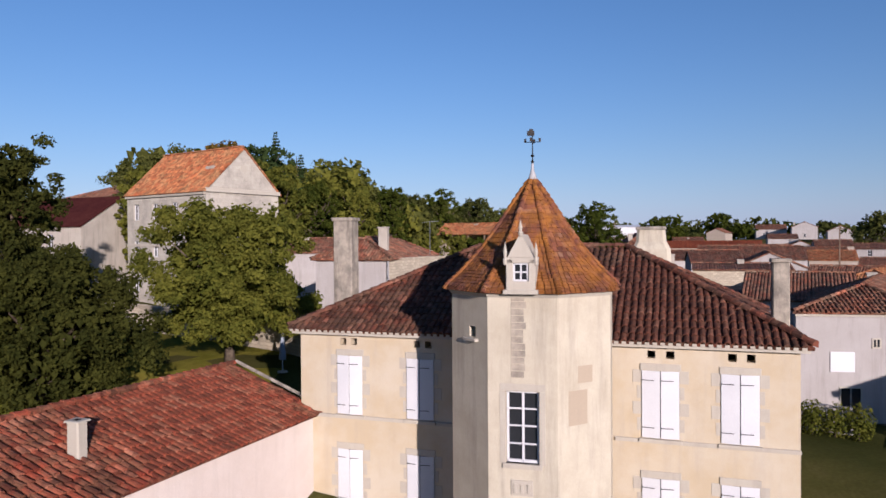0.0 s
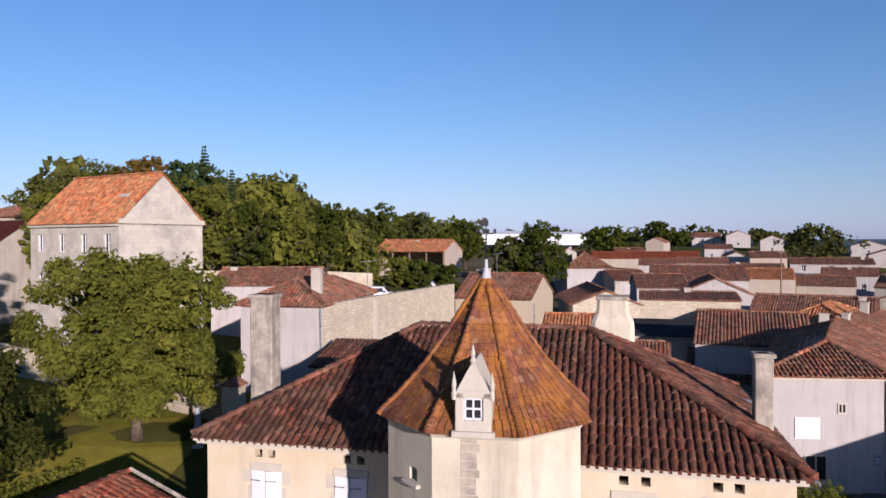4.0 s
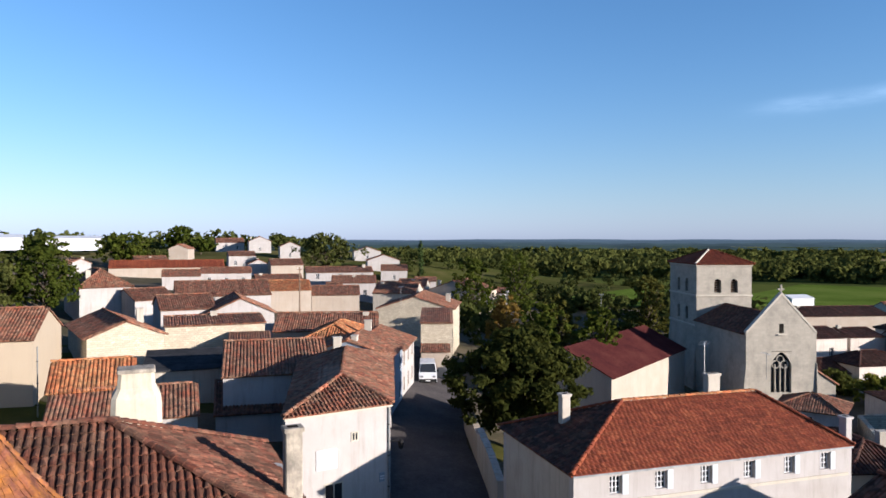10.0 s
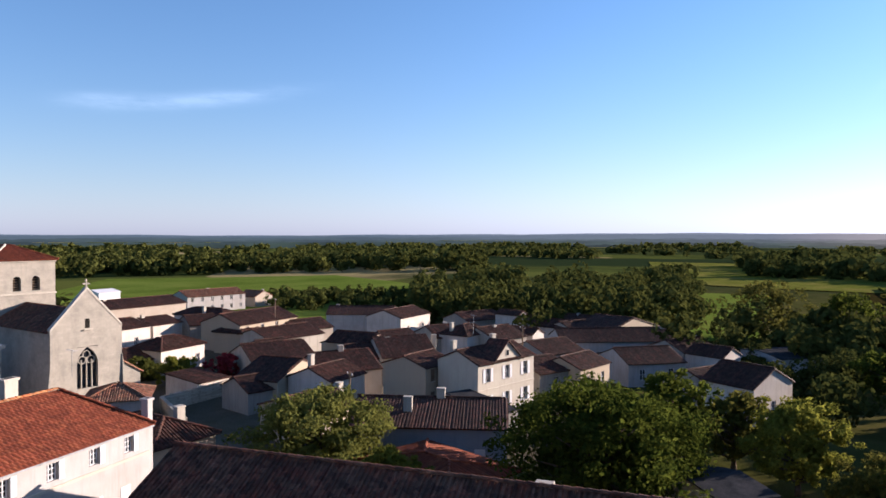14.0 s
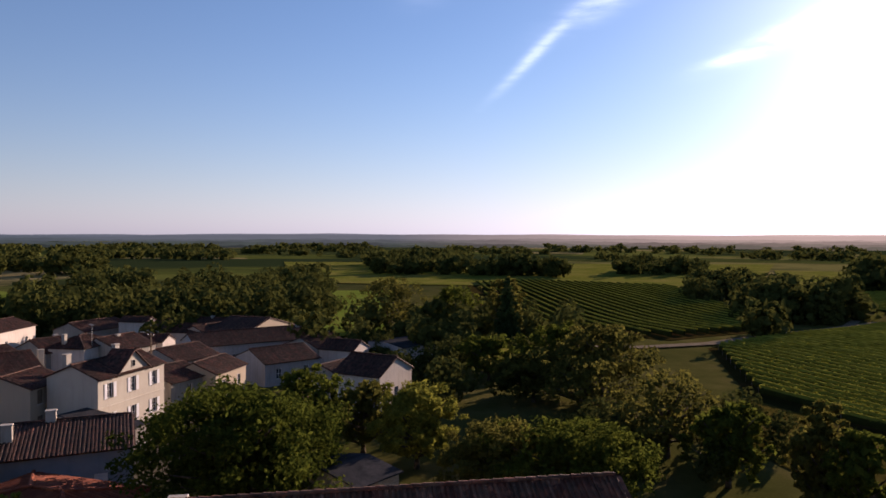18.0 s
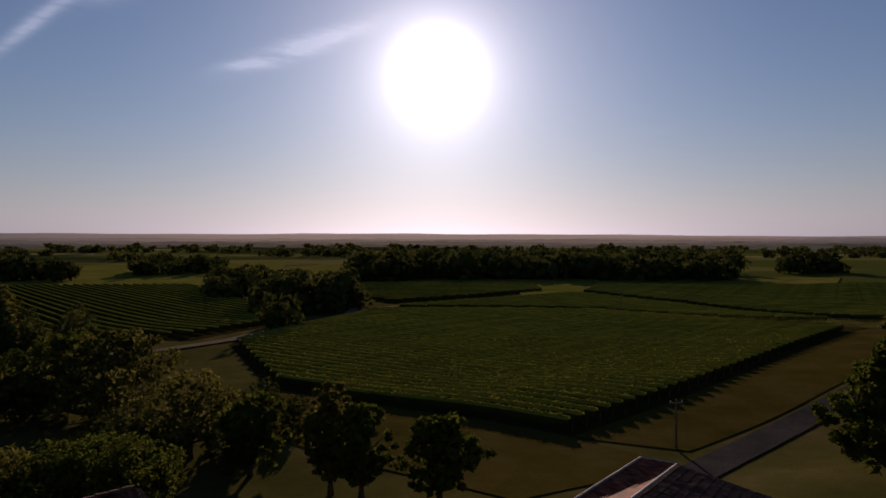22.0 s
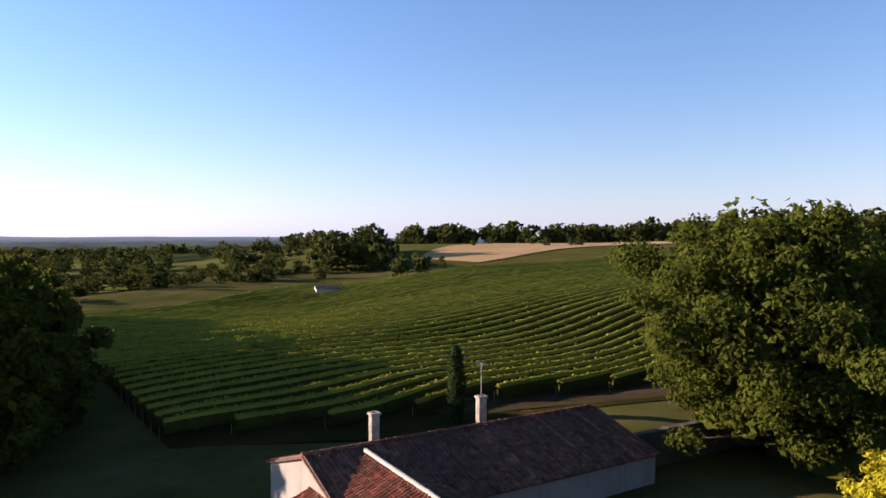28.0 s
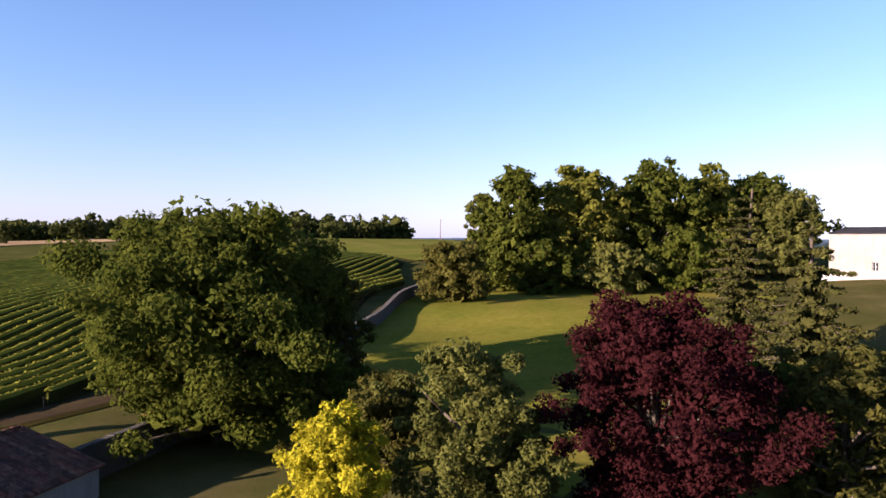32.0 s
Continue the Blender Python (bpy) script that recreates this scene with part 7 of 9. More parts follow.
# bell tower behind the nave
TU, TW, TD, TH = 0.2, 7.8, 10.0, 17.6
bell = thing("bell_tower", "square limestone bell tower with arched openings and low tiled roof", "tower", CH @ pose(TU, CL, 0))
arch_holes = [(x, x + 1.0, z, z + 1.9) for x in (TW * 0.32, TW * 0.62) for z in (9.6, 13.6)]
arch_side = [(x, x + 1.0, z, z + 1.9) for x in (TD * 0.3, TD * 0.6) for z in (9.6, 13.6)]
for m, ln, hs in ((pose(0, 0, 0), TW, arch_holes), (pose(TW, 0.8, 0, 0, 0, 90), TD - 1.6, []), (pose(TW, TD, 0, 0, 0, 180), TW, []), (pose(0, TD - 0.8, 0, 0, 0, -90), TD - 1.6, [(a - 0.8, b - 0.8, c, d) for a, b, c, d in arch_side])):
    part("wall", wall_shape(ln, TH, 0.8, hs, -3).moved(m), CHURCHSTONE, bell)
    for x0, x1, z0, z1 in hs:
        # near-black sheet behind the louvres paints the dark belfry
        op = part("belfry_opening", Shape().box(x0, x1, 0.7, 0.72, z0, z1).moved(m), DARK, bell, "arched belfry opening with painted dark inside")
        cap = Shape()
        for k in range(4):
            t0, t1 = math.radians(180 - 22.5 * k), math.radians(180 - 22.5 * (k + 1))
            for sx in (-1, 1):
                xa, xb = x0 + 0.5 - sx * 0.5 * math.cos(t0), x0 + 0.5 - sx * 0.5 * math.cos(t1)
                za, zb = z1 - 0.5 + 0.5 * math.sin(t0), z1 - 0.5 + 0.5 * math.sin(t1)
                edge_x = x0 + 0.5 + sx * 0.505
                cap.solid([(edge_x, 0.004, za), (xa, 0.004, za), (xb, 0.004, zb), (edge_x, 0.004, zb)], [(edge_x, 0.6, za), (xa, 0.6, za), (xb, 0.6, zb), (edge_x, 0.6, zb)])
        part("arch_head", cap.moved(m), CHURCHSTONE, op)
        lou = Shape()
        for k in range(5):
            zz = z0 + 0.12 + k * 0.33
            lou.solid([(x0, 0.3, zz), (x1, 0.3, zz), (x1, 0.55, zz + 0.14), (x0, 0.55, zz + 0.14)], [(x0, 0.3, zz + 0.04), (x1, 0.3, zz + 0.04), (x1, 0.55, zz + 0.18), (x0, 0.55, zz + 0.18)])
        part("louvre", lou.moved(m), WOOD, op)
for z in (8.9, 13.1, TH - 0.25):
    part("string_course", Shape().box(-0.12, TW + 0.12, -0.12, TD + 0.12, z, z + 0.22), DRESSED, bell)
part("sloped_base", Shape().solid([(-0.9, -0.7, -3), (TW + 0.4, -0.7, -3), (TW + 0.4, TD + 0.4, -3), (-0.9, TD + 0.4, -3)], [(-0.02, -0.02, 8.4), (TW, -0.02, 8.4), (TW, TD, 8.4), (-0.02, TD, 8.4)]), CHURCHSTONE, bell)
e0 = [(-0.3, -0.3, TH), (TW + 0.3, -0.3, TH), (TW + 0.3, TD + 0.3, TH), (-0.3, TD + 0.3, TH)]
pk = (TW / 2, TD / 2, TH + 2.0)
brf = part("roof", slab([e0[0], e0[1], pk], 0.1), TILE_RED, bell, "low pyramid roof of red tiles")
for k in range(4):
    sl = [e0[k], e0[(k + 1) % 4], pk]
    if k:
        part("roof_slope", slab(sl, 0.1), TILE_RED, brf)
    part("canal_tiles", canal_tiles(sl, 0.28, 0, 0.03, 3, random.Random(k)), TILE_RED, brf, kind="stuff")
    part("hip", ridge_caps(Vector(e0[k]) + Vector((0, 0, 0.05)), Vector(pk) + Vector((0, 0, 0.05)), 0.14, 0.6), DRESSED if k == 0 else TILE_RED, brf, kind="stuff")


# long white house with the red interlocking roof
RED = pose(26.0, 20.0, 0.05, 0, 0, -25.0) @ Matrix.Scale(0.85, 4)
redh = thing("red_roofed_house", "long white house with a red interlocking-tile hipped roof", "house", RED)
RW, RD, RH, RR = 18.8, 10.0, 5.8, 2.45
small = [(x, x + 0.75, 4.45, 5.45) for x in (2.2, 5.1, 8.1, 11.1, 14.0, 16.7)]
lows = [(x, x + 0.8, 0.4, 2.4) for x in (5.6, 8.4, 11.4, 14.2, 16.4)]
part("front_wall", wall_shape(RW, RH, 0.5, small + lows, -2), WHITEWALL, redh, "white rendered front wall")
part("side_wall", wall_shape(RD - 1, RH, 0.5, [], -2).moved(pose(RW, 0.5, 0, 0, 0, 90)), WHITEWALL, redh)
# end wall turned from the sun: its shade painted with grey render
part("side_wall", wall_shape(RD - 1, RH, 0.5, [], -2).moved(pose(0, RD - 0.5, 0, 0, 0, -90)), GREYWALL, redh, "stained end wall greyed by painted shade")
part("back_wall", wall_shape(RW, RH, 0.5, [], -2).moved(pose(RW, RD, 0, 0, 0, 180)), WHITEWALL, redh)
for x0, x1, z0, z1 in small:
    w = part("attic_window", Shape().box(x0, x1, 0.24, 0.26, z0, z1), GLASS, redh, "small twelve-pane attic window")
    f = Shape()
    for k in range(4):
        xx = x0 + (x1 - x0 - 0.05) * k / 3
        f.box(xx, xx + 0.05, 0.17, 0.235, z0, z1)
        zz = z0 + (z1 - z0 - 0.05) * k / 3
        f.box(x0, x1, 0.175, 0.23, zz, zz + 0.05)
    part("window_frame", f, WHITEPAINT, w)
    part("shutter", Shape().ebox(x1 + 0.02, x1 + 0.4, -0.06, -0.01, z0 - 0.05, z1 + 0.05, 0.01), GREYPAINT, w, "grey folded shutter")
for x0, x1, z0, z1 in lows:
    w = part("lower_window", Shape().box(x0, x1, 0.3, 0.32, z0, z1), GLASS, redh)
    for a in (x0, (x0 + x1) / 2 + 0.01):
        part("shutter", Shape().ebox(a, a + (x1 - x0) / 2 - 0.01, -0.03, 0.02, z0, z1, 0.01), WHITEPAINT, w)
part("string_course", Shape().ebox(-0.05, RW + 0.05, -0.1, 0.02, 3.95, 4.12), DRESSED, redh)
part("gutter", Shape().ebox(-0.2, RW + 0.2, -0.34, -0.2, RH - 0.12, RH, 0.03), ZINC, redh)
re = [(-0.3, -0.3, RH), (RW + 0.3, -0.3, RH), (RW + 0.3, RD + 0.3, RH), (-0.3, RD + 0.3, RH)]
rp, rq = (6.0, RD / 2, RH + RR), (RW - 2.6, RD / 2, RH + RR)
rrf = part("roof", slab([re[0], re[1], rq, rp], 0.1), TILE_RED, redh, "red interlocking clay tiles")


def flat_courses(corners, course, width, thick, rngs):
    """Courses of flat interlocking tiles up a slope, the first two corners its eave."""
    c = [Vector(p) for p in corners]
    ex = (c[1] - c[0]).normalized()
    n = (c[1] - c[0]).cross(c[-1] - c[0]).normalized()
    ey = n.cross(ex)
    flat = [((p - c[0]).dot(ey), (p - c[0]).dot(ex)) for p in c]
    top = max(p[0] for p in flat)
    s = Shape()
    for k in range(int(top / course)):
        y = k * course
        a, b = span(flat, y + course * 0.5) or (0, 0)
        m = int((b - a) / width)
        for j in range(m):
            x = a + (b - a) * j / m
            wd = (b - a) / m
            up = thick + rngs.uniform(0, 0.008)
            pts = [(x + 0.01, y - 0.02, up), (x + wd * 0.35, y - 0.02, up + 0.02), (x + wd * 0.7, y - 0.02, up), (x + wd - 0.005, y - 0.02, up + 0.03)]
            base = len(s.v)
            for yy, drop in ((y - 0.02, 0.0), (y + course, thick)):
                s.v += [tuple(c[0] + ex * px_ + ey * yy + n * (pz - drop + 0.01)) for px_, _, pz in pts]
            s.f += [(base + i, base + i + 1, base + 5 + i, base + 4 + i) for i in range(3)]
            s.v += [tuple(c[0] + ex * px_ + ey * (y - 0.02) + n * 0.0) for px_, _, pz in (pts[0], pts[3])]
            s.f.append((base + 8, base + 9, base + 3, base + 2, base + 1, base))
    return s


# the last slope gets darker tiles: shade painted on the sunless hip
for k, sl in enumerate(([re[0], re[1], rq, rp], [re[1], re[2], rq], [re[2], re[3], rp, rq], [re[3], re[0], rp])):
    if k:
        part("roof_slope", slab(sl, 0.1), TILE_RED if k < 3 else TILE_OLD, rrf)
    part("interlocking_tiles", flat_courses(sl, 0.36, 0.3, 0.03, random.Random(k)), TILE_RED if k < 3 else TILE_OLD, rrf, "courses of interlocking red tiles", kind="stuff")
for a, b in ((rp, rq), (re[0], rp), (re[1], rq), (re[3], rp)):
    ridge_parts("ridge_tile", Vector(a) + Vector((0, 0, 0.06)), Vector(b) + Vector((0, 0, 0.06)), 0.13, 0.42, TILE_ORANGE if a == rp else TILE_RED, rrf)
rc = RED @ Vector((2.6, 6.2, 0))
stone_chimney("chimney", "rendered chimney with a lichened cap on the red roof", rc.x, rc.y, 5.4, 7.35, 0.52, 0.44, -25, GREYWALL, 0.12)
rc = RED @ Vector((14.0, 6.6, 0))
stone_chimney("chimney", "low brick chimney with an aerial behind the ridge", rc.x, rc.y, 6.0, 7.85, 0.85, 0.45, -25, GREYWALL, 0.12)
rc = RED @ Vector((RW + 0.5, 0.6, 0))
stone_chimney("chimney", "tall slim pale chimney against the end wall", rc.x, rc.y, -1.5, 6.25, 0.44, 0.48, -25, WHITEWALL, 0.1)


def aerial(name, x, y, z, tall, turn=0.0):
    t = thing(name, "thin metal television aerial on a mast", "antenna", pose(x, y, z, 0, 0, turn))
    part("mast", Shape().tube((0, 0, 0), (0, 0, tall), 0.025, None, 5), ZINC, t)
    part("boom", Shape().tube((-0.6, 0, tall - 0.1), (0.7, 0, tall), 0.02, None, 5), ZINC, t)
    for k in range(7):
        x0 = -0.5 + k * 0.18
        part("element", Shape().tube((x0, -0.28, tall - 0.08 + k * 0.01), (x0, 0.28, tall - 0.08 + k * 0.01), 0.012, None, 4), ZINC, t)
    return t


ra = RED @ Vector((13.4, 6.6, 9.2))
aerial("television_aerial", ra.x, ra.y, ra.z, 1.9, 20)

# the tall house with the orange roof above the garden
hill = house("tall pale stone house with an orange tiled gable roof", -30.7, 62.4, 4.6, -34.4, 11.9, 8.2, 10.3, 3.9, "g", HILLSTONE, TILE_ORANGE, 4, 3, "", name="house", deep=3, pitch=0.22, group="houses above the garden")
part("cornice", Shape().ebox(11.86, 12.12, -0.1, 8.3, 10.05, 10.42, 0.04), DRESSED, hill, "moulded stone cornice under the gable")
part("cornice", Shape().ebox(-0.1, 11.85, -0.22, 0.02, 9.85, 10.15, 0.04), DRESSED, hill)
part("string_course", Shape().ebox(-0.05, 11.95, -0.1, 0.02, 5.3, 5.55, 0.03), DRESSED, hill)
part("string_course", Shape().ebox(11.88, 12.0, 0.0, 8.2, 5.3, 5.55, 0.03), DRESSED, hill)
part("oculus", Shape().tube((11.7, 4.1, 12.3), (11.93, 4.1, 12.3), 0.34, None, 14), DRESSED, hill, "round blocked opening in the gable")
part("roof_hatch", Shape().ebox(9.3, 10.5, 1.9, 2.9, 11.9, 12.55, 0.04), GREYWALL, hill, "grey mortared roof hatch")
house("long barn with a dark red sheet roof", -62.0, 76.0, 5.5, -20.0, 26.0, 11.0, 6.6, 3.2, "g", GREYWALL, RUSTROOF, 3, 2, deep=3, pitch=0, group="houses above the garden")
house("small pale house on the rise", -52.0, 92.0, 8.0, -20.0, 12.0, 8.0, 8.4, 1.6, "h", BEIGE, TILE_BROWN, 3, 2, deep=3, group="houses above the garden")
# beside the courtyard: white house, long stone wall, gabled house
house("white rendered house with a hipped canal-tile roof", -10.0, 47.5, 2.6, -15.0, 5.8, 12.3, 6.3, 1.5, "h", WHITEWALL, TILE_BROWN, 0, 1, chimneys=((4.6, 2.2, 1.6),), deep=2)
house("tall cream house with a weathered gable wall", 6.6, 67.6, 2.1, -26.0, 7.6, 9.5, 5.6, 2.0, "g", CREAM, TILE_BROWN, 1, 2, deep=2, chimneys=((2.0, 4.0, 1.6), (1.0, 5.0, 1.4)))
tallwall = thing("boundary_wall", "high pale rubble stone wall", "wall", pose(-4.4, 46.0, 2.0, 0, 0, 62.5))
part("masonry", wall_shape(23.5, 6.9, 0.5, [], -2), RUBBLE, tallwall)
cp = Shape()
for k in range(47):
    cp.ebox(k * 0.5, k * 0.5 + 0.47, -0.06, 0.56, 6.9, 6.98 + 0.05 * random.random(), 0.02)
part("coping", cp, RUBBLE, tallwall, "uneven coping stones", kind="stuff")
part("pilaster", Shape().ebox(7.0, 7.5, -0.12, 0.0, -2, 6.7, 0.02), DRESSED, tallwall)
# white house on the street corner
def range_house(label, plan, z, h, rise, wall, tile, k0, k1, deep=2.0, over=0.28, group="village houses"):
    """A house on a skewed plan (front left, front right, back right, back left); its ridge runs from front to back, k0 and k1 short of the ends."""
    o = Vector((*plan[0], z))
    t = thing("house", label, "house", pose(*o), group)
    c = [Vector((x, y, 0)) - Vector((o.x, o.y, 0)) for x, y in plan]
    for i, nm in enumerate(("front_wall", "side_wall", "back_wall", "side_wall")):
        p, q = c[i], c[(i + 1) % 4]
        ln, trim = (q - p).length, 0.41 if i % 2 else 0.0
        part(nm, wall_shape(ln - 2 * trim, h, 0.4, [], -deep).moved(pose(p.x, p.y, 0, 0, 0, math.degrees(math.atan2(q.y - p.y, q.x - p.x))) @ pose(trim, 0, 0)), wall, t)
    mid = sum(c, Vector()) / 4
    e = [p + (p - mid).normalized() * over * 1.4 + Vector((0, 0, h + 0.04)) for p in c]
    f, g = (c[0] + c[1]) / 2, (c[2] + c[3]) / 2
    d = (g - f).normalized()
    p, q = f + d * k0 + Vector((0, 0, h + rise)), g - d * k1 + Vector((0, 0, h + rise))
    slopes = [[e[0], e[1], p], [e[1], e[2], q, p], [e[2], e[3], q], [e[3], e[0], p, q]]
    rf = part("roof", slab(slopes[0], 0.1), tile, t)
    r0 = random.Random(9)
    for k, sl in enumerate(slopes):
        if k:
            n = (sl[1] - sl[0]).cross(sl[2] - sl[0]).normalized()
            part("roof_slope", slab(sl, 0.1), tile, rf)
        part("canal_tiles", canal_tiles(sl, 0.24, 0.42, 0.03, 3, r0), tile, rf, "weathered canal tiles", kind="stuff")
    for a, b in ((p, q), (e[0], p), (e[1], p), (e[2], q), (e[3], q)):
        ridge_parts("ridge_tile", a + Vector((0, 0, 0.06)), b + Vector((0, 0, 0.06)), 0.13, 0.42, tile, rf, r0)
    part("cornice", Shape().ebox(-0.1, (c[1] - c[0]).length + 0.1, -0.14, 0.02, h - 0.2, h - 0.02).moved(pose(0, 0, 0, 0, 0, math.degrees(math.atan2(c[1].y, c[1].x)))), DRESSED, t, "pale eaves cornice")
    return t


range_house("white two-storey corner house with a hipped canal-tile roof", [(19.1, 34.0), (25.4, 32.9), (35.0, 45.2), (28.6, 48.4)], -0.1, 6.25, 1.35, WHITEWALL, TILE_BROWN, 3.2, 2.5)
CORNER = pose(19.1, 34.0, -0.1, 0, 0, -9.9)
shutw = part("corner_shutter", Shape().ebox(1.75, 3.0, -0.06, -0.005, 3.0, 4.1, 0.01).moved(CORNER), WHITEPAINT, None)
tagged(shutw, "square white closed shutter on a white wall", "shutter")
for nm, x0, x1, z0, z1, fr_ in (("corner_window", 2.3, 3.3, 0.9, 2.1, True), ("wall_opening", 3.95, 4.25, 4.4, 4.8, False)):
    wn_ = thing(nm, "small window in the white corner house", "window", CORNER)
    part("pane", Shape().box(x0, x1, -0.012, -0.004, z0, z1), GLASS, wn_)
    ff = Shape()
    for a, b, c, d in ((x0 - 0.08, x0, z0 - 0.08, z1 + 0.08), (x1, x1 + 0.08, z0 - 0.08, z1 + 0.08), (x0, x1, z0 - 0.08, z0), (x0, x1, z1, z1 + 0.08), ((x0 + x1) / 2 - 0.03, (x0 + x1) / 2 + 0.03, z0, z1)):
        ff.box(a, b, -0.05, -0.002, c, d)
    part("window_frame", ff, DRESSED, wn_)
# low roofs behind the manor
house("small outhouse with a dark canal-tile roof", -4.6, 41.2, 1.6, -16.0, 7.0, 4.4, 4.2, 0.9, "m", CREAM, TILE_OLD, 0, 1, deep=2, group="manor outbuildings")
# barn beside the church
house("stone barn with a dark sheet roof beside the church", 61.4, 42.1, -3.5, 12.0, 24.6, 11.0, 5.0, 2.6, "g", BEIGE, RUSTROOF, 0, 1, pitch=0, deep=2)

# long barn along the courtyard, low byre and lodge
house("long courtyard barn with a dark canal-tile roof", 32.4, 12.0, -2.2, -113.5, 37.0, 8.0, 5.2, 2.0, "g", GREYWALL, TILE_OLD, 0, 1, name="barn", deep=2, group="courtyard buildings")
# lodge walls carry their shade in the grey wash
house("low stone lodge with a dark canal-tile roof", -21.5, -19.5, -0.2, 157.0, 18.6, 9.6, 3.95, 1.5, "g", SHADEWASH, TILE_OLD, 0, 1, name="lodge", deep=2, group="courtyard buildings", chimneys=())
lw = thing("lodge_wing", "cross wing of the lodge, sunlight painted on one tiled slope", "lodge wing", pose(-25.5, -21.7, 0, 0, 0, 64.5), "courtyard buildings")
# local x runs along its ridge to the courtyard, local y to the sunless side
le = [(-0.5, -3.6, 3.7), (9.0, -3.6, 3.7), (9.0, 0, 5.15), (-0.5, 0, 5.25)]
lf = [(9.0, 3.6, 3.7), (-0.5, 3.6, 3.7), (-0.5, 0, 5.25), (9.0, 0, 5.15)]
# redder tiles sunward, darker old tiles sunless: light and shade painted by material
lwr = part("roof", slab(le, 0.1), TILE_WING, lw, "red-brown tiles, redder to paint in low sun")
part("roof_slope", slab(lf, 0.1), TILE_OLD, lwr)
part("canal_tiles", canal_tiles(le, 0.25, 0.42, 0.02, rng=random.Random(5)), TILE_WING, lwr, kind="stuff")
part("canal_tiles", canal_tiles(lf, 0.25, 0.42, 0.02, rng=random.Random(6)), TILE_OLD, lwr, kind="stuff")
ridge_parts("ridge_tile", (-0.5, 0, 5.32), (9.0, 0, 5.22), 0.12, 0.42, DRESSED, lwr)
for y in (-3.3, 2.9):
    part("wall", Shape().box(3.6, 8.8, y, y + 0.4, -1.5, 3.65), BEIGE, lw)
part("end_wall", Shape().solid([(8.4, -3.3, -1.5), (8.8, -3.3, -1.5), (8.8, 3.3, -1.5), (8.4, 3.3, -1.5)], [(8.4, -3.3, 3.65), (8.8, -3.3, 3.65), (8.8, 3.3, 3.65), (8.4, 3.3, 3.65)]), BEIGE, lw)
stone_chimney("chimney", "slim stone chimney with a small slab cap on the lodge", -27.8, -23.4, 4.2, 6.5, 0.45, 0.42, -24, CHIMNEYSTONE, 0.1)
stone_chimney("chimney", "slim stone chimney on the lodge carrying an aerial", -34.3, -20.9, 4.2, 6.5, 0.5, 0.45, -24, CHIMNEYSTONE, 0.1)
aerial("television_aerial", -34.3, -20.9, 6.6, 1.9, 40)
byre = thing("byre", "low byre with pale mortared verges on its old tile roof", "outbuilding", pose(0, 0, 0), "courtyard buildings")
b0, b1, b2, b3 = (1.7, -35.5, 4.7), (0.0, -36.0, 4.4), (1.9, -26.5, 5.6), (3.9, -25.9, 5.6)
b4, b5 = (-7.7, -34.0, 2.9), (-5.8, -24.5, 4.1)
# lit strip in redder tiles, unlit slope in darker ones: both painted in
bro = part("roof", slab([b0, b1, b2, b3], 0.12), TILE_WING, byre, "old tiles in a redder, lighter tone for painted light")
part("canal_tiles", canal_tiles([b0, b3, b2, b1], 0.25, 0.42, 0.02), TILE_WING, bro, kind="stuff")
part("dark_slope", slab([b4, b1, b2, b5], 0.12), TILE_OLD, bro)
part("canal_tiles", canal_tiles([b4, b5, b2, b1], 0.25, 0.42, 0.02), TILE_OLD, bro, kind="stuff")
for a, b in ((b1, b2), (b0, b1), (b0, b3)):
    part("verge", Shape().tube(Vector(a) + Vector((0, 0, 0.06)), Vector(b) + Vector((0, 0, 0.06)), 0.07, None, 6), DRESSED, bro, "pale mortar verge")
part("end_wall", Shape().solid([(1.5, -35.2, -3.5), (-7.4, -33.7, -3.5), (-7.3, -33.2, -3.5), (1.6, -34.7, -3.5)], [(1.5, -35.2, 4.5), (-7.4, -33.7, 2.8), (-7.3, -33.2, 2.8), (1.6, -34.7, 4.5)]), RUBBLE, byre)
part("side_wall", Shape().solid([(1.5, -35.1, -3.5), (3.6, -26, -3.5), (3.1, -26, -3.5), (1.0, -35.1, -3.5)], [(1.5, -35.1, 4.5), (3.6, -26, 5.4), (3.1, -26, 5.4), (1.0, -35.1, 4.5)]), RUBBLE, byre)
part("back_wall", Shape().solid([(-7.4, -33.6, -3.5), (-5.6, -24.5, -3.5), (-5.1, -24.5, -3.5), (-6.9, -33.6, -3.5)], [(-7.4, -33.6, 2.8), (-5.6, -24.5, 3.9), (-5.1, -24.5, 3.9), (-6.9, -33.6, 2.8)]), RUBBLE, byre)
part("near_wall", Shape().solid([(3.6, -26, -3.5), (-5.4, -24.7, -3.5), (-5.4, -25.2, -3.5), (3.6, -26.5, -3.5)], [(3.6, -26, 5.2), (-5.4, -24.7, 3.9), (-5.4, -25.2, 3.9), (3.6, -26.5, 5.2)]), RUBBLE, byre)
# white building beyond the conifers
# white building whose shade is painted as a grey wall colour
house("long white outbuilding beyond the garden", -98.6, 75.2, 10.0, 30.0, 26.0, 12.0, 6.6, 1.0, "g", SHADEWASH, SLATE, 2, 1, deep=3, pitch=0)

stone_wall_low = thing("yard_wall", "low white wall before the outbuilding", "wall", pose(-93, 70.5, gz(-93, 70.5), 0, 0, 38))
part("masonry", Shape().box(-2, 20, 0, 0.35, -1.5, 1.6), WHITEWALL, stone_wall_low)
part("coping", Shape().ebox(-2.05, 20.05, -0.05, 0.4, 1.6, 1.7), DRESSED, stone_wall_low)


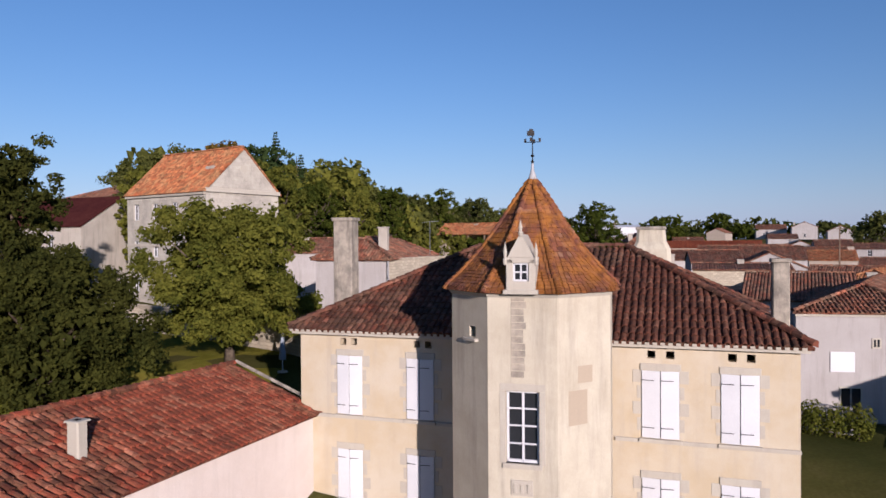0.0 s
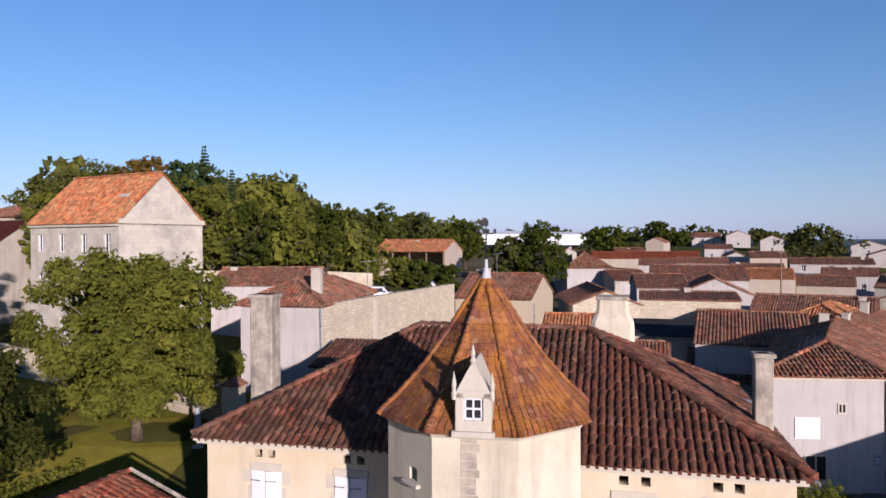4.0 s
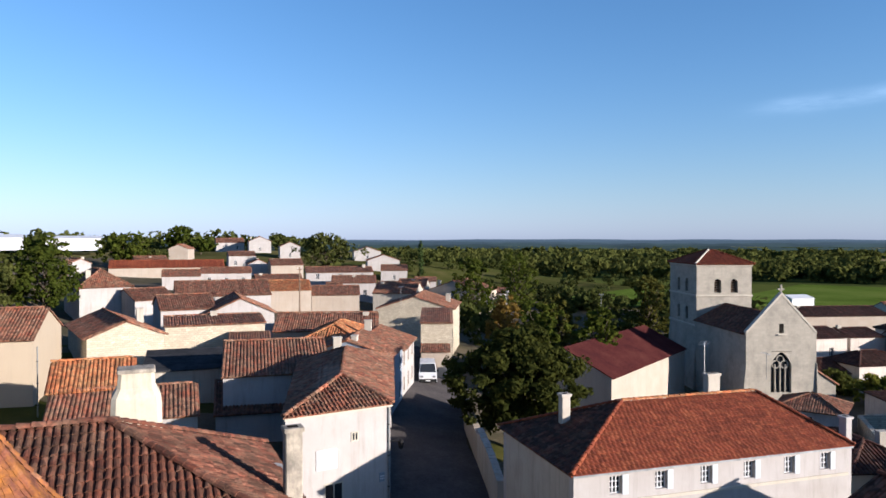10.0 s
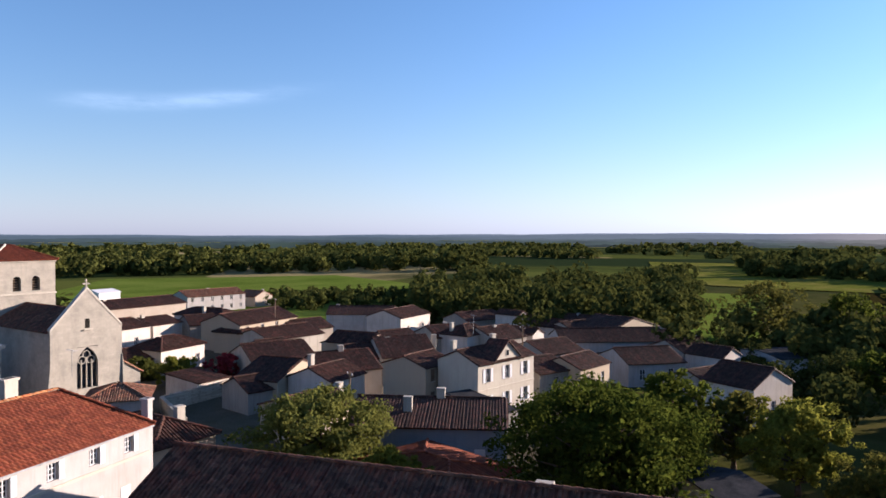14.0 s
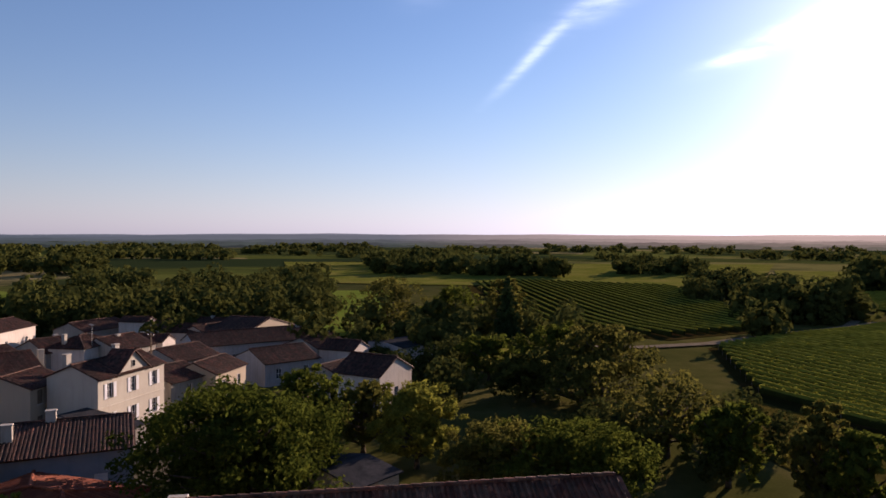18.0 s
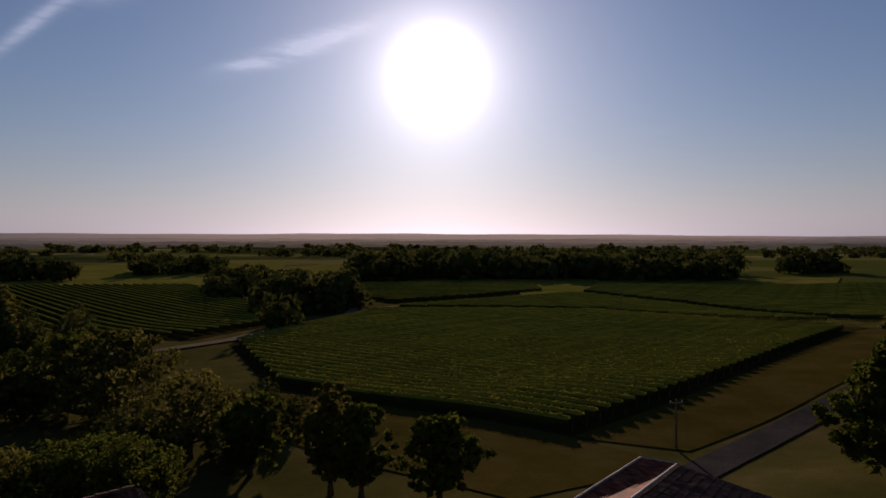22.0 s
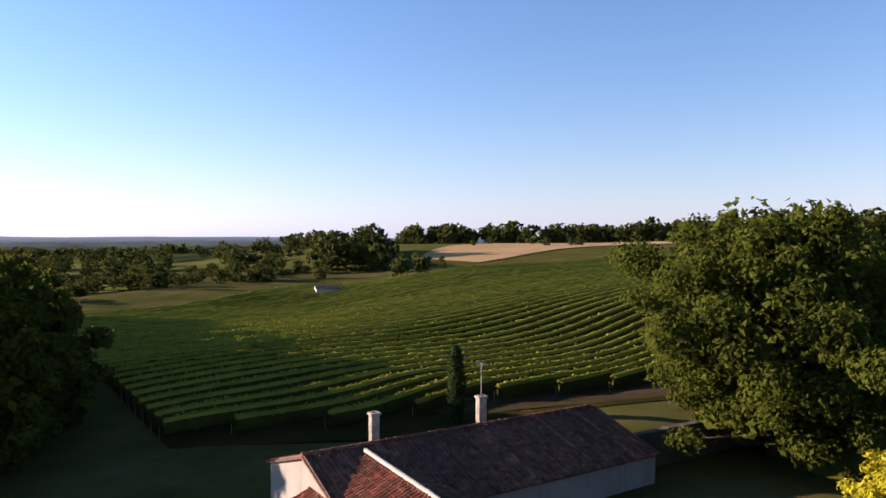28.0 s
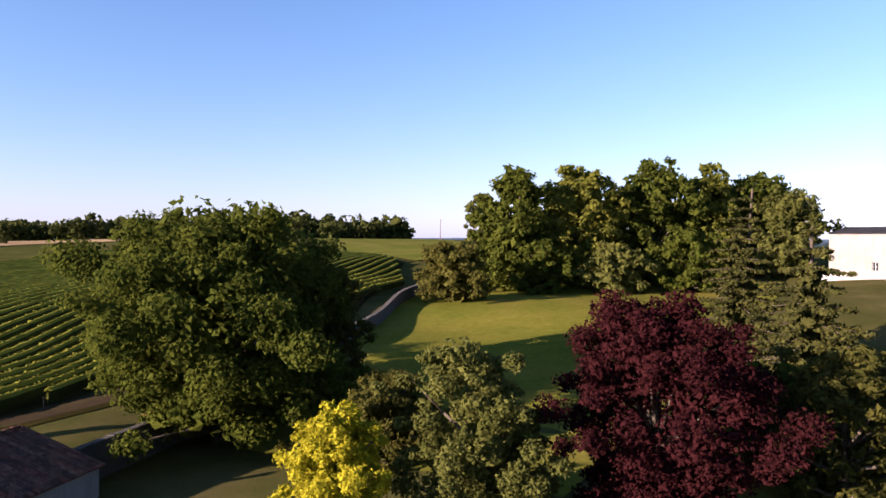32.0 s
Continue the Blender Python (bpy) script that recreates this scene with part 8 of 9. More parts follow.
# ---- ground cover, roads ----
ground_patch("lawn", [(-47, -6), (-76, 1.5), (-114, 14), (-140, 40), (-125, 75), (-90, 62), (-30, 10)], LAWN, "mown lawn turning yellow in the sun", "lawn", 0.05)
ground_patch("garden_lawn", [(-9, 40), (-26, 53), (-46, 60), (-50, 32), (-30, 12), (-14, 20)], LAWN, "shaded green lawn beside the manor", "lawn", 0.05)
ground_patch("courtyard", [(-5, 20), (-14, -2), (-18, -10), (-4, -22), (18, -20), (27, 4), (22, 26), (12, 18)], DIRT, "pale gravel courtyard", "courtyard", 0.05, 3)
ground_patch("village_ground", [(24, 30), (30, 8), (60, -20), (115, -20), (160, 60), (120, 190), (60, 300), (30, 280), (10, 120), (0, 62)], VILLAGE, "dry grey-brown yards and lanes between the houses", "ground", 0.06, 6)
ribbon("street", [(24, 26), (29, 33), (35, 42), (44, 52), (56, 66), (75, 90), (95, 120)], 8.0, STREET, "narrow grey asphalt village street", "road", 0.1)
ribbon("lane", [(-0.5, -54), (-3.6, -60.5), (-7.6, -68), (-11.6, -75), (-15.6, -81.4), (-28, -101), (-36, -114), (-60, -150), (-95, -205)], 3.2, ASPHALT, "narrow asphalt country lane between vineyards", "road", 0.12)
ribbon("farm_track", [(97, -84), (84, -99), (80, -113), (81, -128), (85, -152), (88, -178), (89, -196), (80, -211), (63, -228), (52, -243), (44, -262), (42, -285), (45, -306), (58, -318), (85, -330), (130, -345)], 3.4, DIRT, "pale dirt track between the fields", "track", 0.25)
ribbon("farm_track", [(88, -178), (98, -205), (112, -235), (150, -300)], 2.6, DIRT, "pale dirt track past the grove", "track", 0.24)
ribbon("field_path", [(-140, -137), (-154, -106), (-205, -80), (-250, -50)], 3.0, DIRT, "pale grassy path above the vineyard", "track", 0.2)
ribbon("vineyard_headland", [(-47.5, -37.5), (-54, -30.5), (-58.5, -24), (-66, -15), (-74, -4)], 4.4, SOIL, "bare reddish headland at the vineyard's foot", "track", 0.1)
ground_patch("vineyard_floor", [(9, -63), (48, -76), (77, -108), (82, -150), (86, -190), (20, -193), (-33, -146)], GREENSOIL, "grassy earth between vine rows", "vineyard", 0.08, 6)
ground_patch("vineyard_floor", [(292, -209), (289, -252), (219, -279), (132, -202), (90, -150), (88, -112), (118, -110), (174, -132)], GREENSOIL, "grassy earth between vine rows", "vineyard", 0.15, 8)
ground_patch("vineyard_floor", [(-32, -47), (-64, -139), (-138, -137), (-231, -80), (-246, -3), (-157, 15), (-76, 0)], GREENSOIL, "grassy earth between vine rows", "vineyard", 0.08, 6)
ground_patch("vineyard_floor", [(20, -196), (84, -196), (76, -211), (58, -228), (40, -258), (36, -262), (0, -222), (-35, -152)], GREENSOIL, "grassy earth between vine rows", "vineyard", 0.2, 8)
ground_patch("vineyard_floor", [(-37, -156), (-2, -226), (36, -268), (34, -312), (-95, -331), (-140, -330), (-75, -210)], GREENSOIL, "grassy earth between vine rows", "vineyard", 0.2, 8)
ground_patch("vineyard_floor", [(147, -308), (58, -305), (48, -270), (68, -235), (89, -216), (109, -229)], GREENSOIL, "grassy earth between vine rows", "vineyard", 0.22, 8)
ground_patch("verge", [(-1, -62), (9, -63), (-31, -142), (-45, -135)], VERGE, "dry yellow grass verge beside the lane", "verge", 0.09, 5)
ground_patch("verge", [(45, -60), (48, -76), (9, -63), (0, -58), (10, -45)], VERGE, "dry yellow grass below the vineyard", "verge", 0.09, 4)
ground_patch("wheat_field", [(-205, -126), (-211, -157), (-390, -215), (-430, -120), (-330, -90)], WHEAT, "harvested pale wheat field on the rise", "field", 0.3, 12)
ground_patch("green_field", [(150, 120), (200, 130), (420, 160), (430, 30), (300, -30), (170, 0)], BRIGHTFIELD, "flat bright green field beyond the village", "field", 0.3, 12)
ground_patch("upper_field", [(-160, 18), (-246, 0), (-420, -20), (-430, 60), (-200, 50)], MEADOW, "bright green field above the vineyard", "field", 0.3, 12)
for k, (a0, a1, r0, r1, mat_, lab) in enumerate(((150, 168, 330, 520, MEADOW, "green field beyond the track"), (168, 190, 235, 390, MEADOW, "green field beyond the lower vineyard"), (190, 204, 215, 330, MEADOW, "green field beyond the lane"), (112, 148, 352, 620, MEADOW, "far green field in the plain"), (110, 119, 150, 300, BRIGHTFIELD, "bright meadow among the woods"), (40, 47, 330, 470, MEADOW, "green field beyond the village"), (206, 216, 260, 330, MEADOW, "bright meadow among trees"))):
    pts = [(r * math.sin(radians(a)), r * math.cos(radians(a))) for a, r in ((a0, r0), (a1, r0), (a1 + 1, r1), (a0 - 1, r1))]
    ground_patch("field", pts, mat_, lab, "field", 0.4, 14)


# ---- vine rows ----
def inside_spans(poly, o, d):
    """Stretches of the line o + s d inside a polygon."""
    hits = []
    for (x0, y0), (x1, y1) in zip(poly, poly[1:] + poly[:1]):
        ex, ey = x1 - x0, y1 - y0
        den = d[0] * ey - d[1] * ex
        if abs(den) < 1e-9:
            continue
        s = ((x0 - o[0]) * ey - (y0 - o[1]) * ex) / den
        u = ((x0 - o[0]) * d[1] - (y0 - o[1]) * d[0]) / den
        if 0 <= u < 1:
            hits.append(s)
    hits.sort()
    return list(zip(hits[::2], hits[1::2]))


def vine_row(x0, y0, x1, y1, seed, group, tall=1.4):
    """One trained row: a rough hedge of leaves with shoots, on the ground."""
    g = np.random.default_rng(seed)
    ln = math.hypot(x1 - x0, y1 - y0)
    dx, dy = (x1 - x0) / ln, (y1 - y0) / ln
    dist = math.hypot((x0 + x1) / 2, (y0 + y1) / 2)
    step = 0.7 if dist < 110 else 1.2 if dist < 190 else 3.0
    n = max(2, int(ln / step))
    s = Shape()
    t = np.linspace(0, ln, n + 1)
    px_, py_ = x0 + dx * t, y0 + dy * t
    pz = height(px_, py_)
    prof = np.array([(-0.13, 0.35), (-0.25, 0.8), (-0.21, tall - 0.2), (0.0, tall - 0.05), (0.21, tall - 0.2), (0.25, 0.8), (0.13, 0.35)])
    swell = (1 + 0.06 * np.sin(t * 5.2 + g.random() * 6) + g.normal(0, 0.06, n + 1)).clip(0.7, 1.3)
    swell[0] = swell[-1] = 0.7
    off = prof[None] * np.stack([swell, 0.55 + 0.45 * swell.clip(0.75, 1.3)], -1)[:, None] + g.normal(0, 0.03, (n + 1, 7, 2))
    v = np.stack([px_[:, None] - dy * off[..., 0], py_[:, None] + dx * off[..., 0], pz[:, None] + off[..., 1]], -1).reshape(-1, 3)
    s.v = v.tolist()
    s.f = [(7 * i + j, 7 * i + j + 1, 7 * i + j + 8, 7 * i + j + 7) for i in range(n) for j in range(6)]
    s.f += [tuple(range(7)), tuple(range(7 * n + 6, 7 * n - 1, -1))]
    core, s = s, Shape()
    # lighter strip along the top: sunlight painted onto the shoots
    crest = np.array([(-0.3, tall - 0.2), (-0.16, tall + 0.08), (0.16, tall + 0.08), (0.3, tall - 0.2)])
    rough_ = np.stack([0.8 + 0.3 * g.random((n + 1, 4)), 1 + g.normal(0, 0.012, (n + 1, 4))], -1)
    off = crest[None] * rough_
    top = Shape()
    top.v = np.stack([px_[:, None] - dy * off[..., 0], py_[:, None] + dx * off[..., 0], pz[:, None] + off[..., 1]], -1).reshape(-1, 3).tolist()
    top.f = [(4 * i + j, 4 * i + j + 1, 4 * i + j + 5, 4 * i + j + 4) for i in range(n) for j in range(3)]
    u = g.random(int(ln * 42)) * ln
    u = u[g.random(len(u)) < 1.6 - np.hypot(x0 + dx * u, y0 + dy * u) / 88]
    c = len(u)
    size = 0.125 * (0.6 + 0.7 * g.random(c))
    w = math.pi * (0.5 + 0.16 * g.normal(size=c).clip(-1.6, 1.6))
    fat = np.interp(u, t, swell)
    side = np.cos(w) * 0.26 * fat
    zz = 0.85 + np.sin(w) * (tall - 0.75) * (0.6 + 0.4 * fat) + g.normal(0.02, 0.09, c)
    cc = np.stack([x0 + dx * u - dy * side, y0 + dy * u + dx * side, np.interp(u, t, pz) + zz], 1)
    nrm = np.stack([-dy * np.cos(w), dx * np.cos(w), np.sin(w) * 1.3], 1) + g.normal(0, 0.55, (c, 3))
    nrm /= np.linalg.norm(nrm, axis=1)[:, None]
    a = np.cross(nrm, g.normal(size=(c, 3)))
    a /= np.linalg.norm(a, axis=1)[:, None]
    b = np.cross(nrm, a)
    q = np.stack([cc - a * size[:, None], cc - b * size[:, None], cc + a * size[:, None], cc + b * size[:, None]], 1).reshape(-1, 3)
    k = len(s.v)
    s.v += q.tolist()
    s.f += [(k + 4 * i, k + 4 * i + 1, k + 4 * i + 2, k + 4 * i + 3) for i in range(c)]
    t_ = thing("grapevine_row", "trained row of leafy green grapevines", "grapevines", pose(x0, y0, gz(x0, y0)), group)
    for sh in (core, top, s) if c else (core, top):
        sh.v = (np.array(sh.v) - np.array((x0, y0, gz(x0, y0)))).tolist()
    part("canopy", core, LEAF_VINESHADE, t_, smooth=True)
    part("crest", top, LEAF_VINE, t_, "shoots along the top wire, sunlight painted in a lighter green")
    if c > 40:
        part("leaves", s, LEAF_VINE, t_, "leafy shoots in the lighter painted-sun green")
    if dist < 130:
        part("stake", Shape().tube((-dx * 0.3, -dy * 0.3, -0.2), (-dx * 0.35, -dy * 0.35, 1.0), 0.032, 0.028, 5), WOOD, t_, "weathered end stake")
        ex_, ey_ = x1 - x0, y1 - y0
        ez_ = gz(x1, y1) - gz(x0, y0)
        part("stake", Shape().tube((ex_ + dx * 0.3, ey_ + dy * 0.3, ez_ - 0.2), (ex_ + dx * 0.35, ey_ + dy * 0.35, ez_ + 1.0), 0.032, 0.028, 5), WOOD, t_, "weathered end stake")
    return t_


def vineyard(poly, turn, gap, group, seed, tall=1.4):
    d = (math.sin(radians(turn)), math.cos(radians(turn)))
    nrm = (d[1], -d[0])
    offs = [p[0] * nrm[0] + p[1] * nrm[1] for p in poly]
    k = 0
    o = min(offs) + gap / 2
    while o < max(offs):
        for a, b in inside_spans(poly, (nrm[0] * o, nrm[1] * o), d):
            if b - a > 6:
                vine_row(nrm[0] * o + d[0] * a, nrm[1] * o + d[1] * a, nrm[0] * o + d[0] * b, nrm[1] * o + d[1] * b, seed + k, group, tall)
                k += 1
        o += gap


vineyard([(10, -64), (47, -77), (75, -108), (79, -150), (84, -188), (20, -190), (-28, -140)], 107, 2.3, "vine rows of the lower vineyard", 1000, 1.3)
vineyard([(20, -197), (83, -197), (75, -210), (57, -227), (39, -257), (36, -260), (0, -220), (-33, -152)], 107, 2.8, "vine rows beyond the division", 1400, 1.3)
vineyard([(-38, -158), (-3, -228), (34, -270), (32, -310), (-92, -328), (-70, -215)], 107, 4.2, "vine rows of the upper plain", 1600, 1.4)
vineyard([(145, -306), (60, -303), (50, -271), (69, -237), (90, -218), (108, -231)], 107, 4.2, "vine rows beside the track", 1800, 1.4)
vineyard([(288, -211), (285, -248), (217, -275), (134, -202), (93, -150), (91, -114), (118, -113), (170, -136)], 121, 3.6, "vine rows of the far vineyard", 2000, 1.5)
vineyard([(-33, -49), (-46, -88), (-64, -137), (-136, -134), (-150, -108), (-228, -80), (-242, -5), (-157, 13), (-116, 11), (-84, -1.5), (-68, -16), (-61, -24), (-56, -30)], 110, 2.5, "vine rows of the hillside vineyard", 3000, 1.5)


# ---- woods ----
def woods(name, label, spots, leaf, seed, quads=40):
    """Many distant trees in one mesh: (x, y, height, half width) each."""
    g = np.random.default_rng(seed)
    sp = np.array(spots, float)
    n = len(sp)
    z = height(sp[:, 0], sp[:, 1])
    lobes = 6 if quads > 60 else 4
    lc = np.stack([np.repeat(sp[:, 0], lobes), np.repeat(sp[:, 1], lobes), np.repeat(z, lobes)], 1)
    tall, wide = np.repeat(sp[:, 2], lobes), np.repeat(sp[:, 3], lobes)
    lc[:, 0] += g.normal(0, 0.4, n * lobes) * wide
    lc[:, 1] += g.normal(0, 0.4, n * lobes) * wide
    lc[:, 2] += tall * (0.14 + 0.6 * g.random(n * lobes))
    rad = wide * (0.45 + 0.3 * g.random(n * lobes))
    per = max(5, quads // lobes)
    c = np.repeat(lc, per, 0)
    rr = np.repeat(rad, per)
    hh = np.repeat(tall * 0.27, per)
    d = g.normal(size=c.shape)
    d /= np.linalg.norm(d, axis=1)[:, None]
    c = c + d * np.stack([rr, rr, hh], 1) * (0.75 + 0.25 * g.random(len(c)))[:, None]
    c[:, 2] = np.maximum(c[:, 2], np.repeat(np.repeat(z, lobes), per) + 0.3)
    nrm = d + g.normal(size=c.shape) * 0.45
    nrm /= np.linalg.norm(nrm, axis=1)[:, None]
    a = np.cross(nrm, g.normal(size=c.shape))
    a /= np.linalg.norm(a, axis=1)[:, None]
    b = np.cross(nrm, a)
    s = (rr * 1.75 / math.sqrt(per) * (0.7 + 0.6 * g.random(len(c))))[:, None]
    v = np.stack([c - a * s, c - b * s * 0.75 - nrm * s * 0.2, c + a * s, c + b * s * 0.75 - nrm * s * 0.2], 1).reshape(-1, 3)
    m = Shape()
    m.v = v.tolist()
    m.f = [(4 * i, 4 * i + 1, 4 * i + 2, 4 * i + 3) for i in range(len(c))]
    return tagged(new(name, m.mesh(name, leaf)), label, "woodland", kind="stuff")


def band(a0, a1, r0, r1, count, tall, seed, wide=0.45):
    """Tree places between two bearings and two distances."""
    g = random.Random(seed)
    out = []
    for _ in range(count):
        a, r = radians(g.uniform(a0, a1)), math.sqrt(g.uniform(r0 * r0, r1 * r1))
        h = tall * g.uniform(0.65, 1.15)
        out.append((r * math.sin(a), r * math.cos(a), h, h * wide * g.uniform(0.8, 1.25)))
    return out


def groves(a0, a1, r0, r1, count, tall, seed, scale=0.004, level=0.0):
    """Tree places in irregular groves of the plain."""
    g = random.Random(seed)
    out = []
    while len(out) < count:
        a, r = radians(g.uniform(a0, a1)), r0 * (r1 / r0) ** g.random()
        x, y = r * math.sin(a), r * math.cos(a)
        if noise.noise(Vector((x * scale, y * scale * 2.2, seed))) > level:
            h = tall * g.uniform(0.7, 1.15) * (1 + r / 6000)
            out.append((x, y, h, h * 0.5 * (1 + r / 1500)))
    return out


woods("wooded_slope", "sunlit yellow-green woodland on the slope behind the village", band(-21, -8, 95, 118, 24, 13, 1) + band(-9, -2, 100, 130, 14, 10, 33), LEAF_BRIGHT, 1, 700)
woods("wooded_slope", "mixed green woodland on the slope behind the village", band(-21, -8, 105, 135, 22, 14.5, 34) + band(-9, -2, 115, 140, 14, 11, 35), LEAF_OLIVE, 31, 640)
woods("upper_woods", "mixed woodland higher on the slope", band(-24, -6, 135, 230, 80, 14, 2) + band(-6, 6, 150, 230, 60, 11, 36), LEAF_OLIVE, 21, 220)
woods("skyline_trees", "dark trees along the village skyline", band(5, 33, 340, 420, 50, 10, 3) + band(-10, 8, 230, 330, 60, 10, 4), LEAF_WOODS, 2, 100)
woods("valley_woods", "dark dense trees in the valley beyond the church", band(42, 60, 110, 190, 52, 6, 5) + band(38, 62, 190, 330, 45, 5, 6) + band(60, 66, 130, 170, 14, 10, 7), LEAF_WOODS, 3, 201)
tree("red flowering shrub in a village garden", 100.5, 22.4, 4.2, 2.5, 0.2, LEAF_PINK, clumps=50, leaves=2400, size=0.177, seed=130, form='bush', name='shrub')
tree("rounded green shrub in a village garden", 97.8, 27.9, 4.6, 3.3, 0.2, LEAF_BRIGHT, clumps=50, leaves=3200, size=0.177, seed=131, form='bush', name='shrub')
tree("low green shrub beside the church", 103.2, 34.2, 3.6, 2.9, 0.2, LEAF_OLIVE, clumps=50, leaves=2800, size=0.177, seed=132, form='bush', name='shrub')
tree("tall dark conical tree at the edge of the gardens", 91.7, -74.3, 13.5, 3.4, 0.3, LEAF_CYPRESS, clumps=90, leaves=5600, size=0.298, seed=133, form="cone")
woods("field_edge_woods", "long dark wood behind the green field", band(40, 98, 470, 600, 420, 13, 8) + band(81, 95, 221, 271, 110, 5.5, 28), LEAF_WOODS, 4, 110)
woods("south_woods", "wooded gardens and poplars south of the village", band(93, 115, 165, 290, 120, 12, 9) + band(114, 134, 112, 165, 30, 8.5, 10) + band(100, 112, 140, 175, 14, 10, 11), LEAF_WOODS, 5, 330)
woods("garden_thicket", "dark thicket of garden trees below the village", band(118, 134, 78, 118, 18, 6, 12) + band(132, 150, 52, 72, 14, 4.5, 13), LEAF_WOODS, 6, 700)
woods("track_grove", "dark grove beside the farm track", band(147, 153.8, 198, 250, 40, 12, 14) + band(143.4, 147.5, 255, 330, 22, 11, 29) + band(146.8, 148.2, 152, 166, 4, 8, 15), LEAF_WOODS, 7, 176)
woods("tree_belt", "long dark belt of trees across the vineyards", band(154, 184, 345, 430, 240, 14, 16) + band(187, 190.5, 420, 460, 14, 12, 30) + band(138, 144, 440, 500, 36, 12, 31) + band(126, 133.5, 405, 450, 36, 13, 17) + band(118, 126, 420, 560, 60, 13, 32), LEAF_WOODS, 8, 75)
woods("lane_end_woods", "dark trees beyond the hillside vineyard", band(196, 214, 185, 300, 70, 7, 18) + band(212, 226, 215, 340, 70, 5.5, 19) + band(225.5, 231, 240, 290, 18, 12, 20) + band(205, 230, 340, 500, 60, 10, 37), LEAF_WOODS, 9, 180)
woods("hill_hedges", "hedges and bushes along the wheat field", band(231, 236, 205, 235, 8, 6, 21) + band(236, 247, 300, 340, 8, 4, 22) + band(232, 262, 420, 520, 130, 14, 23) + band(258, 276, 420, 520, 90, 17, 24), LEAF_WOODS, 10, 126)
woods("plain_groves", "scattered dark groves across the distant plain", groves(36, 118, 600, 1450, 900, 9, 25, 0.004, -0.02) + groves(118, 240, 620, 1450, 520, 8, 27, 0.004, 0.12), LEAF_WOODS, 11, 24)


# ---- vehicles, walls, poles and small things ----
CARWHITE = mottled("white_car_paint", [(0.72, 0.72, 0.73), (0.76, 0.76, 0.77), (0.8, 0.8, 0.8)], 0.5, 60, 0.3, 0.0005, spec=0.5)
RUBBER = mottled("tyre_rubber", [(0.02, 0.02, 0.02), (0.025, 0.025, 0.025), (0.03, 0.03, 0.03)], 4, 60, 0.85, 0.002)


def vehicle(label, x, y, turn, long, wide, tall, nose, paint=None, name="car"):
    """A car or van: its front looks to local -y."""
    t = thing(name, label, name, pose(x, y, gz(x, y) + 0.1, 0, 0, turn))
    w, paint = wide / 2, paint or CARWHITE
    belt, clear = tall * 0.52, 0.28
    outline = [(-long / 2, clear), (-long / 2 - 0.05, belt * 0.75), (-long / 2 + nose * 0.85, belt + 0.05), (-long / 2 + nose + tall * 0.33, tall - 0.05), (long / 2 - 0.2, tall), (long / 2, belt), (long / 2, clear)]
    s = Shape()
    ring = [(-w * k, yy, zz) for k, (yy, zz) in ((1 if zz <= belt + 0.06 else 0.86, (yy, zz)) for yy, zz in outline)]
    other = [(-a, b, c) for a, b, c in ring]
    s.solid(other, ring)
    part("body", s, paint, t)
    a, b = Vector(outline[2] + (0,)), Vector(outline[3] + (0,))
    y0, z0, y1, z1 = a.x, a.y, b.x, b.y
    part("windscreen", Shape().solid([(-w * 0.9, y0 + 0.08, z0 + 0.03), (w * 0.9, y0 + 0.08, z0 + 0.03), (w * 0.78, y1 - 0.06, z1 - 0.05), (-w * 0.78, y1 - 0.06, z1 - 0.05)],
                                     [(-w * 0.9, y0 + 0.02, z0 + 0.06), (w * 0.9, y0 + 0.02, z0 + 0.06), (w * 0.78, y1 - 0.12, z1 - 0.02), (-w * 0.78, y1 - 0.12, z1 - 0.02)]), GLASS, t)
    for sx in (-1, 1):
        part("side_window", Shape().solid([(sx * w * 0.99, y1 - 0.1, belt + 0.1), (sx * w * 0.99, y1 + 1.3, belt + 0.1), (sx * w * 0.89, y1 + 1.3, tall - 0.16), (sx * w * 0.89, y1 + 0.1, tall - 0.16)],
                                          [(sx * w * 1.0 + sx * 0.01, y1 - 0.1, belt + 0.1), (sx * w * 1.0 + sx * 0.01, y1 + 1.3, belt + 0.1), (sx * w * 0.9 + sx * 0.012, y1 + 1.3, tall - 0.16), (sx * w * 0.9 + sx * 0.012, y1 + 0.1, tall - 0.16)]), GLASS, t)
        part("headlight", Shape().ebox(sx * w * 0.68 - 0.16, sx * w * 0.68 + 0.16, -long / 2 - 0.07, -long / 2 + 0.1, belt * 0.68, belt * 0.86, 0.03), ZINC, t)
        part("mirror", Shape().ebox(min(sx * w, sx * (w + 0.22)), max(sx * w, sx * (w + 0.22)), y1 - 0.3, y1 - 0.15, belt + 0.05, belt + 0.3, 0.03), RUBBER, t)
        for yy in (-long / 2 + 0.85, long / 2 - 0.85):
            wheel = part("tyre", Shape().tube((sx * (w - 0.2), yy, 0.32), (sx * (w + 0.01), yy, 0.32), 0.32, None, 16), RUBBER, t)
            part("rim", Shape().tube((sx * (w - 0.02), yy, 0.32), (sx * (w + 0.02), yy, 0.32), 0.2, 0.18, 12), ZINC, wheel)
    part("bumper", Shape().ebox(-w * 0.98, w * 0.98, -long / 2 - 0.12, -long / 2 + 0.1, clear, belt * 0.55, 0.05), RUBBER, t)
    part("number_plate", Shape().box(-0.26, 0.26, -long / 2 - 0.128, -long / 2 - 0.121, clear + 0.08, clear + 0.2), WHITEPAINT, t)
    return t


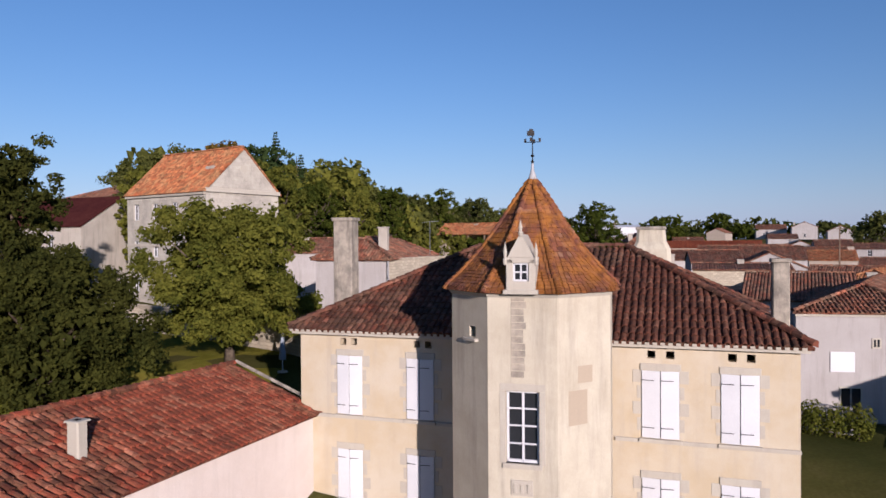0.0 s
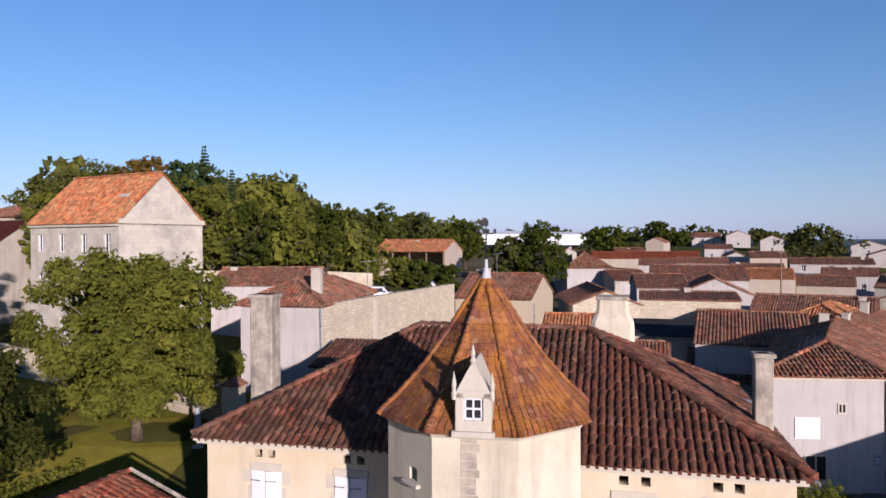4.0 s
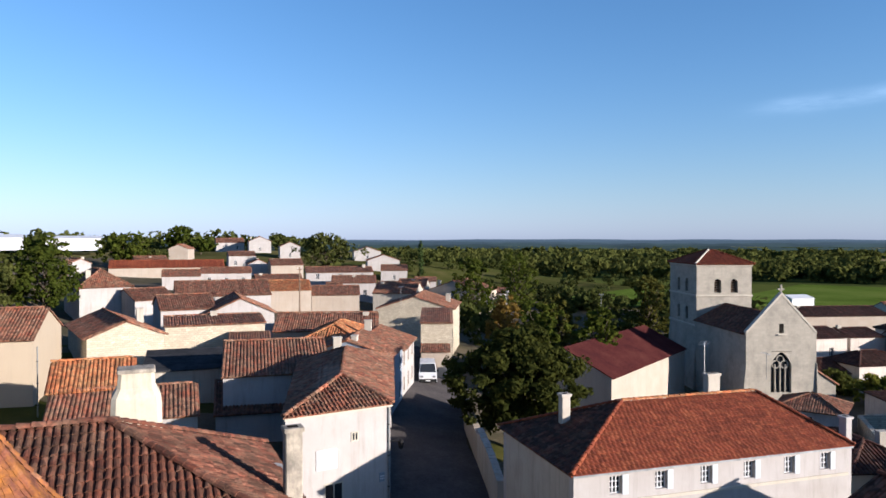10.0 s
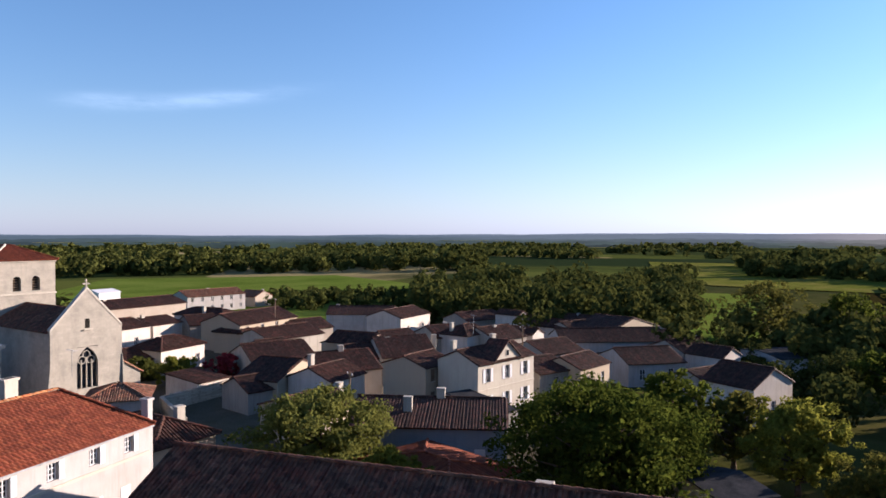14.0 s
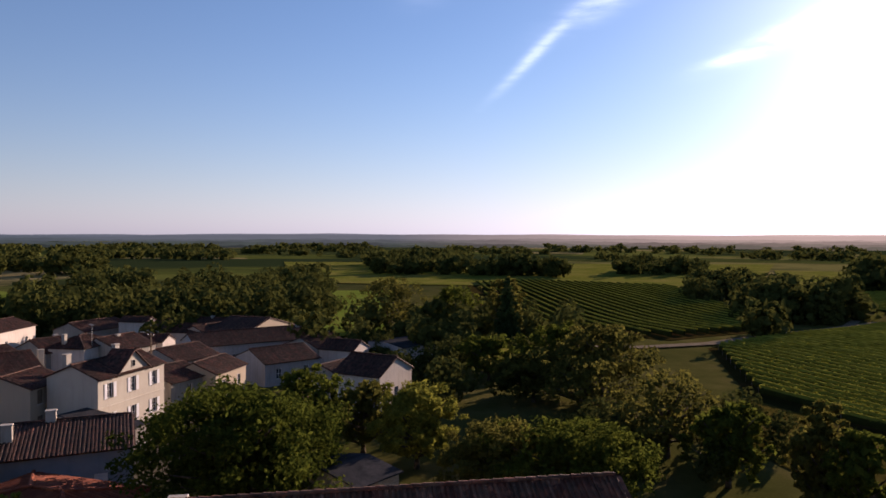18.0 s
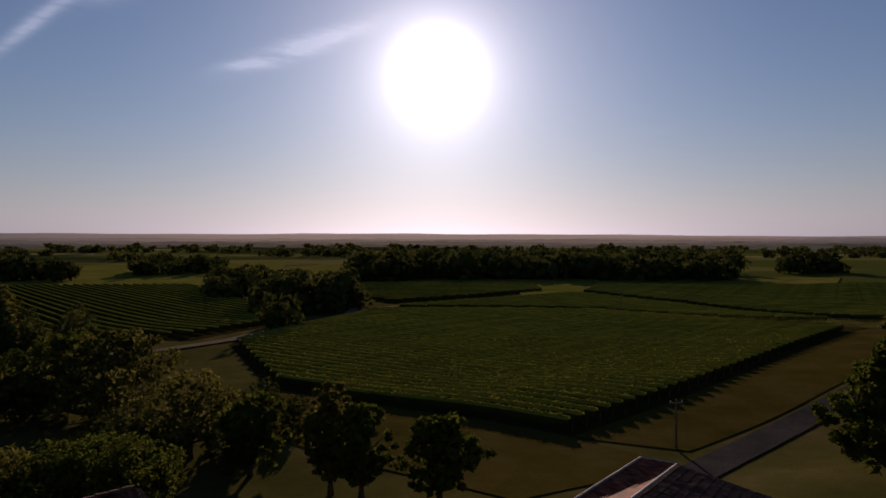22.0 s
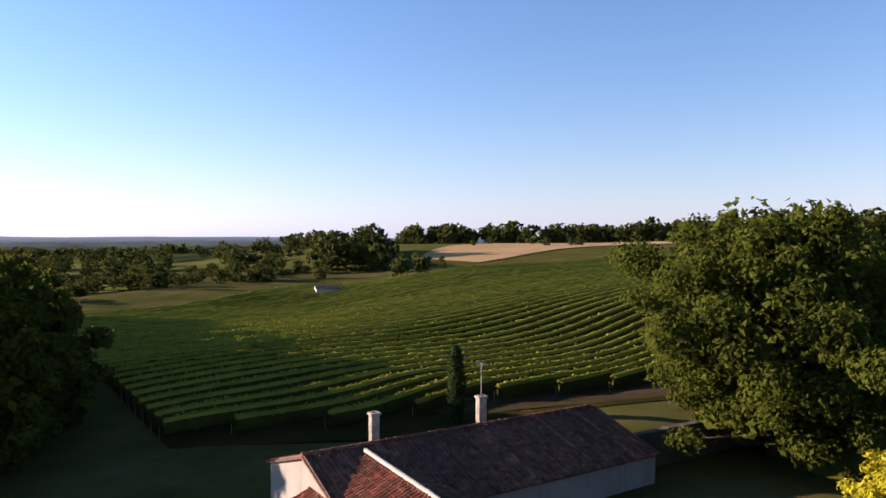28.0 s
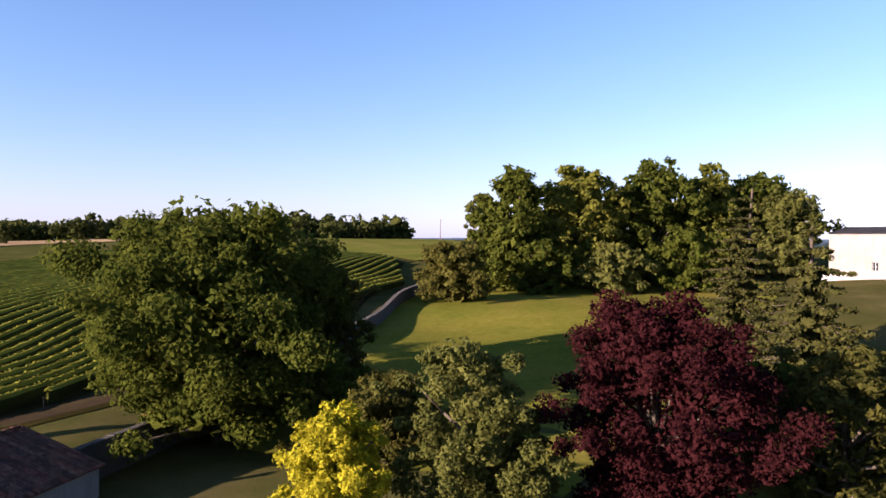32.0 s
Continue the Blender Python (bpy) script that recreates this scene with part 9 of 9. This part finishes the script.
vehicle("white delivery van parked in the village street", 52.0, 60.2, -40, 4.9, 1.95, 2.1, 0.75, name="van")
vehicle("white car parked beside the open barn", 5.3, 96.7, 60, 4.1, 1.75, 1.5, 1.1)
vehicle("white car parked behind the high wall", -0.8, 83.0, 80, 4.1, 1.75, 1.5, 1.1)


def stone_wall(name, label, pts, tall, thick, mat_, cap=True):
    """A free-standing wall along points, stepping with the ground, with coping stones."""
    t = thing(name, label, "wall", pose(0, 0, 0))
    r = random.Random(len(pts) * 7 + int(pts[0][0]))
    caps = Shape()
    for (x0, y0), (x1, y1) in zip(pts, pts[1:]):
        ln = math.hypot(x1 - x0, y1 - y0)
        k = max(1, int(ln / 3))
        nx, ny = -(y1 - y0) / ln * thick / 2, (x1 - x0) / ln * thick / 2
        for i in range(k):
            a, b = i / k, (i + 1) / k
            p, q = (x0 + (x1 - x0) * a, y0 + (y1 - y0) * a), (x0 + (x1 - x0) * b, y0 + (y1 - y0) * b)
            za, zb = gz(*p), gz(*q)
            ring = [(p[0] - nx, p[1] - ny), (q[0] - nx, q[1] - ny), (q[0] + nx, q[1] + ny), (p[0] + nx, p[1] + ny)]
            zt = [za, zb, zb, za]
            part("masonry", Shape().solid([(u, v, z - 0.6) for (u, v), z in zip(ring, zt)], [(u, v, z + tall) for (u, v), z in zip(ring, zt)]), mat_, t)
            if cap:
                m = max(1, int(ln / k / 0.5))
                for j in range(m):
                    c, d = (j + 0.03) / m, (j + 0.97) / m
                    zc, zd = za + (zb - za) * c + tall, za + (zb - za) * d + tall
                    rc = [(p[0] + (q[0] - p[0]) * f + s * nx * 1.2, p[1] + (q[1] - p[1]) * f + s * ny * 1.2) for f, s in ((c, -1), (d, -1), (d, 1), (c, 1))]
                    h = r.uniform(0.05, 0.12)
                    caps.solid([(u, v, z) for (u, v), z in zip(rc, (zc, zd, zd, zc))], [(u, v, z + h) for (u, v), z in zip(rc, (zc, zd, zd, zc))])
    if cap:
        part("coping", caps, mat_, t, "uneven coping stones", kind="stuff")
    return t


stone_wall("garden_wall", "long pale stone garden wall behind the lawn", [(-50, 66), (-38, 60.5), (-25.2, 52.5), (-14.8, 43.6), (-8.8, 38.6)], 2.0, 0.45, RUBBLE)
stone_wall("boundary_wall", "low grey stone wall between lawn and vineyard", [(-61, -2.5), (-115, 15.2)], 1.5, 0.45, GREYSTONE)
stone_wall("yard_wall", "grey rendered wall running on from the lodge", [(-40.4, -14.0), (-50, -10.6), (-61, -2.8)], 2.1, 0.4, GREYSTONE)
stone_wall("garden_wall", "rough stone wall below the wooded slope", [(-26, 84), (-12, 86), (-2, 92)], 1.8, 0.5, RUBBLE)
stone_wall("street_wall", "stained rendered wall along the street", [(36, 36), (41, 42.5), (47, 49)], 2.2, 0.4, BEIGE)
stone_wall("street_wall", "grey rendered yard wall by the red-roofed house", [(29.9, 28.2), (33, 32), (36, 36)], 2.6, 0.4, GREYWALL)
stone_wall("hedge_wall", "low white wall behind the clipped hedge", [(14.6, 33.5), (20.5, 31.0)], 1.3, 0.35, WHITEWALL)
stone_wall("village_wall", "rubble wall between village gardens", [(72, 20), (84, 26), (92, 20)], 1.8, 0.4, RUBBLE)
stone_wall("village_wall", "rubble wall beside a village lane", [(60, -2), (72, 4), (80, 2)], 1.8, 0.4, RUBBLE)


def hedge(label, x0, y0, x1, y1, tall, wide, leaf, seed, per=260):
    ln = math.hypot(x1 - x0, y1 - y0)
    k = max(3, int(ln / (wide * 0.7)))
    spots = []
    r = random.Random(seed)
    for i in range(k + 1):
        px_, py_ = x0 + (x1 - x0) * i / k, y0 + (y1 - y0) * i / k
        spots.append((px_, py_, gz(px_, py_) + tall * 0.5, wide * 0.62 * r.uniform(0.85, 1.1), tall * 0.55 * r.uniform(0.9, 1.1)))
    h = thing("hedge", label, "hedge", pose(0, 0, 0))
    part("foliage", leaf_cloud(spots, int(ln * per), 0.09, seed), leaf, h)
    stems = Shape()
    for i in range(k + 1):
        px_, py_ = spots[i][:2]
        stems.tube((px_, py_, gz(px_, py_) - 0.1), (px_, py_, gz(px_, py_) + tall * 0.6), 0.04, 0.02, 5)
    part("stems", stems, BARK, h, kind="stuff")
    return h


hedge("clipped green hedge beside the manor", 14.4, 32.4, 20.2, 29.9, 1.7, 1.3, LEAF_BRIGHT, 301, 700)
hedge("low planting along the wing's back wall", -22, 25, -15, 33.5, 0.9, 0.9, LEAF_BRIGHT, 302, 260)
hedge("low shrubs at the foot of the lawn", -44, -3, -38, 4, 1.2, 1.4, LEAF_DARK, 303)
hedge("dark hedge along the vineyard path", -140, -138, -155, -112, 2.0, 2.4, LEAF_DARK, 304, 90)
hedge("dark hedge across the lower vineyards", -34, -146, 18, -194, 1.6, 2.2, LEAF_DARK, 305, 60)
hedge("hedge along the far field", 60, -278, 150, -262, 2.0, 3.0, LEAF_DARK, 306, 40)
hedge("hedge between two far fields", -40, -232, 20, -262, 2.2, 3.0, LEAF_DARK, 307, 40)


def pole(label, x, y, tall, arm=True, name="utility_pole", lamp=False):
    t = thing(name, label, name.replace("_", " "), pose(x, y, gz(x, y), 0, 0, 25))
    part("post", Shape().tube((0, 0, -0.3), (0, 0, tall), 0.13, 0.08, 8), WOOD, t)
    if arm:
        part("crossarm", Shape().ebox(-0.6, 0.6, -0.06, 0.06, tall - 0.35, tall - 0.23, 0.01), WOOD, t)
        for dx in (-0.5, 0, 0.5):
            part("insulator", Shape().lathe([(0.04, tall - 0.23), (0.05, tall - 0.15), (0.03, tall - 0.08)], 8, (dx, 0)), WHITEPAINT, t)
    if lamp:
        part("lamp_arm", Shape().tube((0, 0, tall - 0.2), (0.9, 0, tall), 0.04, None, 6), ZINC, t)
        part("lamp_head", Shape().ebox(0.7, 1.2, -0.1, 0.1, tall - 0.06, tall + 0.05, 0.03), ZINC, t)
    return t


for x, y, h, l in ((0.1, -62.7, 4.2, "short wooden pole beside the lane"), (13.4, -179.0, 6.5, "wooden power pole among the vines"), (-205, 30, 10, "wooden power pole on the rise"),
                   (86, -17, 9, "dark wooden power pole beside the villa"), (60, 3, 8, "wooden power pole between village roofs"), (130, 20, 9, "wooden power pole by the green field"),
                   (52, 88, 9, "wooden power pole in the village"), (30, 120, 9, "wooden power pole among roofs")):
    pole(l, x, y, h, lamp="lamp" in l)
# street lantern on the corner house
lan = thing("wall_lantern", "dark wall lantern on a bracket at the street corner", "lamp", pose(25.2, 32.9, 3.4, 0, 0, -10))
part("bracket", Shape().tube((0, 0, 0.5), (0.9, 0, 0.5), 0.03, None, 6), IRON, lan)
part("lantern", Shape().lathe([(0.05, -0.1), (0.16, 0.0), (0.2, 0.35), (0.05, 0.5)], 6, (0.9, 0)), IRON, lan)
sign = thing("street_sign", "small blue and white sign on the white house", "sign", pose(24.9, 32.96, 1.6, 0, 0, -9.9))
part("plate", Shape().ebox(-0.25, 0.1, -0.05, -0.02, 0, 0.55, 0.01), BLUEWALL, sign)
part("lettering", Shape().box(-0.2, 0.05, -0.054, -0.051, 0.3, 0.36).box(-0.2, 0.05, -0.054, -0.051, 0.15, 0.21), WHITEPAINT, sign, "white bars of writing")
# satellite dish by the slim chimney
dish = thing("satellite_dish", "grey satellite dish on the manor's end wall", "satellite dish", pose(13.1, 24.2, 5.9, 0, 0, -30))
part("reflector", Shape().lathe([(0.02, -0.12), (0.2, -0.1), (0.36, -0.04), (0.46, 0.04), (0.45, 0.055), (0.35, -0.02), (0.02, -0.09)], 20).moved(pose(0, 0, 0.9, 65)), ZINC, dish, smooth=True)
part("mount", Shape().tube((0, 0.1, -0.8), (0, 0.1, 0.85), 0.03, None, 6), IRON, dish)
part("arm", Shape().tube((0, 0.05, 0.6), (0, -0.45, 0.85), 0.02, None, 6), IRON, dish)
# courtyard corner: pillar and closed parasol
pil = thing("gate_pillar", "short stone gate pillar with a tiled cap", "pillar", pose(-8.2, 36.6, gz(-8.2, 36.6), 0, 0, -15))
part("pier", Shape().ebox(-0.5, 0.5, -0.4, 0.4, -0.3, 2.9, 0.04), CREAM, pil)
part("cap", Shape().solid([(-0.62, -0.52, 2.9), (0.62, -0.52, 2.9), (0.62, 0.52, 2.9), (-0.62, 0.52, 2.9)], [(-0.05, -0.4, 3.3), (0.05, -0.4, 3.3), (0.05, 0.4, 3.3), (-0.05, 0.4, 3.3)]), TILE_BROWN, pil)
par = thing("garden_parasol", "closed pale blue garden parasol on the grass", "parasol", pose(-9.9, 36.0, gz(-9.9, 36.0)))
part("pole", Shape().tube((0, 0, 0), (0, 0, 2.4), 0.03, None, 8), WHITEPAINT, par)
part("canopy", Shape().lathe([(0.2, 0.75), (0.22, 0.9), (0.15, 1.6), (0.06, 2.3), (0.02, 2.45)], 10), BLUEWALL, par, smooth=True)
part("foot", Shape().lathe([(0.3, 0), (0.3, 0.08), (0.05, 0.12)], 12), GREYWALL, par)
# heap of old tiles near the lodge
heap = thing("tile_heap", "heap of old red roof tiles on the grass", "tile heap", pose(-56.9, -13.6, gz(-56.9, -13.6)))
r = random.Random(6)
for k in range(60):
    m = pose(r.gauss(0, 0.9), r.gauss(0, 0.6), 0.08 + max(0, 0.5 - 0.3 * abs(r.gauss(0, 1))) * r.random(), r.uniform(-25, 25), r.uniform(-25, 25), r.uniform(0, 360))
    part("tile", canal_tiles([(0, 0, 0), (0.22, 0, 0), (0.22, 0.42, 0), (0, 0.42, 0)], 0.2, 0, 0, 3, r).moved(m), TILE_ORANGE, heap)
# rain pipes
for x, y, z0, z1, lab in ((12.9, 60.3, 2.0, 7.6, "zinc rain pipe on the cream house"), (25.25, 32.84, 0.0, 6.1, "zinc rain pipe on the corner house"), (-4.5, 45.9, 2.6, 8.8, "zinc rain pipe on the white house")):
    rp_ = thing("rain_pipe", lab, "pipe", pose(x, y, 0))
    part("pipe", Shape().tube((0, 0, z0), (0, 0, z1), 0.05, None, 8), ZINC, rp_)
    for k in range(3):
        part("bracket", Shape().lathe([(0.07, z0 + (z1 - z0) * (0.2 + 0.3 * k)), (0.07, z0 + (z1 - z0) * (0.2 + 0.3 * k) + 0.05)], 8), IRON, rp_)
for x, y, z, tn in ((10.5, 66, 10.6, 30), (70, 30, 3.2, 60), (95, -12, 3.4, 10), (85, 60, 6.5, 40), (60, 75, 8.0, 20), (-1.5, 50, 10.4, 10)):
    aerial("television_aerial", x, y, z - 1.2, 2.6, tn)
